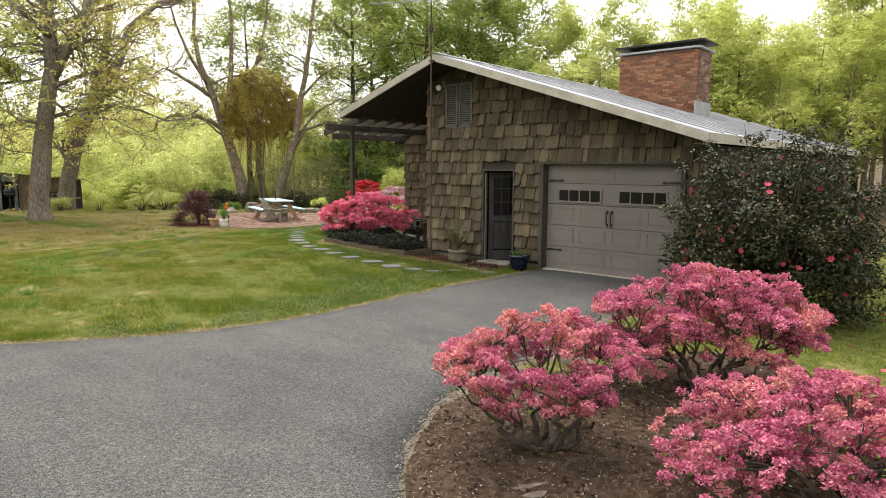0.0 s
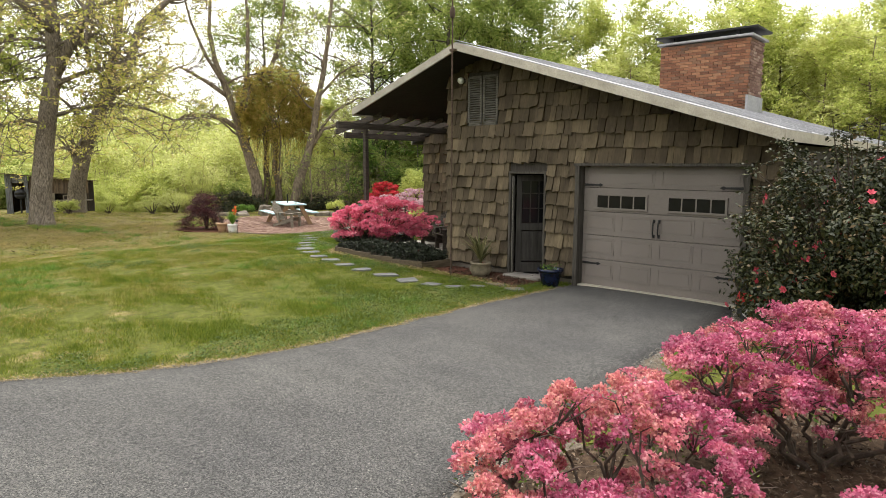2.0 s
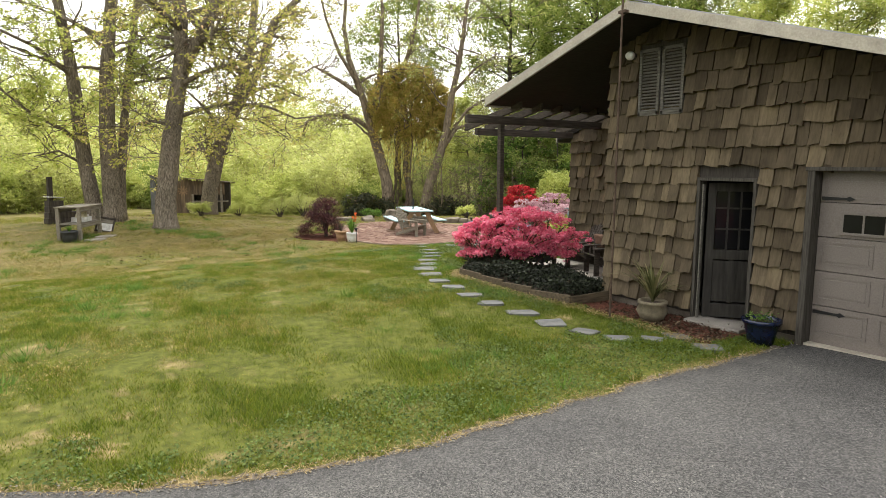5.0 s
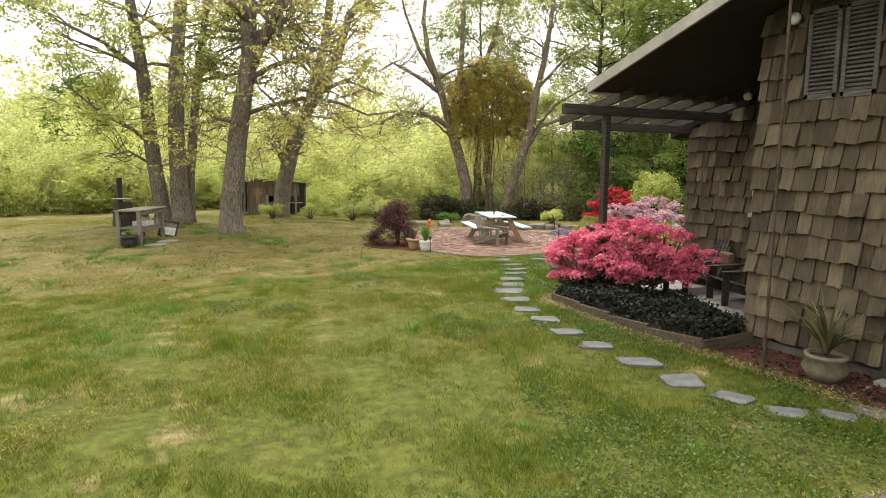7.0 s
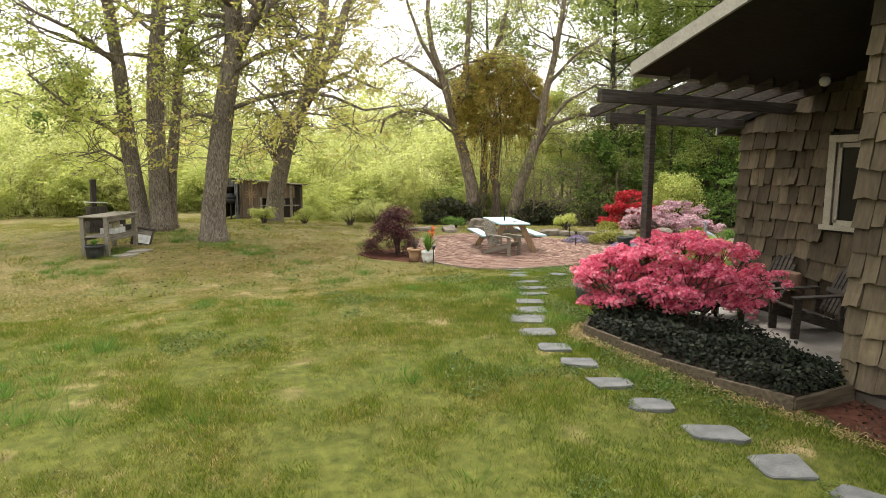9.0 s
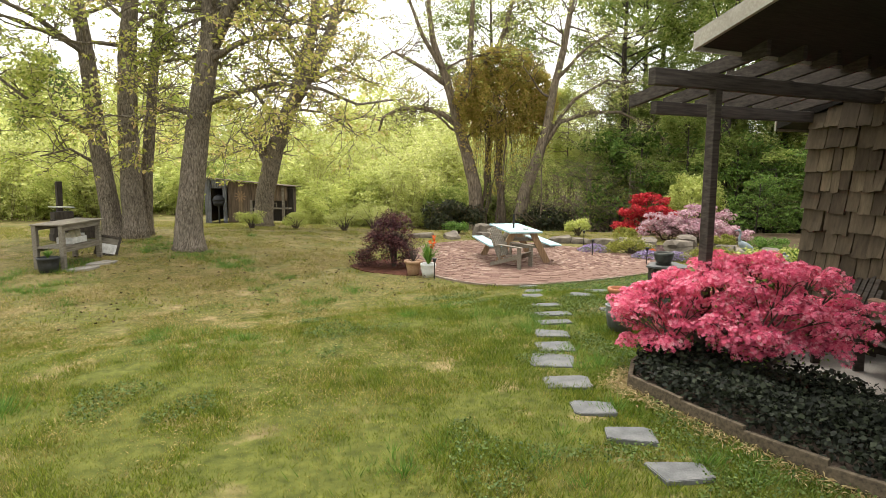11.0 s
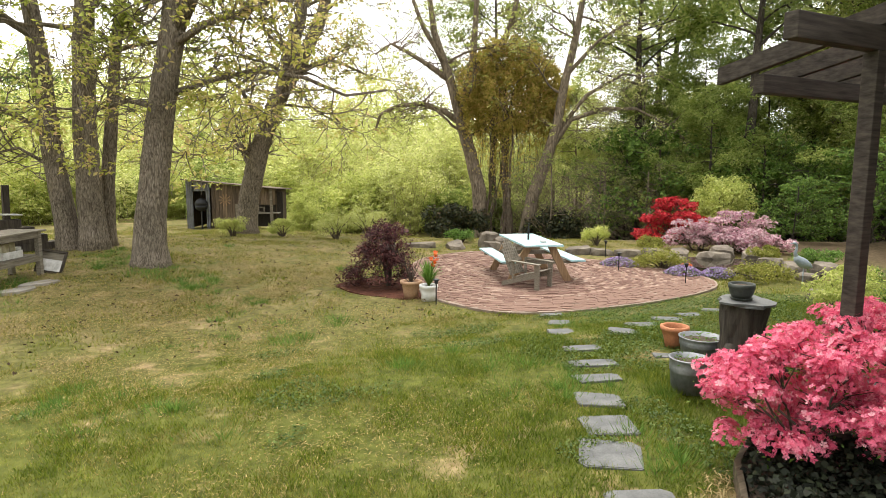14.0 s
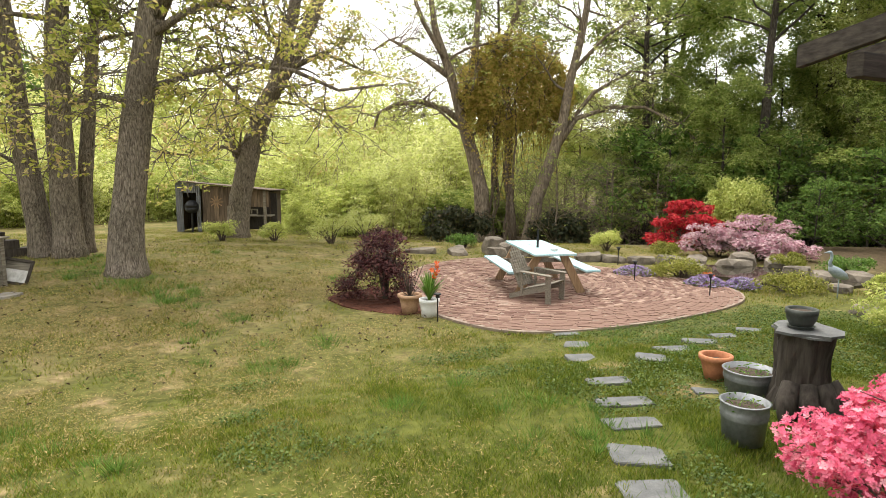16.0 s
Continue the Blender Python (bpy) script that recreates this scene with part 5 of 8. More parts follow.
def grown_tree(label, h, bark_m, leaf_m, seed, leaves, leaf, scatter, crown_from=0.35, r=0.16, twigs=22, spread=2.6, lean=0.04):
    g = random.Random(seed)
    ob = thing("tree", label, "tree")
    m, tw, tips = Mesh(), Mesh(), []
    pts, x, y = [], 0.0, 0.0
    for i in range(9):
        pts.append((x, y, -0.3 + i * (h * 0.92 + 0.3) / 8))
        x += g.uniform(-lean, lean) * h / 4
        y += g.uniform(-lean, lean) * h / 4
    fine, rad = trunk_line(m, pts, r, 0.03, g, 9, 1.3)
    for k in range(twigs):
        t = crown_from + (1 - crown_from) * (k + g.random()) / twigs
        i = min(len(fine) - 1, int(t * len(fine)))
        a = g.uniform(0, 6.283)
        limb(tw, g, fine[i], (math.cos(a), math.sin(a), g.uniform(0.1, 0.7)), spread * (1.25 - 0.75 * t) * g.uniform(0.7, 1.15), max(0.02, rad[i] * 0.45), 2, tips, 0.28, 0.04, 2, 0.6, 0.9, 5)
    part("trunk", m, bark_m, ob, smooth=True)
    part("branching", tw, bark_m, ob)
    part("crown", crown_mesh("crown", tips, leaves, scatter, leaf, leaf_m, seed + 3), leaf_m, ob)
    return ob


def thicket(label, h, wide, bark_m, leaf_m, seed, leaves, leaf):
    """Many thin stems from the ground, leafy all the way down."""
    g = random.Random(seed)
    ob = thing("thicket", label, "thicket")
    tw, tips = Mesh(), []
    for k in range(16):
        a, r = k * 2.4 + g.uniform(-0.3, 0.3), wide * math.sqrt((k + 0.5) / 16)
        hh = h * g.uniform(0.55, 1.0) * (1.05 - 0.35 * r / wide)
        limb(tw, g, (r * math.cos(a), r * math.sin(a), -0.2), (g.uniform(-0.25, 0.25), g.uniform(-0.25, 0.25), 1), hh, 0.02, 2, tips, 0.16, 0.06, 4, 0.46, 1.1, 4, 0.005)
    rng = np.random.default_rng(seed)
    low = np.stack([rng.normal(size=500) * wide * 0.6, rng.normal(size=500) * wide * 0.6, rng.uniform(0.1, 0.4 * h, 500)], axis=1)
    part("branching", tw, bark_m, ob)
    part("crown", crown_mesh("crown", list(tips) + [Vector(p) for p in low], leaves, 0.32, leaf, leaf_m, seed + 3), leaf_m, ob)
    return ob


KINDS = {
    "thicket": [thicket("dense spring thicket in bright yellow-green leaf", 4.6, 1.9, M_DARKBARK, L_SPRING, 161, 10000, 0.19),
                thicket("airy thicket of thin grey stems in pale new leaf", 5.4, 2.1, M_PALEBARK, L_PALE, 162, 9000, 0.17),
                thicket("mixed green thicket at the edge of the woods", 3.6, 1.8, M_DARKBARK, L_WOOD, 163, 10000, 0.19)],
    "tall_green": [grown_tree("tall woodland tree in fresh green leaf", 15, M_DARKBARK, L_SPRING, 51, 21000, 0.19, 0.42, 0.25, 0.2, 26, 4.2),
                   grown_tree("tall dense woodland tree in deep green leaf", 14, M_DARKBARK, L_DEEP, 52, 22000, 0.19, 0.42, 0.15, 0.19, 28, 4.0),
                   grown_tree("tall woodland tree in light green leaf", 16, M_PALEBARK, L_SPRING, 53, 20000, 0.19, 0.42, 0.3, 0.18, 24, 4.4)],
    "wood": [grown_tree("tall shaded woodland tree with dark trunk and green leaf", 15, M_DARKBARK, L_WOOD, 151, 26000, 0.18, 0.36, 0.22, 0.22, 24, 4.4),
             grown_tree("dense broad woodland tree in mid green leaf", 13, M_DARKBARK, L_WOOD, 152, 28000, 0.18, 0.36, 0.12, 0.2, 26, 4.2),
             grown_tree("tall bare-stemmed tree with dark trunk and high crown", 17, M_DARKBARK, L_WOOD, 153, 17000, 0.18, 0.36, 0.5, 0.26, 22, 4.2)],
    "twiggy": [grown_tree("tangle of bare grey-brown twigs with few leaves", 5.5, M_PALEBARK, L_WOOD, 154, 1300, 0.12, 0.25, 0.05, 0.06, 34, 2.6)],
    "pale": [grown_tree("slender tree with sparse pale new leaves", 13, M_PALEBARK, L_PALE, 54, 17000, 0.15, 0.4, 0.3, 0.13, 24, 3.6),
             grown_tree("slim woodland tree with thin yellowish leaves", 11, M_PALEBARK, L_PALE, 55, 14000, 0.15, 0.4, 0.3, 0.11, 20, 3.0)],
    "low": [grown_tree("understorey shrub in mixed green leaf", 3.6, M_DARKBARK, L_SPRING, 58, 3600, 0.12, 0.2, 0.02, 0.04, 18, 1.7),
            grown_tree("understorey shrub in deep green leaf", 3.4, M_DARKBARK, L_DEEP, 59, 3600, 0.13, 0.2, 0.02, 0.04, 18, 1.7)],
}
used = {}


def plant(kind, i, x, y, s=1.0, turn=0.0, sink=0.0):
    ob = KINDS[kind][i % len(KINDS[kind])]
    mt = pose(x, y, gz(x, y) - 0.05 - sink, 0, 0, turn) @ Matrix.Scale(s, 4)
    if ob.name not in used:
        used[ob.name] = ob
        ob.matrix_basis = mt
        tagged(ob, group="woodland trees")
        return ob
    return copy_thing(ob, mt)


def polar(az, r):
    return 8.0 + r * math.sin(radians(az)), 12.0 + r * math.cos(radians(az))


g = random.Random(77)
# bright thicket across the back
for k in range(64):
    az = -22 + 58 * (k + g.random()) / 64
    x, y = polar(az, g.uniform(34, 50))
    if x < 15.0 and y < 43:
        y += 9
    plant("thicket", g.choice([0, 0, 0, 1, 2, 2]), x, y, g.uniform(0.7, 1.15), g.uniform(0, 360))
for k in range(44):          # a closed front of bushes along the far edge of the lawn
    x, y = polar(-30 + 64 * (k + g.random()) / 44, g.uniform(30, 34))
    if x < 15.0 and y < 43:
        y += 4.5 + g.uniform(0, 2)
    plant("thicket", g.choice([0, 0, 1, 2]), x, y, g.uniform(0.5, 0.85), g.uniform(0, 360))
for k in range(26):
    x, y = polar(-24 + 62 * (k + g.random()) / 26, g.uniform(55, 75))
    plant("thicket", g.choice([0, 1, 1]), x, y, g.uniform(1.2, 1.8), g.uniform(0, 360))
for k in range(15):
    x, y = polar(-24 + 40 * (k + g.random()) / 15, g.uniform(46, 66))
    plant("tall_green" if k % 3 == 0 else "pale", g.randrange(3), x, y, g.uniform(0.55, 0.8), g.uniform(0, 360))
for k in range(30):          # a darker belt of trees behind the thicket
    x, y = polar(-22 + 54 * (k + g.random()) / 30, g.uniform(52, 74))
    plant("wood", g.choice([0, 1]), x, y, g.uniform(0.45, 0.68), g.uniform(0, 360))
for k in range(26):          # woods on the rise to the left
    x, y = polar(-34 + 34 * (k + g.random()) / 26, g.uniform(44, 70))
    plant("wood" if k % 2 else "tall_green", g.choice([0, 1]), x, y, g.uniform(0.5, 0.75), g.uniform(0, 360))
# shaded woods behind the patio and the porch
for k, (i, x, y, s, turn) in enumerate([(2, 29.7, 33.3, 1.0, 20), (1, 28.7, 27.9, 1.0, 100), (2, 36.4, 28.6, 1.1, 200), (0, 31.4, 22.3, 1.0, 280), (2, 31.0, 28.2, 1.05, 330), (0, 32.8, 31.5, 1.1, 60), (2, 24.6, 38.5, 0.9, 10)]):
    plant("wood", i, x, y, s, turn)
for k in range(24):
    az = 45 + 21 * (k + g.random()) / 24
    x, y = polar(az, g.uniform(29, 48))
    plant("wood", g.choice([0, 0, 1, 1, 2]), x, y, g.uniform(0.85, 1.25), g.uniform(0, 360))
for k in range(24):
    az = 42 + 30 * (k + g.random()) / 24
    x, y = polar(az, g.uniform(25, 36))
    plant("low", 1 if k % 3 else 0, x, y, g.uniform(0.7, 1.3), g.uniform(0, 360))
for k in range(16):
    x, y = polar(33 + 17 * (k + g.random()) / 16, g.uniform(24, 34))
    plant("twiggy", 0, x, y, g.uniform(0.6, 1.1), g.uniform(0, 360))
for k in range(22):
    x, y = polar(26 + 20 * g.random(), g.uniform(38, 60))
    plant("pale", g.randrange(2), x, y, g.uniform(0.7, 1.0), g.uniform(0, 360))
for k in range(8):          # light green crowns between the vines and the dark woods
    x, y = polar(36 + 11 * (k + g.random()) / 8, g.uniform(35, 46))
    plant("tall_green" if k % 2 else "pale", 2 * (k % 2), x, y, g.uniform(0.8, 1.0), g.uniform(0, 360))
for k, (x, y, s) in enumerate([(23.6, 16.2, 0.5), (26.0, 18.4, 0.75), (24.5, 15.6, 0.7), (27.5, 21.0, 0.8), (25.5, 22.2, 0.5), (28.5, 16.5, 0.9)]):
    plant("low", 1, x, y, s, 77 * k)
# airy spring woods behind the house
for k in range(60):
    az = 60 + 44 * (k + g.random()) / 60
    x, y = polar(az, g.uniform(28, 52))
    if x < 29.5:
        x = 29.5 + g.uniform(0, 4)
    plant("tall_green" if k % 4 == 0 else "pale", g.choice([0, 2]) if k % 4 == 0 else g.randrange(2), x, y, g.uniform(1.1, 1.5), g.uniform(0, 360))
plant("tall_green", 0, 37.5, 10.3, 1.15, 40)
for k, (x, y, s) in enumerate([(39, 7.0, 1.1), (36, 3.2, 1.0), (39, 0.5, 1.15), (34, -2.0, 1.0), (42, 12.5, 1.2), (35, 6.0, 0.9), (33, 0.8, 0.95), (31, -3.2, 1.0), (36, -6.0, 1.1), (31.5, 4.4, 0.8), (45, 5.0, 1.4), (41, -3.5, 1.3)]):
    plant("tall_green", 2 * (k % 2), x, y, s, 70 * k)
for k in range(30):
    x, y = polar(-26 + 60 * (k + g.random()) / 30, g.uniform(62, 105))
    plant("thicket", g.choice([0, 1]), x, y, g.uniform(1.9, 2.7), g.uniform(0, 360))
# mostly unseen trees beyond the drive behind the way in, to block low skylight
for k in range(22):
    x, y = polar(104 + 226 * (k + g.random()) / 22, g.uniform(26, 36))
    plant("tall_green", g.randrange(3), x, y, g.uniform(0.9, 1.25), g.uniform(0, 360))

# ---- shrubs ----
def azalea(label, at, rx, ry, turn, z0, z1, blossom_m, seed, count=3000, size=0.028, pads=22, pad_r=0.24, stems=9, leaves=900, base=None, leaf_m=None, ragged=0.2, inner=0.35, tuft=0.06, ruffled=False, tuck=0.0):
    """Crooked stems that carry uneven clouds of flower tufts, one above the other."""
    g, rng = random.Random(seed), np.random.default_rng(seed)
    ob = thing("azalea_bush", label, "azalea", (at[0], at[1], gz(*at)))
    c, s = math.cos(radians(turn)), math.sin(radians(turn))
    centres, T = [], []
    reach = [1 + g.uniform(-ragged, ragged) for k in range(9)]
    for k in range(pads):
        a = k * 2.39996 + g.uniform(-0.3, 0.3)
        rr = math.sqrt((k + 0.5) / pads) * g.uniform(0.88, 1.04)
        dome = z1 - (z1 - z0) * (rr ** 2.4) * 0.85
        if g.random() < inner:
            dome -= (dome - z0) * g.uniform(0.3, 0.9)
        dome += g.uniform(-0.5, 0.35) * ragged * 0.6
        rr = min(rr * reach[int((a % 6.2832) / 0.6982) % 9], 1 + ragged)
        rr *= 1 - tuck * max(0.0, 1 - 2.2 * (dome - z0) / (z1 - z0))
        R = pad_r * g.uniform(0.65, 1.3)
        x, y = rx * rr * math.cos(a), ry * rr * math.sin(a)
        q = (x * c - y * s, x * s + y * c, max(dome, z0 * 0.9))
        centres.append(q)
        for j in range(int(7 + 70 * R * R / (tuft * 18) * 1.2)):
            b, u = g.uniform(0, 6.283), math.sqrt(g.random())
            up = 0.42 * R * math.sqrt(1 - u * u) * (1 if g.random() < 0.85 else -0.6)
            T.append((q[0] + R * u * math.cos(b), q[1] + R * u * math.sin(b), q[2] + up + g.uniform(-0.03, 0.03), tuft * g.uniform(0.65, 1.3)))
    T = np.array(T)
    i = rng.choice(len(T), count, p=T[:, 3] ** 2 / (T[:, 3] ** 2).sum())
    d = rng.normal(size=(count, 3))
    d[:, 2] = np.where(rng.random(count) < 0.75, np.abs(d[:, 2]), d[:, 2])
    d /= np.linalg.norm(d, axis=1, keepdims=True)
    p = T[i, :3] + d * (T[i, 3] * rng.uniform(0.7, 1.05, count))[:, None] * np.array([1.1, 1.1, 0.75])
    if ruffled:          # a fine ruffle of single petals
        v, q = leaf_arrays(p, rng.normal(size=(count, 3)) + d * 0.3 + np.array([0, 0, 0.5]), size, rng, 0.75)
    else:
        v, q = blossom_arrays(p, d + np.array([0, 0, 0.4]) + rng.normal(size=(count, 3)) * 0.3, size, rng)
    part("bloom", arrays("bloom", blossom_m, v, quads=q), blossom_m, ob)
    i = rng.integers(0, len(T), leaves)
    p = T[i, :3] + rng.normal(size=(leaves, 3)) * tuft * np.array([1.0, 1.0, 0.6]) - np.array([0, 0, tuft])
    v, q = leaf_arrays(p, rng.normal(size=(leaves, 3)) + np.array([0, 0, 0.8]), 0.035, rng, 0.45)
    lm = leaf_m or L_DEEP
    part("foliage", arrays("foliage", lm, v, quads=q), lm, ob)
    roots = base or [(0, 0)]
    nodes = []
    for k in range(stems):
        b = roots[k % len(roots)]
        a = k * 2.4 + g.uniform(-0.4, 0.4)
        rr = g.uniform(0.22, 0.6)
        x, y = rx * rr * math.cos(a), ry * rr * math.sin(a)
        e = Vector((x * c - y * s, x * s + y * c, z0 + (z1 - z0) * g.uniform(0.0, 0.35)))
        st = Vector((b[0] + 0.07 * math.cos(a), b[1] + 0.07 * math.sin(a), -0.08))
        pts = []
        for j in range(7):
            t = j / 6
            q0 = st.lerp(e, t)
            q0.z = st.z + (e.z - st.z) * (t ** 0.8)
            pts.append(q0 + Vector((g.uniform(-1, 1), g.uniform(-1, 1), g.uniform(-0.4, 0.4))) * 0.085 * math.sin(math.pi * t))
        part("stem", Mesh().tube(pts, [0.026 * (1 - 0.55 * j / 6) * g.uniform(0.85, 1.2) for j in range(7)], 7, False, 0.1, g), M_TWIG, ob)
        nodes.extend(pts[3:])
    m = Mesh()
    for k in range(pads):
        e = Vector(centres[k])
        st = min(nodes, key=lambda q: (q - e).length + max(0, q.z - e.z) * 2)
        pts = []
        for j in range(5):
            t = j / 4
            pts.append(st.lerp(e, t) + Vector((g.uniform(-1, 1), g.uniform(-1, 1), g.uniform(-0.6, 0.6))) * 0.05 * math.sin(math.pi * t))
        m.tube(pts, [0.012, 0.01, 0.008, 0.006, 0.004], 5, False)
        for j in range(5):
            e2 = e + Vector((g.uniform(-1, 1), g.uniform(-1, 1), g.uniform(0, 0.5))) * pad_r
            m.tube([pts[-2], pts[-1].lerp(e2, 0.5), e2], [0.005, 0.004, 0.002], 4, False)
    part("branching", m, M_TWIG, ob)
    return ob


azalea("pink azalea bush in full bloom with bare crooked stems over mulch", (3.96, 2.4), 0.96, 0.6, -42, 0.3, 0.98, F_PINK, 61, 40000, 0.021, 32, 0.2, 12, 600, ragged=0.22, inner=0.15, tuft=0.045, ruffled=True, tuck=0.75)
azalea("broad pink azalea bush in full bloom beside the driveway", (6.25, 1.88), 1.5, 0.66, -47, 0.28, 1.08, F_PINK, 62, 66000, 0.024, 66, 0.23, 11, 900, ragged=0.22, inner=0.4, tuft=0.05, ruffled=True, tuck=0.45)
azalea("low spreading pink azalea bush in full bloom on mulch", (4.62, 0.58), 1.15, 0.78, -40, 0.12, 0.72, F_PINK, 63, 64000, 0.021, 62, 0.23, 9, 800, ragged=0.16, inner=0.45, tuft=0.045, ruffled=True)
azalea("broad coral-pink azalea bush in full bloom over ivy", (11.38, 12.25), 1.38, 0.72, -28, 0.42, 1.26, F_HOT, 64, 30000, 0.021, 80, 0.22, 12, 1100, [(-0.1, 0.4), (0.15, -0.45), (0.05, 0.1)], ragged=0.03, tuck=0.3, inner=0.5, tuft=0.075)
azalea("scarlet azalea bush in full bloom behind boulders", (22.3, 24.1), 1.12, 1.0, -30, 0.05, 1.2, F_RED, 65, 8000, 0.036, 40, 0.28, 8, 700, ragged=0.16, inner=0.5, tuft=0.12)
azalea("pale pink azalea bush in full bloom behind the pond", (21.85, 21.45), 1.1, 0.85, -35, 0.05, 0.98, F_LILAC, 66, 9000, 0.032, 40, 0.28, 8, 900, ragged=0.14, inner=0.5, tuft=0.12)
azalea("pale pink azalea bush in bloom by the pond edge", (21.2, 22.2), 0.7, 0.6, -35, 0.15, 0.75, F_LILAC, 67, 3500, 0.032, 20, 0.26, 6, 400, ragged=0.14, inner=0.5, tuft=0.12)


def leafy_shrub(name, label, category, at, rx, ry, h, leaf_m, seed, count=4000, size=0.06, slim=0.5, lobes=14, z0=0.0, hollow=0.55, flat=0.3, stems=6, low=0.35):
    """A shrub of many leaves on lobes, with stems inside."""
    g, rng = random.Random(seed), np.random.default_rng(seed)
    ob = thing(name, label, category, (at[0], at[1], gz(*at)))
    C, R = [], []
    for k in range(lobes):
        a, rr = k * 2.4 + g.uniform(-0.4, 0.4), math.sqrt((k + 0.5) / lobes) * 0.72
        top = h * (1 - 0.55 * rr * rr)
        z = z0 + (top - z0) * g.uniform(low, 0.8)
        C.append((rx * rr * math.cos(a), ry * rr * math.sin(a), z))
        R.append(g.uniform(0.2, 0.5) * min(rx, ry) * (14 / max(14, lobes)) ** 0.25)
    C, R = np.array(C), np.array(R)
    i = rng.integers(0, lobes, count)
    d = rng.normal(size=(count, 3))
    d /= np.linalg.norm(d, axis=1, keepdims=True)
    p = C[i] + d * (R[i] * rng.uniform(hollow, 1.1, count))[:, None] * np.array([1, 1, max(0.5, min(1.6, 0.45 * h / min(rx, ry)))])
    p[:, 2] = np.maximum(p[:, 2], 0.01)
    v, q = leaf_arrays(p, d + np.array([0, 0, flat]) + rng.normal(size=(count, 3)) * 0.6, size, rng, slim)
    part("foliage", arrays("foliage", leaf_m, v, quads=q), leaf_m, ob)
    m = Mesh()
    for k in range(max(stems, lobes)):
        e = Vector(C[k % lobes])
        m.tube([(g.uniform(-0.06, 0.06), g.uniform(-0.06, 0.06), -0.08), (e.x * 0.4, e.y * 0.4, e.z * 0.55), tuple(e)], [0.02, 0.014, 0.006], 5, False)
    part("stem_clump", m, M_TWIG, ob)
    return ob, C, R


cam_bush, C, R = leafy_shrub("camellia_bush", "large dark glossy camellia bush dotted with red-pink flowers by the garage", "shrub", (10.25, 2.2), 1.75, 1.7, 2.75, L_EVER, 71, 48000, 0.062, 0.5, 100, 0.1, 0.5, 0.4, low=0.1)
rng = np.random.default_rng(72)
n = 120
i = rng.integers(0, len(C), n)
d = rng.normal(size=(n, 3)) + np.array([-0.5, 0.1, 0.35])
d /= np.linalg.norm(d, axis=1, keepdims=True)
v1, q1 = blossom_arrays(np.zeros((1, 3)), np.array([[0, 0, 1.0]]), 0.038, rng, 6, 0.3)
v2, q2 = blossom_arrays(np.array([[0, 0, 0.006]]), np.array([[0, 0, 1.0]]), 0.026, rng, 5, 0.75)
FLOWER = arrays("flower", F_CAMEL, *joined([(v1, q1), (v2, q2)]))
for k in range(n):
    fl = part("flower", FLOWER, F_CAMEL, cam_bush)
    w = Vector(d[k])
    fl.matrix_basis = Matrix.Translation(Vector(C[i[k]]) + w * float(R[i[k]]) * 1.1) @ w.to_track_quat("Z", "Y").to_matrix().to_4x4()
# sprigs that stand out of the bush
tips = []
m = Mesh()
g = random.Random(70)
for k in range(90):
    w = Vector((g.uniform(-1, 1), g.uniform(-1, 1), g.uniform(-0.1, 1.0))).normalized()
    b = Vector((w.x * 1.35, w.y * 1.25, 1.25 + w.z * 1.15))
    e = b + w * g.uniform(0.12, 0.4) + Vector((0, 0, g.uniform(0, 0.25)))
    m.tube([b * 0.7, b, e], [0.012, 0.008, 0.003], 4, False)
    tips.extend([b.lerp(e, t) for t in (0.0, 0.3, 0.6, 0.8, 1.0)])
part("sprig_wood", m, M_TWIG, cam_bush)
part("sprig_foliage", crown_mesh("sprig_foliage", tips, 9000, 0.08, 0.062, L_EVER, 76, 0.5, 0.8), L_EVER, cam_bush)
rng = np.random.default_rng(79)
n = 130
p = np.stack([10.2 + rng.normal(size=n) * 1.5, 2.4 + rng.normal(size=n) * 1.2, np.full(n, 0.05)], axis=1)
p = p[(p[:, 0] < 11.2) & (p[:, 1] < 3.7)]
v, q = blossom_arrays(p, np.tile([0, 0, 1.0], (len(p), 1)) + rng.normal(size=(len(p), 3)) * 0.3, 0.035, rng, 5, 0.2)
tagged(new("fallen_petals", arrays("fallen_petals", F_CAMEL, v, quads=q)), "fallen red-pink petals on the ground under the camellia", "petals", kind="stuff")

# purple maple by the patio
mp = thing("japanese_maple", "low weeping purple-leaved maple on red mulch", "tree", (11.4, 21.1, gz(11.4, 21.1)))
g, rng = random.Random(73), np.random.default_rng(73)
lobes = []
for k in range(40):
    a, rr = k * 2.39996, math.sqrt((k + 0.5) / 40)
    skirt = 0.25 if g.random() < 0.35 else 0.0
    z = 1.2 - 0.95 * rr ** 2.0 - skirt + g.uniform(-0.1, 0.08)
    lobes.append((0.62 * rr * math.cos(a) - 0.16 * rr, 0.55 * rr * math.sin(a), max(0.12, z), g.uniform(0.13, 0.24)))
lobes = np.array(lobes)
n = 8500
i = rng.choice(len(lobes), n, p=lobes[:, 3] ** 2 / (lobes[:, 3] ** 2).sum())
d = rng.normal(size=(n, 3))
d /= np.linalg.norm(d, axis=1, keepdims=True)
p = d * (lobes[i, 3] * rng.uniform(0.4, 1.25, n))[:, None] * np.array([1.15, 1.15, 0.45])
p[:, 2] -= 0.6 * (p[:, 0] ** 2 + p[:, 1] ** 2) / 0.2
p = p + np.stack([0.88 * lobes[i, 0] + 0.47 * lobes[i, 1], -0.47 * lobes[i, 0] + 0.88 * lobes[i, 1], lobes[i, 2] + 0.05], axis=1)
p[:, 2] = np.maximum(p[:, 2], 0.03)
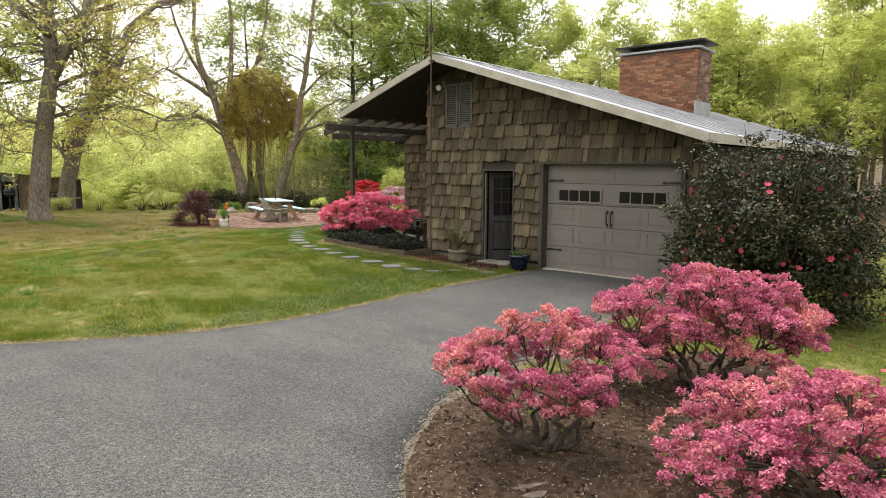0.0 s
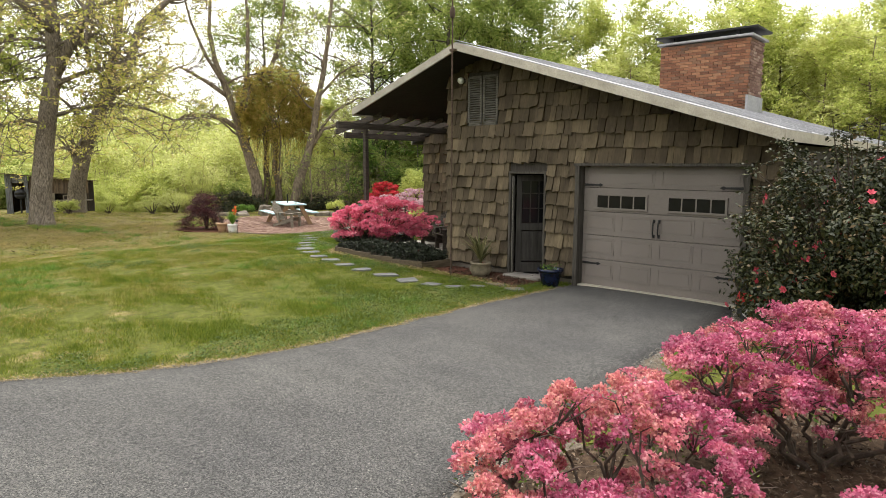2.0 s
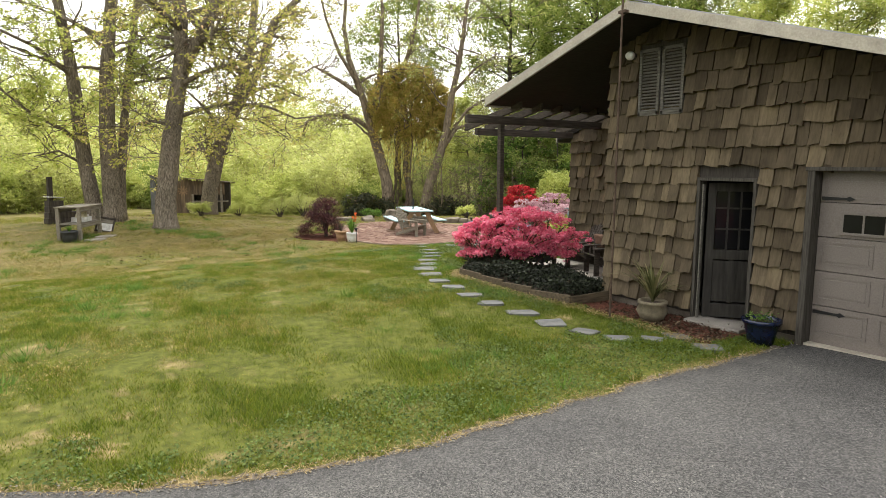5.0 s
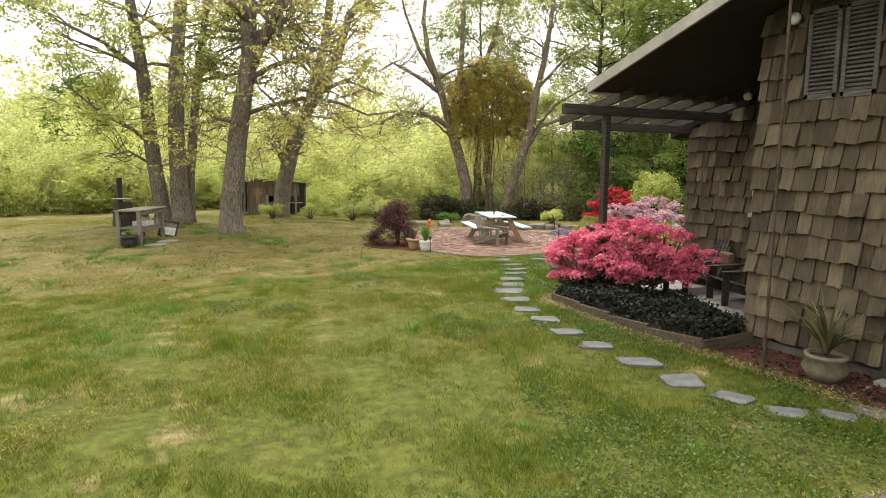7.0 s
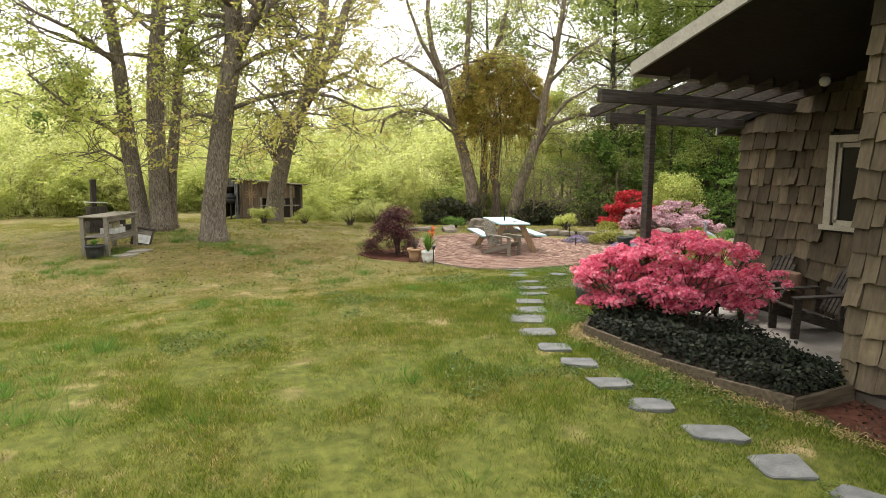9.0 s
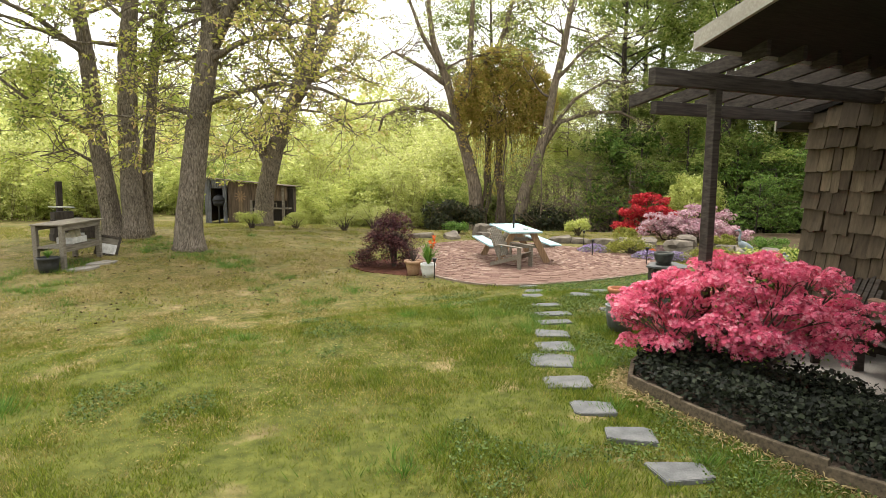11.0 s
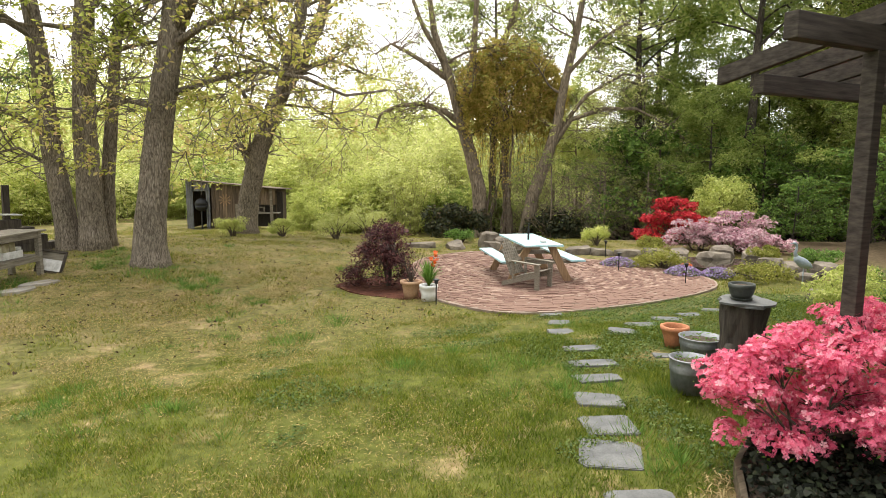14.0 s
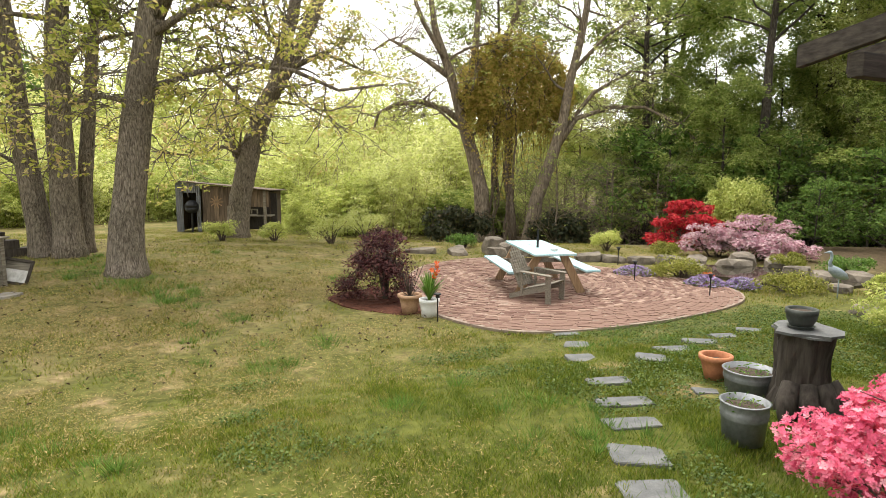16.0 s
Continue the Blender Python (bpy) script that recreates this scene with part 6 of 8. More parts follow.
v, q = leaf_arrays(p, d * 0.5 + rng.normal(size=(n, 3)) * 0.5 + np.array([0, 0, 0.9]), 0.07, rng, 0.3)
part("foliage", arrays("foliage", L_MAPLE, v, quads=q), L_MAPLE, mp)
for k, (a, b, zz, rr) in enumerate(lobes[::3]):
    e = Vector((0.88 * a + 0.47 * b, -0.47 * a + 0.88 * b, zz))
    part("limb", Mesh().tube([(0, 0, -0.1), (e.x * 0.15, e.y * 0.15, 0.45), (e.x * 0.55, e.y * 0.55, max(e.z, 0.8) * 0.95), tuple(e)], [0.035, 0.028, 0.018, 0.006], 6, False), M_TWIG, mp)

leafy_shrub("cream_shrub", "tall shrub with cream and pale green leaves behind the azaleas", "shrub", (25.2, 24.6), 1.25, 1.1, 2.8, L_CREAM, 75, 11000, 0.1, 0.35, 34)
for k, (x, y, rx, h, mm, lab) in enumerate([(17.75, 20.25, 0.75, 0.55, L_GOLD, "low golden-green juniper shrub at the patio edge"), (19.9, 22.6, 0.42, 0.5, L_GOLD, "small golden conifer mound among boulders"),
                                            (18.6, 18.3, 0.85, 0.4, L_GOLD, "low yellow-green spreading shrub by the pond"), (20.9, 19.9, 0.5, 0.5, L_GOLD, "tufted golden shrub beside the pond"),
                                            (20.1, 17.3, 0.6, 0.35, L_SPRING, "low green groundcover by the pond"), (19.4, 24.3, 0.6, 0.7, L_SPRING, "loose grey-green shrub behind the patio"),
                                            (21.5, 18.9, 0.7, 0.5, L_BLADE, "clump of green leaves at the pond edge"), (16.1, 26.6, 0.5, 0.55, L_BLADE, "bright green bushy clump on boulders"),
                                            (10.05, 30.4, 0.55, 0.75, L_SPRING, "thin young shrub on the lawn"), (11.5, 30.0, 0.6, 0.7, L_SPRING, "thin young shrub near the shed"), (12.9, 28.9, 0.9, 1.1, L_PALE, "airy young shrub at the lawn edge"), (14.2, 29.5, 0.9, 1.2, L_PALE, "airy pale shrub at the lawn edge"),
                                            (15.6, 15.0, 0.75, 0.8, L_SPRING, "round green shrub beyond the pergola"), (16.4, 14.4, 0.7, 0.95, L_DEEP, "round dark green shrub by the house")]):
    leafy_shrub("shrub", lab, "shrub", (x, y), rx, rx * 0.85, h, mm, 80 + k, 2200, 0.055, 0.4, 10)
ev, C, R = leafy_shrub("evergreen_shrub", "dark evergreen shrub in the shade of the woods", "shrub", (19.8, 33.5), 1.8, 1.4, 2.3, L_EVER, 99, 5000, 0.14, 0.5, 20)
copy_thing(ev, pose(23.5, 31.5, gz(23.5, 31.5) - 0.2, 0, 0, 200))
# this dark copy stands in for the deep shade between the trunks
copy_thing(ev, pose(30.5, 27.0, gz(30.5, 27), 0, 0, 150))

# ---- porch bed, pots and porch furniture ----
g = random.Random(101)
soil = sheet("ivy_bed_soil", BED, 0.1, M_SOIL, "dark soil of the ivy bed", "soil", skirt=0.1, grain=0.02)
edging = thing("timber_edging", "weathered timber edging boards round the ivy bed", "edging")
ring = [(11.28, 9.91), (10.36, 9.92), (10.17, 10.6), (10.07, 11.2), (10.06, 11.8), (10.1, 12.45), (10.48, 12.79), (11.1, 13.1)]
for (x0, y0), (x1, y1) in zip(ring, ring[1:]):
    L = math.hypot(x1 - x0, y1 - y0)
    part("board", Mesh().box(((x0 + x1) / 2, (y0 + y1) / 2, 0.03 + gz((x0 + x1) / 2, (y0 + y1) / 2)), (L + 0.01, 0.045, 0.22), (0, 0, math.degrees(math.atan2(y1 - y0, x1 - x0))), bevel=0.008), M_EDGING, edging)
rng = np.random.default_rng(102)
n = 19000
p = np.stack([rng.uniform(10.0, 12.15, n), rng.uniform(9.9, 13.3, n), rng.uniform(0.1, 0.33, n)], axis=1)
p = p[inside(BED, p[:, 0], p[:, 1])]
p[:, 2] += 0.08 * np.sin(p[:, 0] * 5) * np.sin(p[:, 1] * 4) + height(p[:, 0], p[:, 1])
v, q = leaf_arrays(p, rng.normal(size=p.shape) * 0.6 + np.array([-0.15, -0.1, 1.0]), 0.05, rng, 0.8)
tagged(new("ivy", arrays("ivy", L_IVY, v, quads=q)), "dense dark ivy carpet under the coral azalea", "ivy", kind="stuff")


def pot(name, label, at, prof, material, soil_z, soil_r, sides=28):
    ob = thing(name, label, "pot", (at[0], at[1], gz(at[0], at[1]) + (at[2] if len(at) > 2 else 0)))
    part("pot_body", Mesh().lathe(prof, (0, 0, 0), sides), material, ob, smooth=True)
    part("soil", Mesh().lathe([(soil_r, soil_z - 0.02), (soil_r * 0.99, soil_z), (soil_r * 0.5, soil_z + 0.012), (0.001, soil_z + 0.015)], (0, 0, 0), 20, 0.02, random.Random(5)), M_SOIL, ob)
    return ob


def vessel(r0, r1, h, wall=0.02, lip=0.02, belly=0.0):
    """The outline of an open pot, inside and out."""
    return [(r0, 0.0), (r0 + (r1 - r0) * 0.5 + belly, h * 0.5), (r1, h - 0.05), (r1 + lip, h - 0.045), (r1 + lip, h), (r1 - wall, h), (r1 - wall, h - 0.06), (r0 + (r1 - r0) * 0.4 + belly - wall, h * 0.45), (0.001, h * 0.42)]


def straps(parent, n, length, width, seed, material, z, spread=0.5, droop=0.9, name="foliage"):
    """Long arching leaves out of one crown."""
    rng = np.random.default_rng(seed)
    k = 6
    a = rng.uniform(0, 2 * np.pi, n)
    L = length * rng.uniform(0.6, 1.15, n)
    out = spread * rng.uniform(0.25, 1.2, n)
    t = np.linspace(0, 1, k)
    rad = out[:, None] * L[:, None] * t ** 1.3
    up = L[:, None] * (t - droop * rng.uniform(0.3, 1.0, n)[:, None] * out[:, None] * t ** 2.4)
    w = width * (1 - t ** 2.2) * 0.5 + 0.001
    ca, sa = np.cos(a)[:, None], np.sin(a)[:, None]
    V = np.empty((n, k, 2, 3))
    for s, sg in ((0, -1), (1, 1)):
        V[:, :, s, 0] = rad * ca - sg * w * sa
        V[:, :, s, 1] = rad * sa + sg * w * ca
        V[:, :, s, 2] = z + up
    base = (np.arange(n) * k * 2)[:, None]
    j = np.arange(k - 1)[None, :] * 2
    q = np.stack([base + j, base + j + 1, base + j + 3, base + j + 2], axis=-1).reshape(-1, 4)
    return part(name, arrays(name, material, V.reshape(-1, 3), quads=q), material, parent)


yp = pot("yucca_pot", "rounded stone pot with a ragged spiky yucca by the wall", (10.82, 8.72), vessel(0.15, 0.19, 0.3, belly=0.06), M_STONEPOT, 0.26, 0.16)
straps(yp, 60, 0.75, 0.035, 1, L_YUCCA, 0.27, 0.75, 0.9)
bp = pot("blue_pot", "dark blue glazed pot with a low green plant by the garage", (10.95, 7.17), vessel(0.15, 0.22, 0.33), M_BLUEPOT, 0.28, 0.19)
rng = np.random.default_rng(3)
p = np.stack([rng.normal(size=120) * 0.08, rng.normal(size=120) * 0.08, 0.28 + rng.random(120) * 0.11], axis=1)
part("foliage", arrays("foliage", L_BLADE, *leaf_arrays(p, rng.normal(size=p.shape) + np.array([0, 0, 1.0]), 0.05, rng, 0.4)), L_BLADE, bp)


def adirondack(label, at, turn, wood_m):
    """A slatted garden chair with a tall fanned back and wide arms; it faces its own +y."""
    ob = thing("adirondack_chair", label, "chair", at, turn)
    for s in (-1, 1):
        part("arm", Mesh().box((s * 0.3, 0.1, 0.56), (0.12, 0.68, 0.025), (-3, 0, 0), bevel=0.01), wood_m, ob)
        part("front_leg", Mesh().box((s * 0.29, 0.37, 0.27), (0.035, 0.11, 0.56), (0, s * 2, 0), bevel=0.006), wood_m, ob)
        vs = [(s * 0.26, 0.4, 0.38), (s * 0.26, 0.4, 0.27), (s * 0.26, -0.5, 0.0), (s * 0.26, -0.5, 0.1)]
        part("rail", Mesh().add([(x - 0.015, y, z) for x, y, z in vs] + [(x + 0.015, y, z) for x, y, z in vs], [(0, 1, 2, 3), (7, 6, 5, 4), (0, 4, 5, 1), (1, 5, 6, 2), (2, 6, 7, 3), (3, 7, 4, 0)]), wood_m, ob)
        part("back_post", Mesh().box((s * 0.27, -0.22, 0.35), (0.035, 0.05, 0.45), (0, 0, 0)), wood_m, ob)
    for k in range(6):
        part("seat_slat", Mesh().box((0, 0.38 - k * 0.105, 0.39 - k * 0.03), (0.54, 0.085, 0.02), (14, 0, 0), bevel=0.006), wood_m, ob)
    for k in range(7):
        x = (k - 3) * 0.078
        h = 0.82 - 0.03 * (k - 3) ** 2 * 0.8
        part("back_slat", Mesh().box((x * 1.08, -0.27 - h * 0.2, 0.25 + h / 2 - 0.02), (0.066, 0.018, h), (24, 0, (k - 3) * -1.0), bevel=0.006), wood_m, ob)
    part("back_rail", Mesh().box((0, -0.36, 0.55), (0.58, 0.03, 0.07), (24, 0, 0)), wood_m, ob)
    return ob


adirondack("weathered dark wooden adirondack chair on the porch", (13.25, 11.55, 0.06), 62, M_BEAM)
adirondack("weathered wooden adirondack chair against the porch wall", (13.35, 12.55, 0.06), 75, M_BEAM)
adirondack("silvery weathered adirondack chair beside the picnic table", (13.72, 19.78, gz(13.7, 19.8) + 0.045), 205, M_OLDWOOD).scale = (0.88, 0.88, 0.88)

pit = thing("fire_pit", "square black iron fire pit on short legs on the porch", "fire pit", (12.55, 12.95, 0.06), 20)
part("bowl", Mesh().box((0, 0, 0.26), (0.62, 0.62, 0.2), bevel=0.02), M_BLACK, pit)
part("rim", Mesh().box((0, 0.33, 0.36), (0.74, 0.08, 0.03)).box((0, -0.33, 0.36), (0.74, 0.08, 0.03)).box((0.33, 0, 0.361), (0.08, 0.6, 0.03)).box((-0.33, 0, 0.361), (0.08, 0.6, 0.03)), M_BLACK, pit)
for sx in (-1, 1):
    for sy in (-1, 1):
        part("leg", Mesh().box((sx * 0.28, sy * 0.28, 0.1), (0.04, 0.04, 0.2)), M_BLACK, pit)
cush = thing("porch_cushion", "faded blue and orange cushion on the porch chair", "cushion", (13.5, 12.0, 0.52), 70)
part("cover", Mesh().box((0, 0, 0.16), (0.34, 0.1, 0.28), (-15, 0, 0), bevel=0.045), M_CUSHION, cush)

# ---- stepping stones ----
STONES = [(10.2, 7.45, 0.48, 0.3), (10.32, 7.95, 0.42, 0.28), (9.95, 8.08, 0.38, 0.26), (9.62, 8.35, 0.42, 0.27), (9.49, 8.84, 0.42, 0.36), (9.38, 9.38, 0.42, 0.4), (9.36, 9.97, 0.52, 0.34), (9.27, 10.58, 0.48, 0.33), (9.28, 11.11, 0.42, 0.32), (9.36, 11.68, 0.44, 0.3), (9.45, 12.22, 0.42, 0.34), (9.66, 12.85, 0.46, 0.38),
          (9.97, 13.45, 0.55, 0.46), (10.3, 13.86, 0.5, 0.42), (10.64, 14.33, 0.46, 0.38), (11.02, 14.79, 0.54, 0.24), (11.32, 15.18, 0.56, 0.22), (11.58, 15.67, 0.5, 0.22), (11.95, 16.53, 0.42, 0.36), (12.48, 17.26, 0.36, 0.3), (12.81, 17.9, 0.42, 0.32),
          (12.56, 16.07, 0.42, 0.3), (13.12, 16.24, 0.5, 0.26), (13.69, 16.34, 0.44, 0.24), (14.2, 16.4, 0.4, 0.22), (14.8, 16.46, 0.4, 0.24), (12.2, 15.03, 0.24, 0.16)]
stone_xy = np.array(STONES)[:, :2]
for k, (x, y, w, d) in enumerate(STONES):
    gs = random.Random(200 + k)          # a broken slab: four uneven sides with knocked-off corners
    a = []
    for sx, sy in ((-1, -1), (1, -1), (1, 1), (-1, 1)):
        cx, cy, cut = sx * w * gs.uniform(0.38, 0.52), sy * d * gs.uniform(0.36, 0.54), gs.uniform(0.06, 0.3)
        one, two = (cx * (1 - cut), cy), (cx, cy * (1 - cut))
        a += [one, two] if sx * sy < 0 else [two, one]
    a = np.array(a)
    m = Mesh().prism([tuple(p) for p in a], "z", -0.05, 0.018)
    m.prism([tuple(p * 0.95) for p in a], "z", 0.018, 0.022)
    st = solid("stepping_stone", m, M_SLATE, "flat grey slate stepping stone set in the grass", "stone", group="garden path stones")
    st.matrix_basis = pose(x, y, gz(x, y) - 0.002, g.uniform(-1.5, 1.5), g.uniform(-1.5, 1.5), -28 + g.uniform(-14, 14) - 35 * (k < 5))

# ---- patio: picnic table, pots ----
PX, PY = 14.46, 20.8
pz = gz(PX, PY) + 0.045
table = thing("picnic_table", "picnic table with worn turquoise top and benches on tan legs", "picnic table", (PX, PY, pz), 71)
for k in range(5):
    part("top_board", Mesh().box((0, (k - 2) * 0.158, 0.745), (2.05, 0.153, 0.04), bevel=0.008), M_TURQ, table)
for s in (-1, 1):
    for k in (0, 1):
        part("bench_board", Mesh().box((0, s * (0.63 + k * 0.145), 0.44), (2.05, 0.14, 0.04), bevel=0.008), M_TURQ, table)
    part("top_brace", Mesh().box((s * 0.7, 0, 0.705), (0.09, 0.72, 0.04)), M_TANWOOD, table)
    part("seat_brace", Mesh().box((s * 0.7, 0, 0.395), (0.045, 1.6, 0.09)), M_OLDWOOD, table)
    for t in (-1, 1):
        part("leg", Mesh().box((s * 0.74, t * 0.42, 0.35), (0.045, 0.15, 0.82), (t * 27, 0, 0), bevel=0.006), M_TANWOOD, table)
part("umbrella_tube", Mesh().tube([(-0.1, 0.05, 0.72), (-0.1, 0.05, 1.1)], 0.022, 10), M_BLACK, table, "short black umbrella tube")
solid("ashtray", Mesh().box((-0.62, -0.1, 0.79), (0.12, 0.08, 0.045), (0, 0, 20), bevel=0.01), M_CLOTH, "small grey dish on the picnic table", "dish", at=(PX, PY, pz), turn=71)

tp = pot("clay_pot", "tan clay pot with a bare twiggy plant at the patio edge", (11.36, 20.0), vessel(0.12, 0.17, 0.31, lip=0.025), M_TANPOT, 0.27, 0.14)
m = Mesh()
for k in range(26):
    a = g.uniform(0, 6.28)
    e = Vector((math.cos(a) * g.uniform(0.05, 0.3), math.sin(a) * g.uniform(0.05, 0.3), g.uniform(0.5, 0.9)))
    m.tube([(0, 0, 0.26), e * 0.5 + Vector((0, 0, 0.12)), e], [0.007, 0.005, 0.002], 4, False)
part("twig_clump", m, M_TWIG, tp)["kind"] = "stuff"
bk = pot("white_bucket", "white plastic bucket planted with green daylilies", (11.55, 19.68), vessel(0.125, 0.155, 0.28, lip=0.008), M_WHITE, 0.24, 0.135)
straps(bk, 110, 0.5, 0.028, 7, L_BLADE, 0.23, 0.6, 0.75)
rng = np.random.default_rng(8)
p = np.stack([0.13 + rng.normal(size=14) * 0.03, 0.06 + rng.normal(size=14) * 0.03, 0.56 + rng.random(14) * 0.26], axis=1)
part("bloom", arrays("bloom", F_ORANGE, *blossom_arrays(p, rng.normal(size=p.shape) + np.array([0, 0, 1.0]), 0.042, rng, 5, 0.8)), F_ORANGE, bk, "tall orange flower")


def stake_light(x, y, h=0.42):
    ob = thing("garden_light", "thin black solar stake light", "garden light", (x, y, gz(x, y)), group="solar stake lights")
    part("stake", Mesh().tube([(0, 0, -0.05), (0, 0, h)], 0.011, 6), M_BLACK, ob)
    part("cap", Mesh().lathe([(0.03, h - 0.05), (0.032, h), (0.06, h + 0.005), (0.055, h + 0.02), (0.001, h + 0.035)], (0, 0, 0), 12), M_BLACK, ob)


for x, y in ((11.5, 19.3), (16.6, 20.4), (16.7, 18.65), (17.85, 22.2), (13.0, 24.9)):
    stake_light(x, y)

# ---- stump, tubs ----
stump = thing("tree_stump", "weathered hollow tree stump used as a stand", "stump", (12.66, 14.4, gz(12.66, 14.4)))
gs = random.Random(12)
part("wood", Mesh().lathe([(0.31, -0.05), (0.27, 0.06), (0.235, 0.2), (0.215, 0.35), (0.22, 0.5), (0.235, 0.62), (0.245, 0.7), (0.001, 0.7)], (0, 0, 0), 30, 0.09, gs), M_STUMP, stump)
for k in range(4):
    a = 3.4 + k * 0.55
    part("root", Mesh().tube([(0.22 * math.cos(a), 0.22 * math.sin(a), 0.26), (0.33 * math.cos(a), 0.33 * math.sin(a), 0.12), (0.45 * math.cos(a + 0.1), 0.45 * math.sin(a + 0.1), -0.05)], [0.09, 0.085, 0.05], 8, True, 0.12, gs), M_STUMP, stump, smooth=True)
slab = solid("slate_slab", Mesh().prism([tuple(p) for p in blob(0, 0, 0.31, 0.27, 13, 0.2, 0, 13)], "z", 0, 0.022).prism([tuple(p * 0.9) for p in blob(0.02, 0.0, 0.31, 0.27, 13, 0.2, 0, 14)], "z", -0.018, 0.0), M_SLATE, "ragged grey slate slab on the stump", "slab", at=(12.64, 14.37, gz(12.64, 14.37) + 0.72))
sp = pot("glazed_pot", "dark green glazed pot with saucer on the slate slab", (12.6, 14.4, 0.745), vessel(0.08, 0.125, 0.17, 0.015, 0.008, 0.02), M_DARKPOT, 0.145, 0.11)
part("saucer", Mesh().lathe([(0.1, -0.002), (0.115, 0.02), (0.105, 0.022), (0.001, 0.01)], (0, 0, 0), 24), M_DARKPOT, sp)


def tub(label, at, r0, r1, h, seed):
    ob = pot("metal_tub", label, at, [(r0, 0.0), (r0 + (r1 - r0) * 0.6, h * 0.6), (r0 + (r1 - r0) * 0.62 + 0.008, h * 0.63), (r0 + (r1 - r0) * 0.66, h * 0.67), (r0 + (r1 - r0) * 0.72 + 0.008, h * 0.73), (r0 + (r1 - r0) * 0.76, h * 0.77), (r1, h - 0.01), (r1 + 0.01, h), (r1 - 0.01, h + 0.004), (r1 - 0.012, h - 0.06), (0.001, h - 0.07)], M_ZINC, h - 0.05, r1 - 0.02)
    rng = np.random.default_rng(seed)
    p = np.stack([rng.normal(size=70) * r1 * 0.4, rng.normal(size=70) * r1 * 0.4, h - 0.05 + rng.random(70) * 0.07], axis=1)
    part("sprout_tuft", arrays("sprout_tuft", L_BLADE, *leaf_arrays(p, rng.normal(size=p.shape) + np.array([0, 0, 1.0]), 0.035, rng, 0.4)), L_BLADE, ob)["kind"] = "stuff"
    return ob


tub("low galvanised washtub planted with sprouts beside the stump", (12.55, 14.83), 0.2, 0.235, 0.24, 21)
tub("galvanised bucket with green sprouts on the grass", (11.63, 14.2), 0.155, 0.185, 0.33, 22)
pot("terracotta_pot", "orange terracotta pot beside the washtub", (12.6, 15.25), vessel(0.1, 0.15, 0.26, 0.02, 0.015), M_TERRA, 0.2, 0.12)

# ---- boulders, heron, pond edge ----
def boulder(x, y, sx, sy, sz, seed, turn=0.0, up=0.0):
    g = random.Random(seed)
    bm = bmesh.new()
    bmesh.ops.create_icosphere(bm, subdivisions=2, radius=1)
    sx, sy, sz = sx * 0.85, sy * 0.85, sz * 0.85
    o = Vector((g.uniform(0, 50), g.uniform(0, 50), g.uniform(0, 50)))
    for w in bm.verts:
        k = 1 + 0.3 * noise.noise(w.co * 1.3 + o) + 0.14 * noise.noise(w.co * 3.1 + o)
        c = w.co * k
        w.co = Vector((max(-0.82, min(0.82, c.x)) * sx, max(-0.85, min(0.85, c.y)) * sy, max(-0.6, min(0.62, c.z)) * sz))
    bm.verts.index_update()
    m = Mesh().add([tuple(w.co) for w in bm.verts], [[w.index for w in f.verts] for f in bm.faces])
    bm.free()
    ob = solid("boulder", m, M_ROCK, "rough tan field boulder edging the garden", "boulder", group="garden boulders")
    ob.matrix_basis = pose(x, y, gz(x, y) + sz * 0.25 + up, g.uniform(-8, 8), g.uniform(-8, 8), turn)
    return ob


ROCKS = [(16.0, 24.7, 0.4, 0.3, 0.34), (16.5, 24.9, 0.45, 0.35, 0.45), (16.9, 24.5, 0.4, 0.33, 0.36), (15.3, 25.5, 0.55, 0.3, 0.24), (14.5, 26.1, 0.6, 0.32, 0.2), (16.3, 25.3, 0.4, 0.35, 0.6), (17.2, 24.0, 0.42, 0.3, 0.3), (13.6, 26.3, 0.5, 0.3, 0.16),
         (17.7, 23.1, 0.5, 0.3, 0.26), (18.1, 22.6, 0.42, 0.3, 0.24), (18.6, 22.2, 0.5, 0.3, 0.24), (19.1, 21.7, 0.5, 0.35, 0.3), (19.6, 21.4, 0.45, 0.3, 0.28), (20.0, 20.7, 0.6, 0.4, 0.3), (20.6, 20.9, 0.5, 0.4, 0.4), (20.9, 20.2, 0.5, 0.4, 0.3), (20.4, 19.4, 0.4, 0.35, 0.28),
         (20.2, 18.7, 0.5, 0.3, 0.28), (20.7, 18.3, 0.45, 0.35, 0.3), (18.3, 19.1, 0.42, 0.26, 0.2), (18.7, 18.6, 0.4, 0.25, 0.2), (18.2, 20.4, 0.4, 0.25, 0.22), (17.12, 16.1, 0.45, 0.3, 0.16), (18.9, 20.9, 0.45, 0.35, 0.2), (19.4, 17.9, 0.35, 0.28, 0.2)]
for k, (x, y, a, b, c) in enumerate(ROCKS):
    boulder(x, y, a, b, c, 300 + k, g.uniform(0, 360))
rng = np.random.default_rng(33)
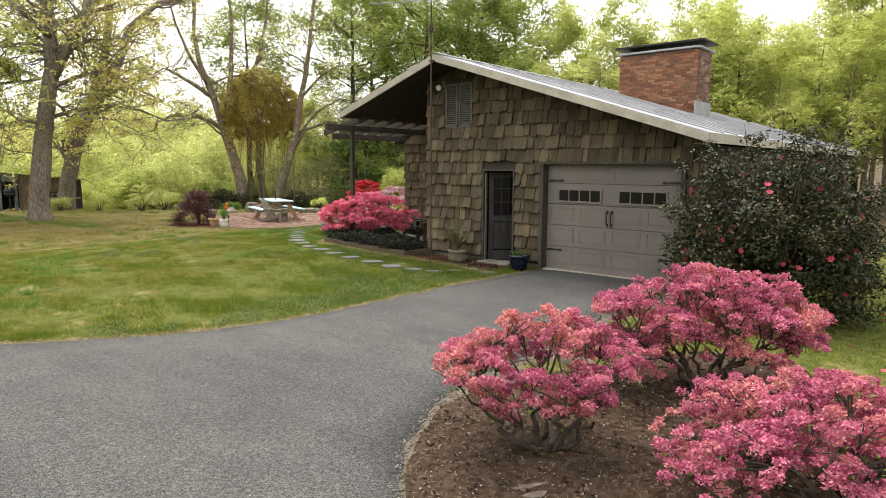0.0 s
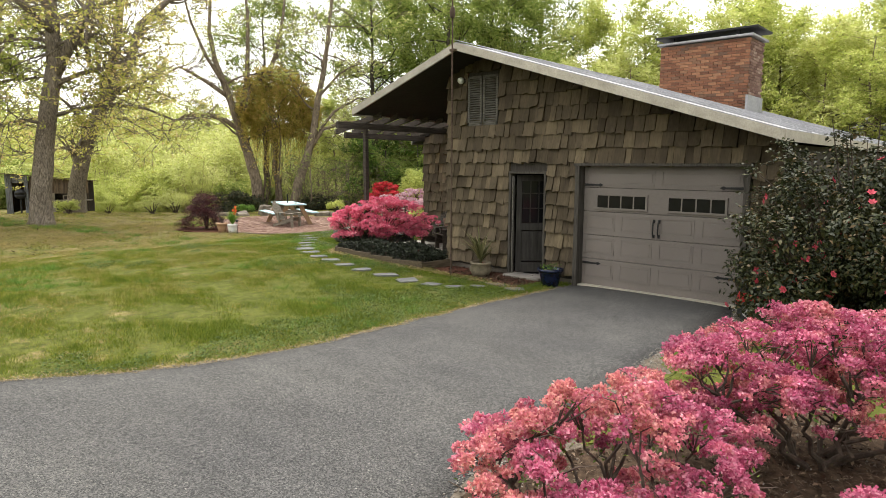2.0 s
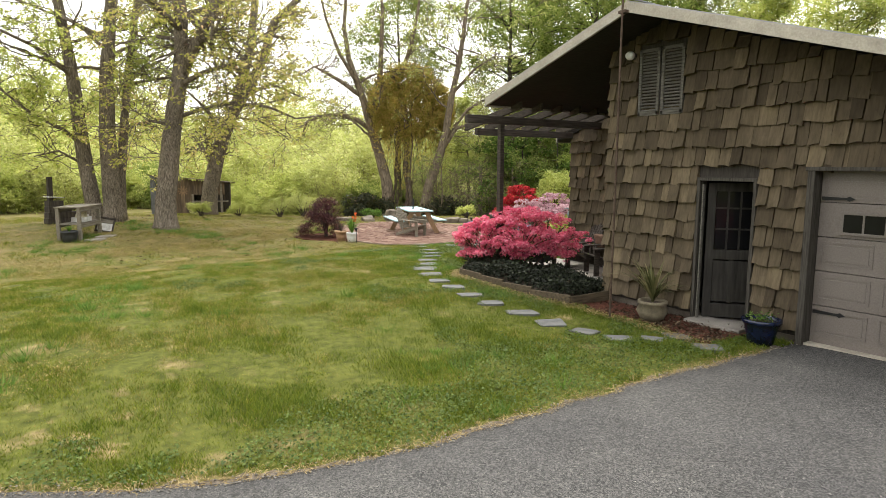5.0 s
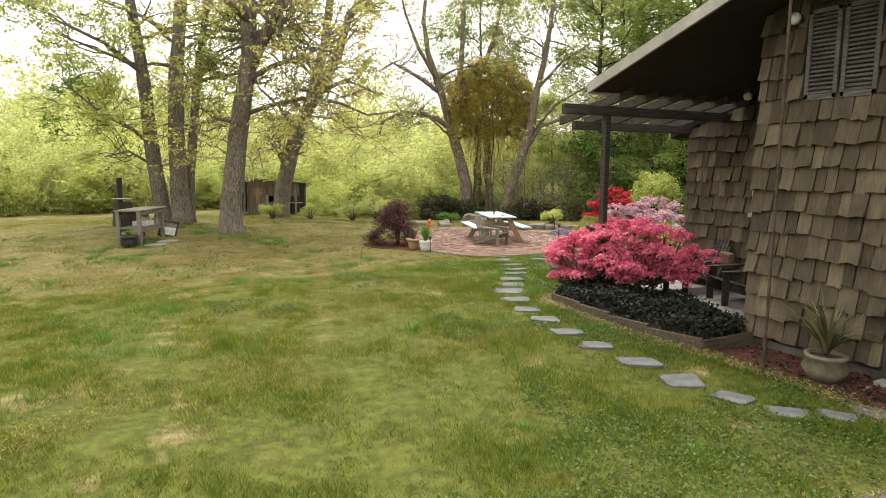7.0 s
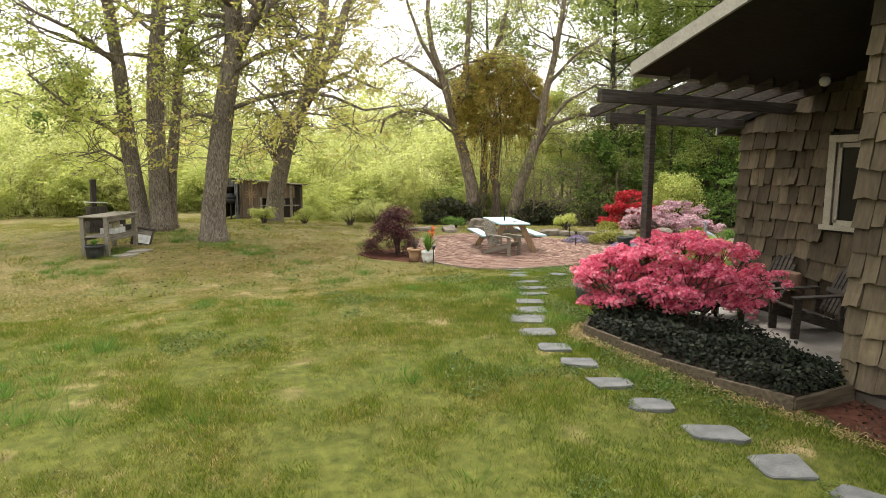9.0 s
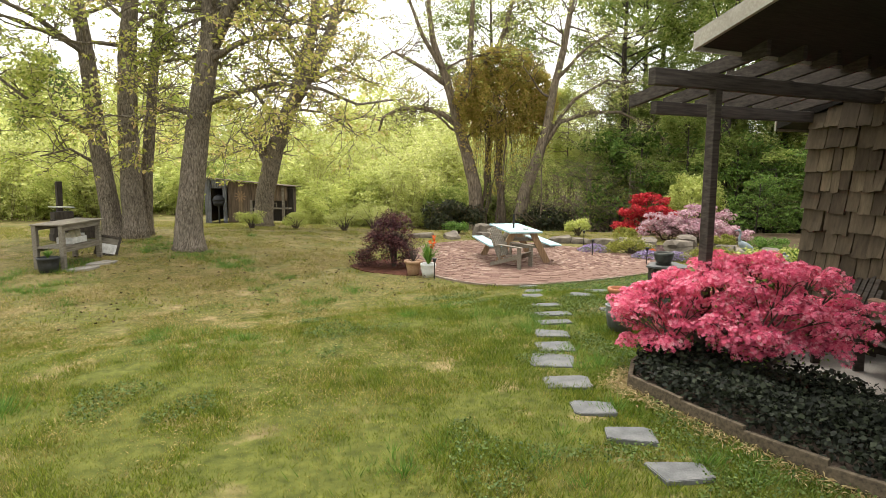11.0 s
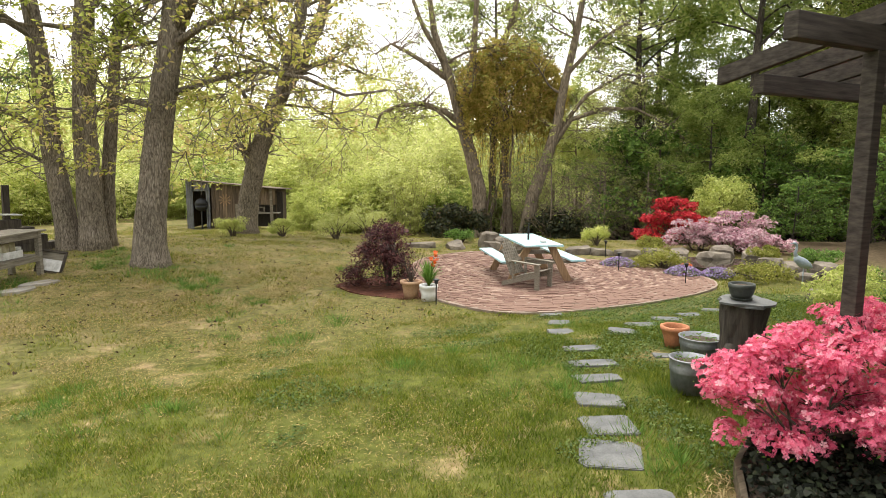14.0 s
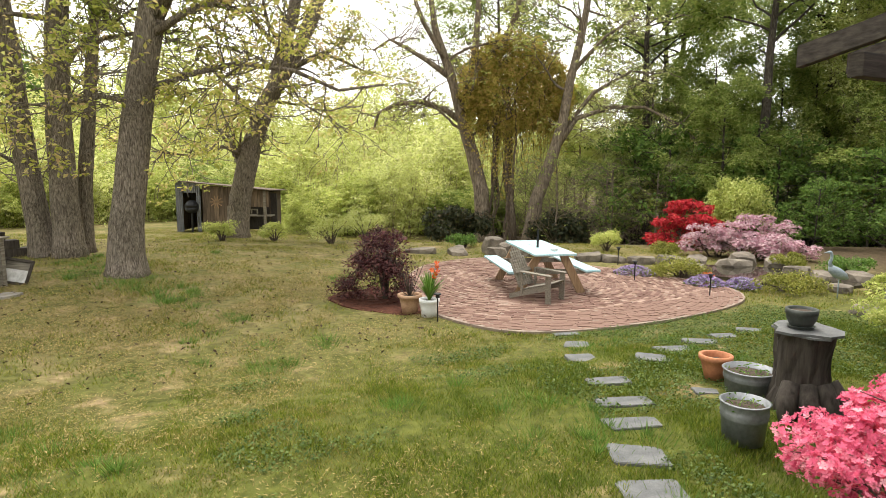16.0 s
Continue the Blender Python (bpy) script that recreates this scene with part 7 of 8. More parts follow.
for k, (x, y, r, mm, nm, lab) in enumerate([(17.55, 19.45, 0.4, F_PURPLE, "creeping_phlox", "low mat of lilac and white phlox by the patio"), (17.2, 21.0, 0.45, F_PURPLE, "lavender", "grey-purple lavender mound at the patio edge"), (18.0, 18.95, 0.35, F_PURPLE, "creeping_phlox", "low purple phlox mat beside the pond"), (17.95, 19.75, 0.2, F_ORANGE, "orange_flowers", "small clump of orange flowers")]):
    n = 900 if k < 3 else 120
    a, rr = rng.uniform(0, 6.283, n), r * np.sqrt(rng.random(n))
    z = 0.16 * (1 - (rr / r) ** 2) + rng.random(n) * 0.05
    ob = thing(nm, lab, "flowers", (x, y, gz(x, y)))
    part("bloom", arrays("bloom", mm, *blossom_arrays(np.stack([rr * np.cos(a), rr * np.sin(a), z + 0.02], axis=1), rng.normal(size=(n, 3)) * 0.4 + np.array([0, 0, 1.0]), 0.022, rng, 5, 0.3)), mm, ob)
    part("foliage", arrays("foliage", L_DEEP, *leaf_arrays(np.stack([rr * np.cos(a), rr * np.sin(a), z], axis=1), rng.normal(size=(n, 3)) + np.array([0, 0, 1.0]), 0.04, rng, 0.4)), L_DEEP, ob)

m = Mesh()
m.tube([(-0.2, 0, 0.36), (-0.1, 0, 0.4), (0.05, 0, 0.47), (0.16, 0, 0.54), (0.2, 0, 0.6)], [0.015, 0.075, 0.1, 0.075, 0.04], 12)
m.tube([(0.18, 0, 0.57), (0.22, 0, 0.66), (0.19, 0, 0.75), (0.2, 0, 0.82), (0.24, 0, 0.85)], [0.045, 0.03, 0.024, 0.024, 0.03], 10)
m.tube([(0.24, 0, 0.852), (0.29, 0, 0.85), (0.37, 0, 0.84)], [0.028, 0.014, 0.003], 8)
m.tube([(0.0, 0, 0.42), (0.0, 0, -0.05)], 0.011, 6)
solid("heron_statue", m, M_HERON, "grey-blue garden heron figure on a thin rod", "garden statue", at=(18.7, 17.55, gz(18.7, 17.55)), turn=165, smooth=True)
solid("metal_cloche", Mesh().lathe([(0.2, 0.05), (0.19, 0.1), (0.15, 0.22), (0.07, 0.28), (0.03, 0.29), (0.03, 0.33), (0.001, 0.34)], (0, 0, 0), 20).lathe([(0.03, -0.02), (0.03, 0.1), (0.001, 0.1)], (0, 0, 0), 8), M_TIN, "dark bell-shaped garden bell on the grass", "garden bell", at=(18.5, 16.5, gz(18.5, 16.5)))

# ---- potting bench under the oaks ----
bx, by = 4.95, 23.55
bz = gz(bx, by)
bench = thing("potting_bench", "weathered open wooden potting bench on the lawn", "bench", (bx, by, bz), 62)
for k in range(4):
    part("top_board", Mesh().box((0.05, (k - 1.5) * 0.17, 0.87), (1.55, 0.165, 0.035), bevel=0.006), M_OLDWOOD, bench)
for sx in (-1, 1):
    for sy in (-1, 1):
        part("leg", Mesh().box((sx * 0.66, sy * 0.27, 0.4), (0.09, 0.09, 0.9), bevel=0.006), M_OLDWOOD, bench)
    part("apron", Mesh().box((0, sx * 0.29, 0.8), (1.4, 0.03, 0.1)), M_OLDWOOD, bench)
    part("shelf_rail", Mesh().box((0, sx * 0.29, 0.36), (1.4, 0.03, 0.1)), M_OLDWOOD, bench)
part("shelf", Mesh().box((0, 0, 0.41), (1.4, 0.5, 0.03)), M_OLDWOOD, bench)
tray = thing("storage_tray", "grey plastic tray of cream packets on the bench shelf", "tray", (bx + 0.06, by + 0.04, bz + 0.427), 62)
m = Mesh().box((0, 0, 0.012), (0.52, 0.34, 0.02), bevel=0.006)
for sx in (-1, 1):
    m.box((sx * 0.255, 0, 0.07), (0.016, 0.34, 0.13), bevel=0.005).box((0, sx * 0.165, 0.07), (0.5, 0.016, 0.13), bevel=0.005)
part("tray_body", m, M_CLOTH, tray)
for k, (a, b, w, h, tilt) in enumerate(((-0.16, 0.02, 0.16, 0.2, 6), (-0.02, -0.03, 0.12, 0.24, -8), (0.1, 0.04, 0.15, 0.22, 4), (0.2, -0.02, 0.1, 0.25, -3))):
    part("packet", Mesh().box((a, b, 0.03 + h / 2), (w, 0.1, h), (tilt, tilt, 12 * k), bevel=0.025), M_CREAMPACK, tray)
solid("paint_can", Mesh().lathe([(0.07, 0), (0.07, 0.16), (0.075, 0.165), (0.001, 0.165)], (0, 0, 0), 16), M_WHITE, "small white can on the bench shelf", "can", at=(bx + 0.22, by + 0.36, bz + 0.43))
np_ = pot("nursery_pot", "black plastic pot with a green plant by the bench", (4.62, 22.75), vessel(0.17, 0.2, 0.3, 0.01, 0.01), M_RUBBER, 0.26, 0.18)
straps(np_, 50, 0.22, 0.03, 17, L_BLADE, 0.26, 0.7, 0.6)
fr = thing("leaning_frame", "dark wooden frame with a peeling pale panel, leaning on the lawn", "frame", (5.6, 24.12, gz(5.6, 24.12)), -24)
tip = (-24, 9, 0)
for c, sz in (((0, 0, 0.03), (0.5, 0.04, 0.05)), ((0, 0.0, 0.45), (0.5, 0.04, 0.05)), ((-0.23, 0, 0.24), (0.045, 0.04, 0.38)), ((0.23, 0, 0.24), (0.045, 0.04, 0.38))):
    part("frame_bar", Mesh().box(tuple(pose(0, 0, 0, *tip) @ Vector(c)), sz, tip, bevel=0.006), M_STUMP, fr)
part("panel", Mesh().box(tuple(pose(0, 0, 0, *tip) @ Vector((0.01, 0.004, 0.17))), (0.42, 0.012, 0.22), tip), M_CLOTH, fr, "pale peeling panel")
part("backing", Mesh().box(tuple(pose(0, 0, 0, *tip) @ Vector((0, 0.016, 0.24))), (0.42, 0.008, 0.38), tip), M_OLDWOOD, fr)
for k, (x, y) in enumerate(((5.25, 22.75), (5.55, 23.2))):
    st = solid("ground_slab", Mesh().prism([tuple(p) for p in blob(0, 0, 0.32, 0.2, 12, 0.15, 40, 60 + k)], "z", -0.04, 0.035), M_CONCRETE, "pale flat slab on the ground by the bench", "slab", at=(x, y, gz(x, y)))
post = solid("wooden_post", Mesh().box((0, 0, 0.75), (0.14, 0.14, 1.6), (0, 1.5, 0), bevel=0.015), M_STUMP, "dark square wooden post on the lawn", "post", at=(4.55, 27.9, gz(4.55, 27.9)), turn=20)
stack = thing("timber_stack", "stack of dark old timbers beside the oak", "timber", (4.95, 27.6, gz(4.95, 27.6)), 25)
for k in range(4):
    part("timber", Mesh().box((-0.12 * k, 0, 0.1 + 0.19 * k), (1.3 - 0.28 * k, 0.3, 0.185), (0, 0, g.uniform(-3, 3)), bevel=0.01), M_STUMP, stack)

part("lid_board", Mesh().box((-0.35, 0.02, 0.88), (0.5, 0.34, 0.03), (0, 4, 8), bevel=0.008), M_CLOTH, stack, "pale board on top")

# ---- shed ----
SX, SY = 9.38, 37.1
sz0 = gz(11.3, 36.1) - 0.02
shed = thing("garden_shed", "low old shed of grey boards and corrugated tin under a tree", "shed", (SX, SY, sz0), -27.6)
W, Dp, H0, H1 = 3.45, 2.4, 1.92, 1.6


def top_at(x):
    return H0 + (H1 - H0) * x / W


m = Mesh()
for x0, x1, z0 in ((0.0, 0.3, 0.0), (0.3, 0.78, 1.5), (0.78, 0.98, 0.0)):
    k = int((x1 - x0) / 0.025)
    for i in range(k):
        xa, xb = x0 + i * 0.025, x0 + (i + 1) * 0.025
        ya, yb = 0.018 * math.sin(xa * 2 * math.pi / 0.076), 0.018 * math.sin(xb * 2 * math.pi / 0.076)
        m.add([(xa, ya, z0), (xb, yb, z0), (xb, yb, top_at(xb)), (xa, ya, top_at(xa)), (xa, ya + 0.012, z0), (xb, yb + 0.012, z0), (xb, yb + 0.012, top_at(xb)), (xa, ya + 0.012, top_at(xa))], [(0, 1, 2, 3), (7, 6, 5, 4), (0, 4, 5, 1), (2, 6, 7, 3)])
part("tin_front", m, M_TIN, shed, "grey corrugated tin")
x = 1.0
while x < W - 0.05:
    w = g.uniform(0.13, 0.2)
    if x < 1.95:
        z0 = 0.02
    else:
        z0 = 0.95
    part("board", Mesh().box((x + w / 2, 0.03 + g.uniform(0, 0.012), (z0 + top_at(x)) / 2), (w - 0.012, 0.025, top_at(x) - z0 - 0.04)), M_BARNWOOD, shed)
    x += w
part("side_wall", Mesh().box((0.03, Dp / 2, H0 / 2 - 0.05), (0.04, Dp - 0.1, H0 - 0.1)), M_BARNWOOD, shed)
part("side_wall", Mesh().box((W - 0.04, Dp / 2 + 0.3, H1 / 2 - 0.05), (0.04, Dp - 0.8, H1 - 0.1)), M_BARNWOOD, shed)
part("back_wall", Mesh().box((W / 2, Dp - 0.04, 0.78), (W - 0.1, 0.04, 1.55)), M_BARNWOOD, shed)
part("inner_wall", Mesh().box((2.0, 1.0, 0.75), (0.04, 1.8, 1.5)).box((2.85, 0.75, 0.75), (1.65, 0.04, 1.45)), M_WALLDARK, shed)
vs = [(-0.12, -0.2, H0 + 0.03), (W + 0.2, -0.2, H1 + 0.0), (W + 0.2, Dp + 0.1, H1 - 0.1), (-0.12, Dp + 0.1, H0 - 0.1)]
part("roof_sheet", Mesh().add(vs + [(a, b, c + 0.035) for a, b, c in vs], [(0, 3, 2, 1), (4, 5, 6, 7), (0, 1, 5, 4), (1, 2, 6, 5), (2, 3, 7, 6), (3, 0, 4, 7)]), M_BARNWOOD, shed)
part("shelf", Mesh().box((2.85, 0.25, 0.62), (1.6, 0.5, 0.04)), M_OLDWOOD, shed)
part("corner_post", Mesh().box((W - 0.06, 0.06, 0.8), (0.1, 0.1, 1.6)), M_OLDWOOD, shed)
part("corner_post", Mesh().box((2.0, 0.06, 0.5), (0.1, 0.1, 1.0)), M_OLDWOOD, shed)
part("brace", Mesh().box((2.25, 0.1, 0.42), (0.05, 0.05, 0.6), (0, 45, 0)), M_OLDWOOD, shed)
part("window_frame", Mesh().box((2.75, 0.1, 0.86), (0.7, 0.03, 0.05)).box((2.75, 0.1, 0.66), (0.7, 0.03, 0.05)).box((2.42, 0.1, 0.76), (0.05, 0.03, 0.2)).box((3.08, 0.1, 0.76), (0.05, 0.03, 0.2)).box((2.64, 0.1, 0.76), (0.04, 0.03, 0.2)).box((2.86, 0.1, 0.76), (0.04, 0.03, 0.2)), M_OLDWOOD, shed)
grill = thing("old_grill", "old black grill standing in the shed doorway", "grill")
grill.matrix_basis = shed.matrix_basis @ pose(0.62, -0.05, 0)
part("lid", Mesh().lathe([(0.26, 0.95), (0.25, 1.05), (0.17, 1.17), (0.05, 1.22), (0.001, 1.22)], (0, 0, 0), 16), M_BLACK, grill, smooth=True)
part("bowl", Mesh().lathe([(0.1, 0.72), (0.22, 0.8), (0.26, 0.94), (0.001, 0.94)], (0, 0, 0), 16), M_BLACK, grill, smooth=True)
part("leg", Mesh().tube([(0, 0, 0), (0, 0, 0.75)], 0.04, 8), M_BLACK, grill)
wheel = thing("wall_ornament", "rusty star-shaped ornament on the shed boards", "ornament")
wheel.matrix_basis = shed.matrix_basis @ pose(1.55, 0.0, 1.15, 90, 0, 0)
m = Mesh()
for k in range(10):
    a = k * 0.628
    m.box((0.15 * math.cos(a), 0.15 * math.sin(a), 0), (0.2, 0.035, 0.012), (0, 0, math.degrees(a)))
part("ray_disc", m, M_TANWOOD, wheel)

# stones at the azalea bed, and a small red machine by the garage
tagged(boulder(3.43, 2.12, 0.24, 0.17, 0.045, 351, 30), "flat brown stone lying on the mulch", "stone")
tagged(boulder(6.1, 3.2, 0.3, 0.22, 0.12, 352, 70), "pale flat stone at the driveway verge", "stone")
tiller = thing("garden_tiller", "small red garden tiller with wheels beside the garage door", "tiller", (10.75, 3.62, 0.012), 8)
for sx in (-0.2, 0.2):
    wh = part("wheel", Mesh().tube([(sx - 0.035, 0, 0.15), (sx + 0.035, 0, 0.15)], 0.15, 20, True), M_RUBBER, tiller)
    part("rim", Mesh().tube([(sx - 0.042, 0, 0.15), (sx + 0.042, 0, 0.15)], 0.085, 16, True), M_CLOTH, wh)
part("axle", Mesh().tube([(-0.2, 0, 0.15), (0.2, 0, 0.15)], 0.014, 8, True), M_BLACK, tiller)
part("housing", Mesh().box((0, 0.02, 0.28), (0.26, 0.34, 0.2), (12, 0, 0), bevel=0.04), M_REDPAINT, tiller)
part("engine", Mesh().box((0, 0.04, 0.44), (0.22, 0.22, 0.16), bevel=0.03).lathe([(0.08, 0.5), (0.085, 0.55), (0.05, 0.575), (0.001, 0.58)], (0, 0.04, 0), 14), M_BLACK, tiller)
for sx in (-0.13, 0.13):
    part("handle_bar", Mesh().tube([(sx, -0.08, 0.3), (sx * 1.1, -0.2, 0.62), (sx * 1.5, -0.36, 0.98), (sx * 1.6, -0.5, 1.0)], 0.015, 8, True), M_REDPAINT, tiller)
    part("grip", Mesh().tube([(sx * 1.6, -0.47, 1.0), (sx * 1.62, -0.6, 1.01)], 0.02, 8, True), M_RUBBER, tiller)
part("cross_brace", Mesh().tube([(-0.15, -0.22, 0.65), (0.15, -0.22, 0.65)], 0.012, 8, True), M_REDPAINT, tiller)

# ---- grass, stones and litter ----
def lawn_free(x, y):
    ok = ~inside(drive_poly, x, y)
    for poly in (*VERGES, PATIO, MULCH, BED, MULCH_PORCH, MULCH_RED, HOUSE, POND):
        ok &= ~inside(poly, x, y)
    for sx, sy in stone_xy:
        ok &= np.hypot(x - sx, y - sy) > 0.16
    return ok


def soft_noise(x, y, scale, seed):
    """A smooth field of bumps from a few waves."""
    g = np.random.default_rng(seed)
    r = np.zeros_like(x)
    for k in range(9):
        a, f, ph = g.uniform(0, 6.283), scale * g.uniform(0.5, 1.9), g.uniform(0, 6.283)
        r += np.sin((x * np.cos(a) + y * np.sin(a)) * f + ph)
    return r / 3.0


def lush_and_shade(x, y):
    """Where the lawn grows thick and dark green: by the house, the path and the driveway, with the shade towards the
    house put into the tone; thin and dry under the oaks.
    """
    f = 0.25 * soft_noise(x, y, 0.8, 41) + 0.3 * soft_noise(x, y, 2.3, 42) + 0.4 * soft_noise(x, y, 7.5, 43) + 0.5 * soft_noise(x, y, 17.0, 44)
    # towards the house, darker blades also stand in for its shade
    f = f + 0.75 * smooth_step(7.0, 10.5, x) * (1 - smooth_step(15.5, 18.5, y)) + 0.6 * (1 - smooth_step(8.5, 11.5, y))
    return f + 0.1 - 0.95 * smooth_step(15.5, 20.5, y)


def blades(name, label, x0, x1, y0, y1, n, length, width, seed, sel=None):
    rng = np.random.default_rng(seed)
    x, y = rng.uniform(x0, x1, n), rng.uniform(y0, y1, n)
    ok = lawn_free(x, y)
    if sel is not None:
        ok &= sel(x, y)
    x, y = x[ok], y[ok]
    f = lush_and_shade(x, y)
    bare = soft_noise(x, y, 1.3, 5) + 0.6 * soft_noise(x, y, 4.2, 6)
    ok = rng.random(len(x)) > np.clip((bare - 0.5 - 0.5 * f) * 0.6, 0, 0.6)
    x, y, f = x[ok], y[ok], f[ok]
    k = len(x)
    tall = np.clip(soft_noise(x, y, 2.4, 7) + 0.5 * soft_noise(x, y, 7.0, 8), -0.6, 1.8)
    h = length * rng.uniform(0.5, 1.25, k) * (1 + 0.45 * tall) * np.clip(1 + 0.25 * f, 0.65, 1.4)
    a, b = rng.uniform(0, 6.283, k), rng.uniform(0, 6.283, k)
    lean = h * rng.uniform(0.2, 1.0, k)
    z = height(x, y) - 0.012
    V = np.empty((k, 3, 3))
    w = width * rng.uniform(0.6, 1.3, k)
    V[:, 0] = np.stack([x - w * np.cos(a), y - w * np.sin(a), z], axis=1)
    V[:, 1] = np.stack([x + w * np.cos(a), y + w * np.sin(a), z], axis=1)
    V[:, 2] = np.stack([x + lean * np.cos(b), y + lean * np.sin(b), z + h], axis=1)
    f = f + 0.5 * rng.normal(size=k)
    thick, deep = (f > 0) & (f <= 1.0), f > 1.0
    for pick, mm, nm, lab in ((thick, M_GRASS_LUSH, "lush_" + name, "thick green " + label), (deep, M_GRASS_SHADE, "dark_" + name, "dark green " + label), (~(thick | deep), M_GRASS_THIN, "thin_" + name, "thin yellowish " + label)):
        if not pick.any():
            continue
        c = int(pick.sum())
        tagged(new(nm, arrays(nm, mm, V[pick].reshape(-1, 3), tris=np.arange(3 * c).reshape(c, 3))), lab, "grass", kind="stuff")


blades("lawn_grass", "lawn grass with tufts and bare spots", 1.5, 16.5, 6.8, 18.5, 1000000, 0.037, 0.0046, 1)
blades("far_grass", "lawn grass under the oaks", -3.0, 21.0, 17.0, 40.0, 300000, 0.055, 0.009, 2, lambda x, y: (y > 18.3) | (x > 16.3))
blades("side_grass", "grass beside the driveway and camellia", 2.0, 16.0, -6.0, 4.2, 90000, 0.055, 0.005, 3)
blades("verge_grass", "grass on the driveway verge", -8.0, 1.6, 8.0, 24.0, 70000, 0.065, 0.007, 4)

# clover among the grass
rng = np.random.default_rng(14)
n = 200000
x, y = rng.uniform(1.8, 17.0, n), rng.uniform(7.2, 17.8, n)
ok = lawn_free(x, y) & (soft_noise(x, y, 1.7, 25) + 0.6 * soft_noise(x, y, 5.0, 26) + np.maximum(0.35 * (x - 9.5), 1.6 * (8.9 - y)) > 0.45)
x, y = x[ok], y[ok]
v, q = leaf_arrays(np.stack([x, y, height(x, y) + rng.uniform(0.015, 0.05, len(x))], axis=1), rng.normal(size=(len(x), 3)) * 0.4 + np.array([0, 0, 1.0]), 0.025, rng, 0.85)
tagged(new("clover", arrays("clover", L_CLOVER, v, quads=q)), "dark green clover patches in the lawn", "clover", kind="stuff")

# taller tufts
rng = np.random.default_rng(12)
tx, ty = rng.uniform(1.5, 13.5, 1300), rng.uniform(7.2, 27, 1300)
ok = lawn_free(tx, ty) & (soft_noise(tx, ty, 1.1, 15) + 0.5 * soft_noise(tx, ty, 3.1, 16) > 0.55)
tx, ty = tx[ok], ty[ok]
lots_v, lots_t, o = [], [], 0
for x, y in zip(tx, ty):
    k = int(rng.integers(40, 130))
    r = np.abs(rng.normal(size=k)) * rng.uniform(0.06, 0.22)
    a, b = rng.uniform(0, 6.283, k), rng.uniform(0, 6.283, k)
    px, py = x + r * np.cos(a), y + r * np.sin(a)
    h = rng.uniform(0.05, 0.12, k) * rng.uniform(0.7, 1.2)
    z = height(px, py) - 0.01
    w = rng.uniform(0.003, 0.006, k)
    V = np.empty((k, 3, 3))
    V[:, 0] = np.stack([px - w * np.cos(b), py - w * np.sin(b), z], axis=1)
    V[:, 1] = np.stack([px + w * np.cos(b), py + w * np.sin(b), z], axis=1)
    V[:, 2] = np.stack([px + 0.6 * h * np.cos(a), py + 0.6 * h * np.sin(a), z + h], axis=1)
    lots_v.append(V.reshape(-1, 3))
    lots_t.append(np.arange(3 * k).reshape(k, 3) + o)
    o += 3 * k
me = arrays("grass_tufts", L_BLADE, np.concatenate(lots_v), tris=np.concatenate(lots_t))
tagged(new("grass_tufts", me), "taller dark green grass tufts in the lawn", "grass", kind="stuff")

# dry fringe along the driveway's lawn side
rng = np.random.default_rng(21)
k = 9000
i = rng.integers(40, 192, k)
d = edge_l[i + 1] - edge_l[i]
nrm = np.stack([d[:, 1], -d[:, 0]], axis=1) / np.maximum(np.linalg.norm(d, axis=1, keepdims=True), 1e-6)
p = edge_l[i] + d * rng.random(k)[:, None] - nrm * (np.abs(rng.normal(size=k)) * 0.1 - 0.03)[:, None]
v, q = leaf_arrays(np.stack([p[:, 0], p[:, 1], np.full(k, 0.012)], axis=1), rng.normal(size=(k, 3)) * 0.5 + np.array([0, 0, 1.0]), 0.05, rng, 0.12)
tagged(new("dry_grass_fringe", arrays("dry_grass_fringe", M_STRAW, v, quads=q)), "dry straw-coloured grass along the driveway edge", "grass", kind="stuff")

# worn, straw-strewn stretches of the lawn
rng = np.random.default_rng(27)
lots = []
for cx, cy, sx, sy, n in ((7.6, 20.8, 2.6, 1.7, 42000), (10.2, 22.6, 1.6, 1.6, 24000), (4.6, 19.2, 2.0, 1.6, 26000), (11.2, 18.3, 0.45, 0.4, 900), (8.6, 14.6, 0.9, 0.5, 2600), (6.2, 14.2, 1.2, 0.8, 3600), (3.2, 10.6, 0.8, 0.5, 1600), (5.5, 24.5, 1.6, 1.0, 6000), (8.0, 17.2, 1.5, 0.8, 5000), (8.5, 27.0, 2.0, 1.2, 6000)):
    lots.append(np.stack([rng.normal(size=n) * sx + cx, rng.normal(size=n) * sy + cy], axis=1))
p = np.concatenate(lots)
p = p[lawn_free(p[:, 0], p[:, 1]) & (soft_noise(p[:, 0], p[:, 1], 3.0, 28) > -0.3)]
v, q = leaf_arrays(np.stack([p[:, 0], p[:, 1], height(p[:, 0], p[:, 1]) + np.where(p[:, 1] > 16, 0.034, 0.016) * rng.uniform(0.5, 1.3, len(p))], axis=1), rng.normal(size=(len(p), 3)) * 0.3 + np.array([0, 0, 1.0]), 0.036, rng, 0.2, 0.05)
tagged(new("dry_lawn_straw", arrays("dry_lawn_straw", M_THATCH, v, quads=q)), "dry straw and thatch on worn lawn", "straw", kind="stuff")

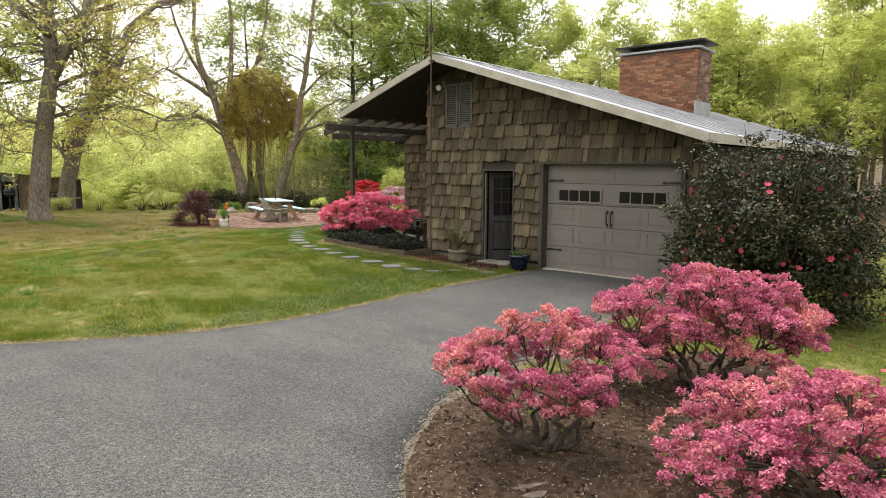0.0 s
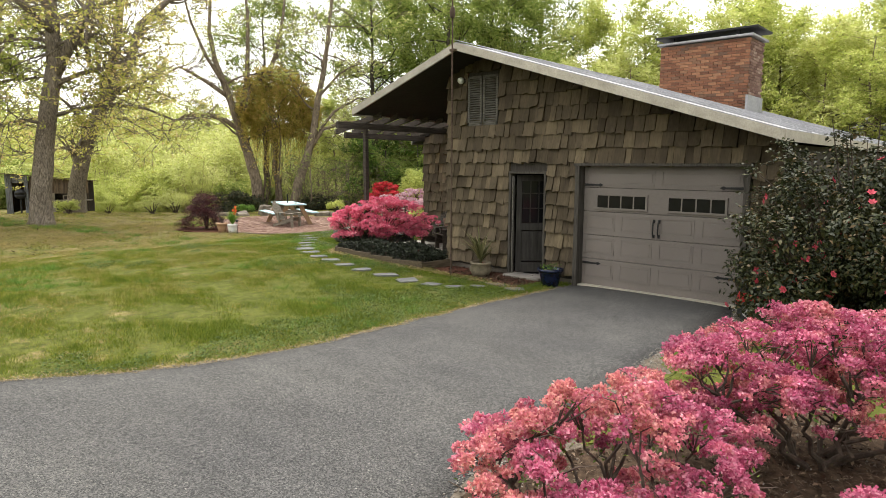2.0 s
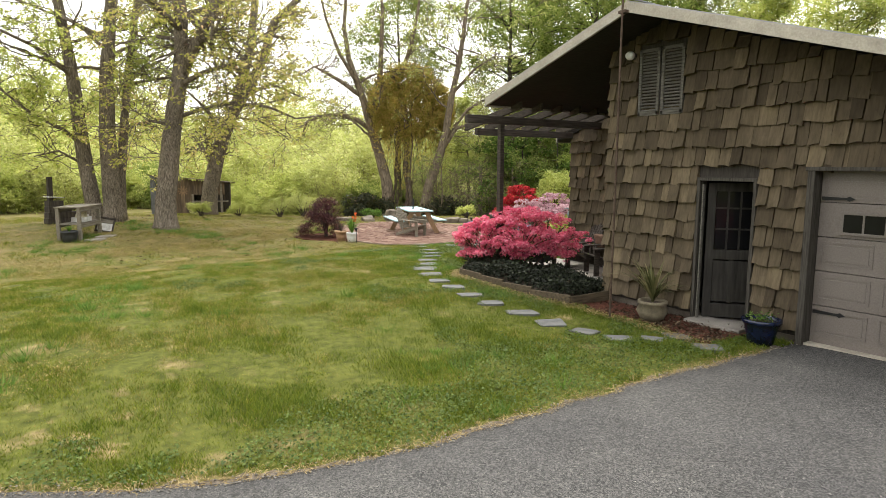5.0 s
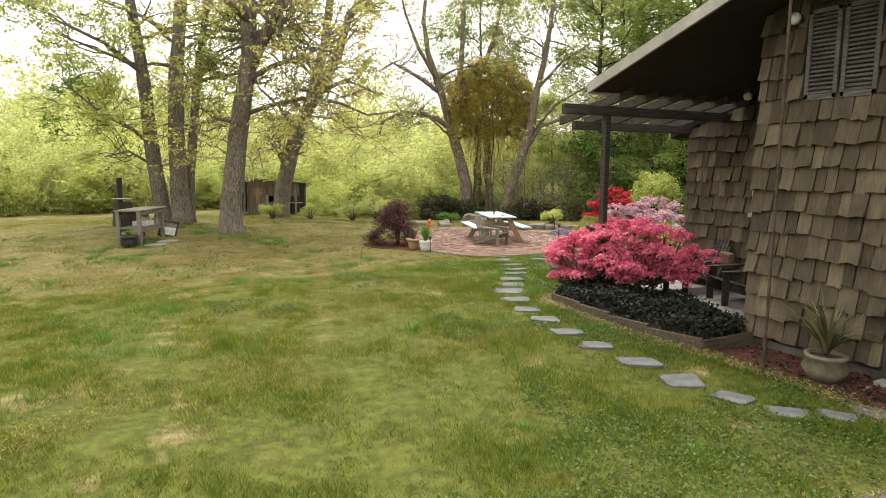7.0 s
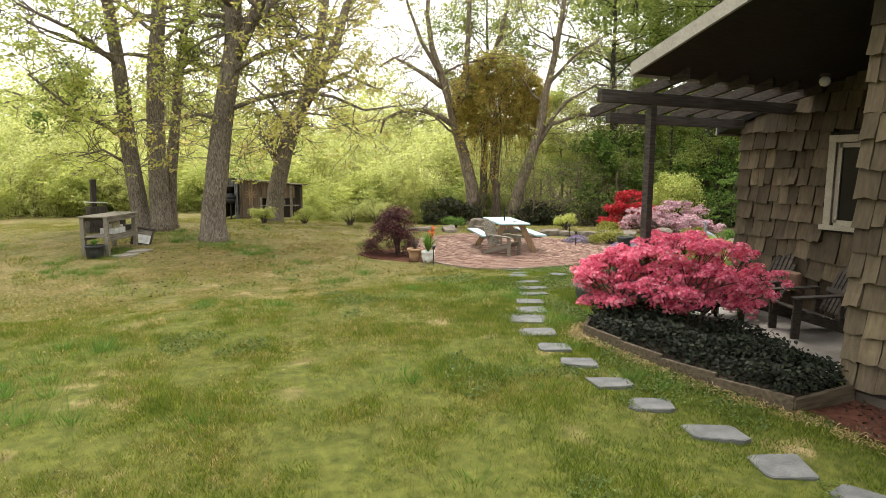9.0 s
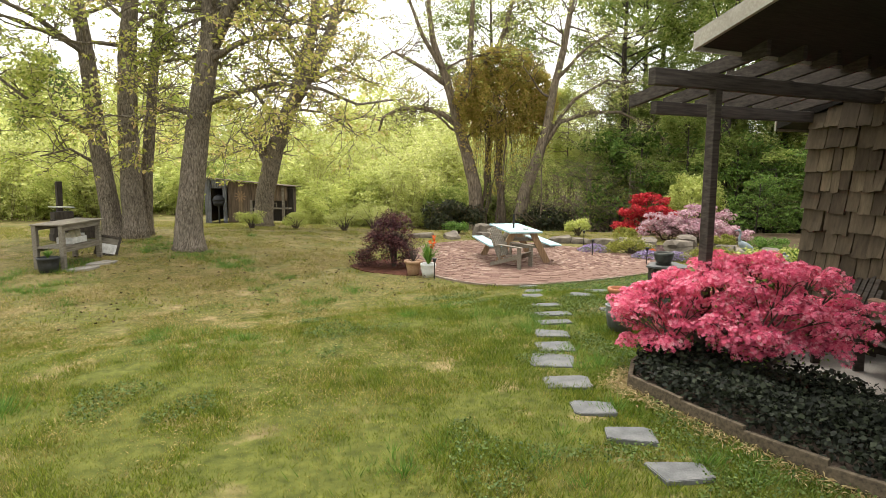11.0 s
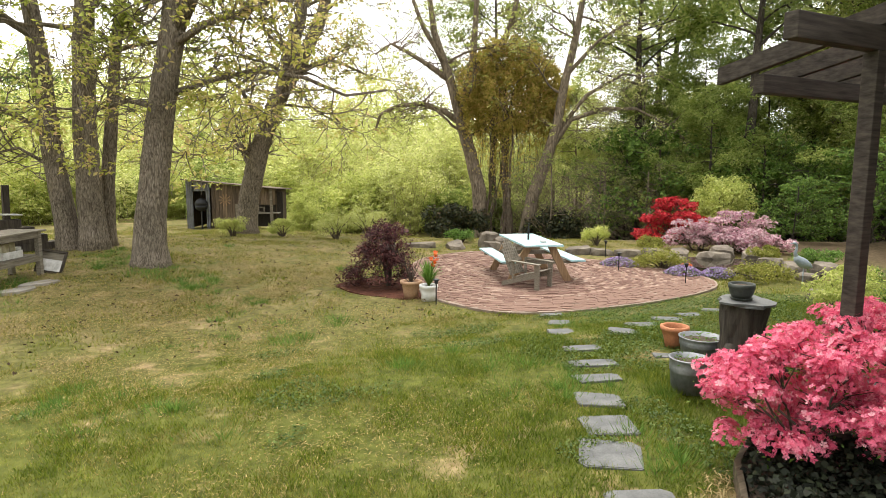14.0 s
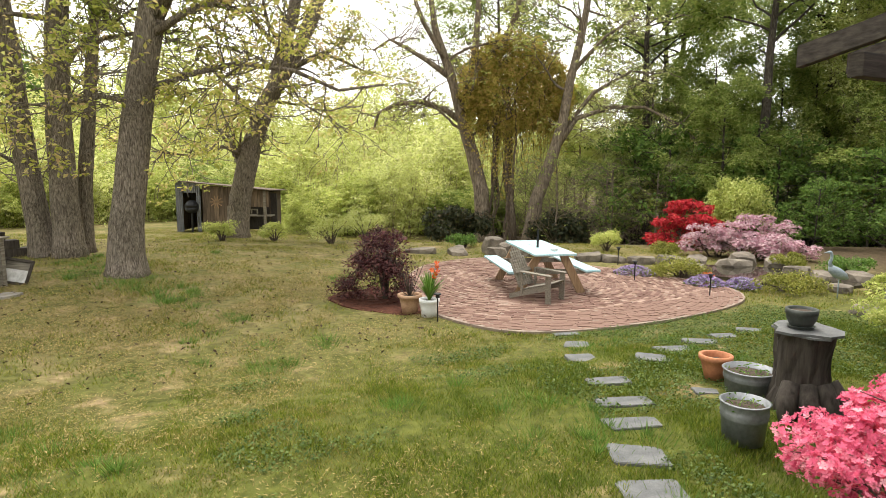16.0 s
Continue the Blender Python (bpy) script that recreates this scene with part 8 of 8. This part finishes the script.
# loose stones along the driveway's rim
rng = np.random.default_rng(9)
pts = []
for edge, n, inward in ((edge_l, 1400, 1), (edge_r, 5200, -1)):
    i = rng.integers(30, 199, n)
    d = edge[np.minimum(i + 1, 199)] - edge[i]
    nrm = np.stack([d[:, 1], -d[:, 0]], axis=1) / np.maximum(np.linalg.norm(d, axis=1, keepdims=True), 1e-6)
    off = np.abs(rng.normal(size=n)) * (0.08 if inward > 0 else 0.2) - 0.06
    p = edge[i] + d * rng.random(n)[:, None] - nrm * inward * off[:, None]
    pts.append(p)
pts = np.concatenate(pts)
k = len(pts)
s = rng.uniform(0.005, 0.014, k)[:, None, None]
octa = np.array([[1, 0, 0], [-0.9, 0.2, 0], [0.1, 1, 0], [0, -1, 0.1], [0.1, 0.1, 0.75], [0, 0, -0.6]])
V = octa[None] * s * rng.uniform(0.7, 1.3, (k, 6, 3))
V[:, :, 0] += pts[:, None, 0]
V[:, :, 1] += pts[:, None, 1]
V[:, :, 2] += 0.02
F = np.array([[0, 2, 4], [2, 1, 4], [1, 3, 4], [3, 0, 4], [2, 0, 5], [1, 2, 5], [3, 1, 5], [0, 3, 5]])
T3 = (np.arange(k)[:, None, None] * 6 + F[None]).reshape(-1, 3)
tagged(new("loose_gravel", arrays("loose_gravel", M_GRAVEL, V.reshape(-1, 3), tris=T3)), "loose pale gravel along the driveway rim", "gravel", kind="stuff")

# bark chips and small stones in the mulch
rng = np.random.default_rng(22)
n = 9000
x, y = rng.uniform(1.5, 7.5, n), rng.uniform(-0.8, 3.6, n)
ok = inside(MULCH, x, y)
x, y = x[ok], y[ok]
p = np.stack([x, y, rng.uniform(0.035, 0.06, len(x))], axis=1)
chip, stone = p[: len(p) * 4 // 5], p[len(p) * 4 // 5:]
v, q = leaf_arrays(chip, rng.normal(size=chip.shape) * 0.5 + np.array([0, 0, 1.0]), 0.045, rng, 0.5)
tagged(new("bark_chips", arrays("bark_chips", M_CHIPS, v, quads=q)), "brown bark chips on the azalea bed", "bark chips", kind="stuff")
v, q = leaf_arrays(stone, rng.normal(size=stone.shape) * 0.4 + np.array([0, 0, 1.0]), 0.02, rng, 0.9)
tagged(new("bed_grit", arrays("bed_grit", M_GRAVEL, v, quads=q)), "small pale grit scattered over the mulch", "gravel", kind="stuff")

# straw and chips along the ivy bed and the wall
rng = np.random.default_rng(23)
n = 2600
t = rng.random(n)
line = resample([(10.2, 7.5), (10.4, 8.6), (10.34, 9.5), (10.28, 9.88), (10.1, 10.6), (9.99, 11.2), (9.98, 11.8), (10.02, 12.45), (10.4, 12.85)], 200)
p = line[(t * 199).astype(int)] + rng.normal(size=(n, 2)) * 0.07
v, q = leaf_arrays(np.stack([p[:, 0], p[:, 1], height(p[:, 0], p[:, 1]) + 0.03], axis=1), rng.normal(size=(n, 3)) * 0.4 + np.array([0, 0, 1.0]), 0.06, rng, 0.15)
tagged(new("dry_straw", arrays("dry_straw", M_STRAW, v, quads=q)), "dry straw along the timber edging", "straw", kind="stuff")
n = 1500
x, y = rng.uniform(10.3, 11.3, n), rng.uniform(7.4, 10.0, n)
ok = inside(MULCH_PORCH, x, y)
x, y = x[ok], y[ok]
v, q = leaf_arrays(np.stack([x, y, np.full(len(x), 0.03)], axis=1), rng.normal(size=(len(x), 3)) * 0.5 + np.array([0, 0, 1.0]), 0.06, rng, 0.4)
tagged(new("wall_bark_chips", arrays("wall_bark_chips", M_CHIPS, v, quads=q)), "bark chips along the foot of the wall", "bark chips", kind="stuff")

# twigs and dead leaves on the mulch and the bare soil
rng = np.random.default_rng(10)
n = 6500
x, y = rng.uniform(2.0, 7.4, n), rng.uniform(-0.8, 3.6, n)
ok = inside(MULCH, x, y)
x, y = x[ok], y[ok]
k = len(x)
v, q = leaf_arrays(np.stack([x, y, np.full(k, 0.05)], axis=1), rng.normal(size=(k, 3)) * 0.25 + np.array([0, 0, 1.0]), 0.055, rng, 0.13)
tagged(new("mulch_litter", arrays("mulch_litter", M_VINEWOOD, v, quads=q)), "dry twigs and bark chips on the mulch", "litter", kind="stuff")
n = 900
x, y = rng.uniform(5, 14, n), rng.uniform(18, 31, n)
ok = lawn_free(x, y)
x, y = x[ok], y[ok]
v, q = leaf_arrays(np.stack([x, y, height(x, y) + 0.03], axis=1), rng.normal(size=(len(x), 3)) * 0.5 + np.array([0, 0, 1.0]), 0.06, rng, 0.5)
tagged(new("dead_leaves", arrays("dead_leaves", M_MULCH, v, quads=q)), "scattered brown dead leaves on the lawn", "leaves", kind="stuff")

# ---- pieces of walls and floors ----
def eave_top(y):
    return roof_z(y) - 0.1


shingle_wall(wall_front, WALL_X, 3.45, 10.05, [(DOOR_Y[0] - 0.01, DOOR_Y[1] + 0.01, -0.2, 2.08), (GAR_Y[0] - 0.1, 6.87, -0.2, 2.2), (8.69, 9.5, 2.95, 3.95)], eave_top, 5)
shingle_wall(wall_back, BACK_X, 10.05, 13.28, [(wy0 - 0.01, wy1 + 0.01, 1.1, 2.6)], eave_top, 6)

BRICK = Mesh().box((0, 0, 0), (0.1, 0.199, 0.06), bevel=0.0).data("brick", M_BRICK)
HALF = Mesh().box((0, 0, 0), (0.1, 0.095, 0.06), bevel=0.0).data("brick", M_BRICK)
g = random.Random(4)
STEP = (CY1 - CY0) / 10.5
z, row = 3.62, 0
while z < 5.27:
    y = CY0
    for k in range(11):
        half = k == (0 if row % 2 else 10)
        w = STEP / 2 if half else STEP
        if z > roof_z(y + w / 2) - 0.02:
            b = new("brick", HALF if half else BRICK)
            b.parent = chimney
            b.matrix_basis = pose(CX0 + 0.045 + g.uniform(-0.004, 0.004), y + w / 2, z, 0, 0, g.uniform(-0.8, 0.8))
        y += w
    z += 0.07
    row += 1
m = Mesh()
z, row = 3.62, 0
while z < 5.27:
    x = CX0 + 0.1 + (0.1 if row % 2 else 0)
    while x < CX1:
        m.box((x, CY0 + 0.045, z), (0.195, 0.1, 0.06)).box((x, CY1 - 0.045, z), (0.195, 0.1, 0.06))
        x += 0.205
    z += 0.07
    row += 1
b = part("side_brickwork", m, M_PAVER, chimney)
b["kind"] = "stuff"

# patio bricks in rings
PAVER = Mesh().box((0, 0, 0), (0.196, 0.062, 0.05)).data("brick", M_PAVER)
g = random.Random(9)
near, rest = 0, Mesh()
for k in range(66):
    r = 0.1 + k * 0.069
    count = max(3, int(2 * math.pi * r / 0.204))
    off = g.uniform(0, 1)
    for i in range(count):
        a = 2 * math.pi * (i + off) / count
        x, y = 14.55 + r * math.cos(a), 21.35 + r * math.sin(a)
        if not inside(PATIO * 0.985 + PATIO.mean(axis=0) * 0.015, np.array([x]), np.array([y]))[0]:
            continue
        zz, t = gz(x, y) + 0.022 + g.uniform(-0.006, 0.006), math.degrees(a) + 90 + g.uniform(-2, 2)
        if y < 18.7 and near < 300:
            b = new("brick", PAVER)
            b.parent = patio_base
            b.matrix_basis = pose(x, y, zz, g.uniform(-1, 1), g.uniform(-1, 1), t)
            near += 1
        else:
            rest.box((x, y, zz), (0.196, 0.062, 0.05), (g.uniform(-1, 1), g.uniform(-1, 1), t))
b = part("paving", rest, M_PAVER, patio_base)
b["kind"] = "stuff"
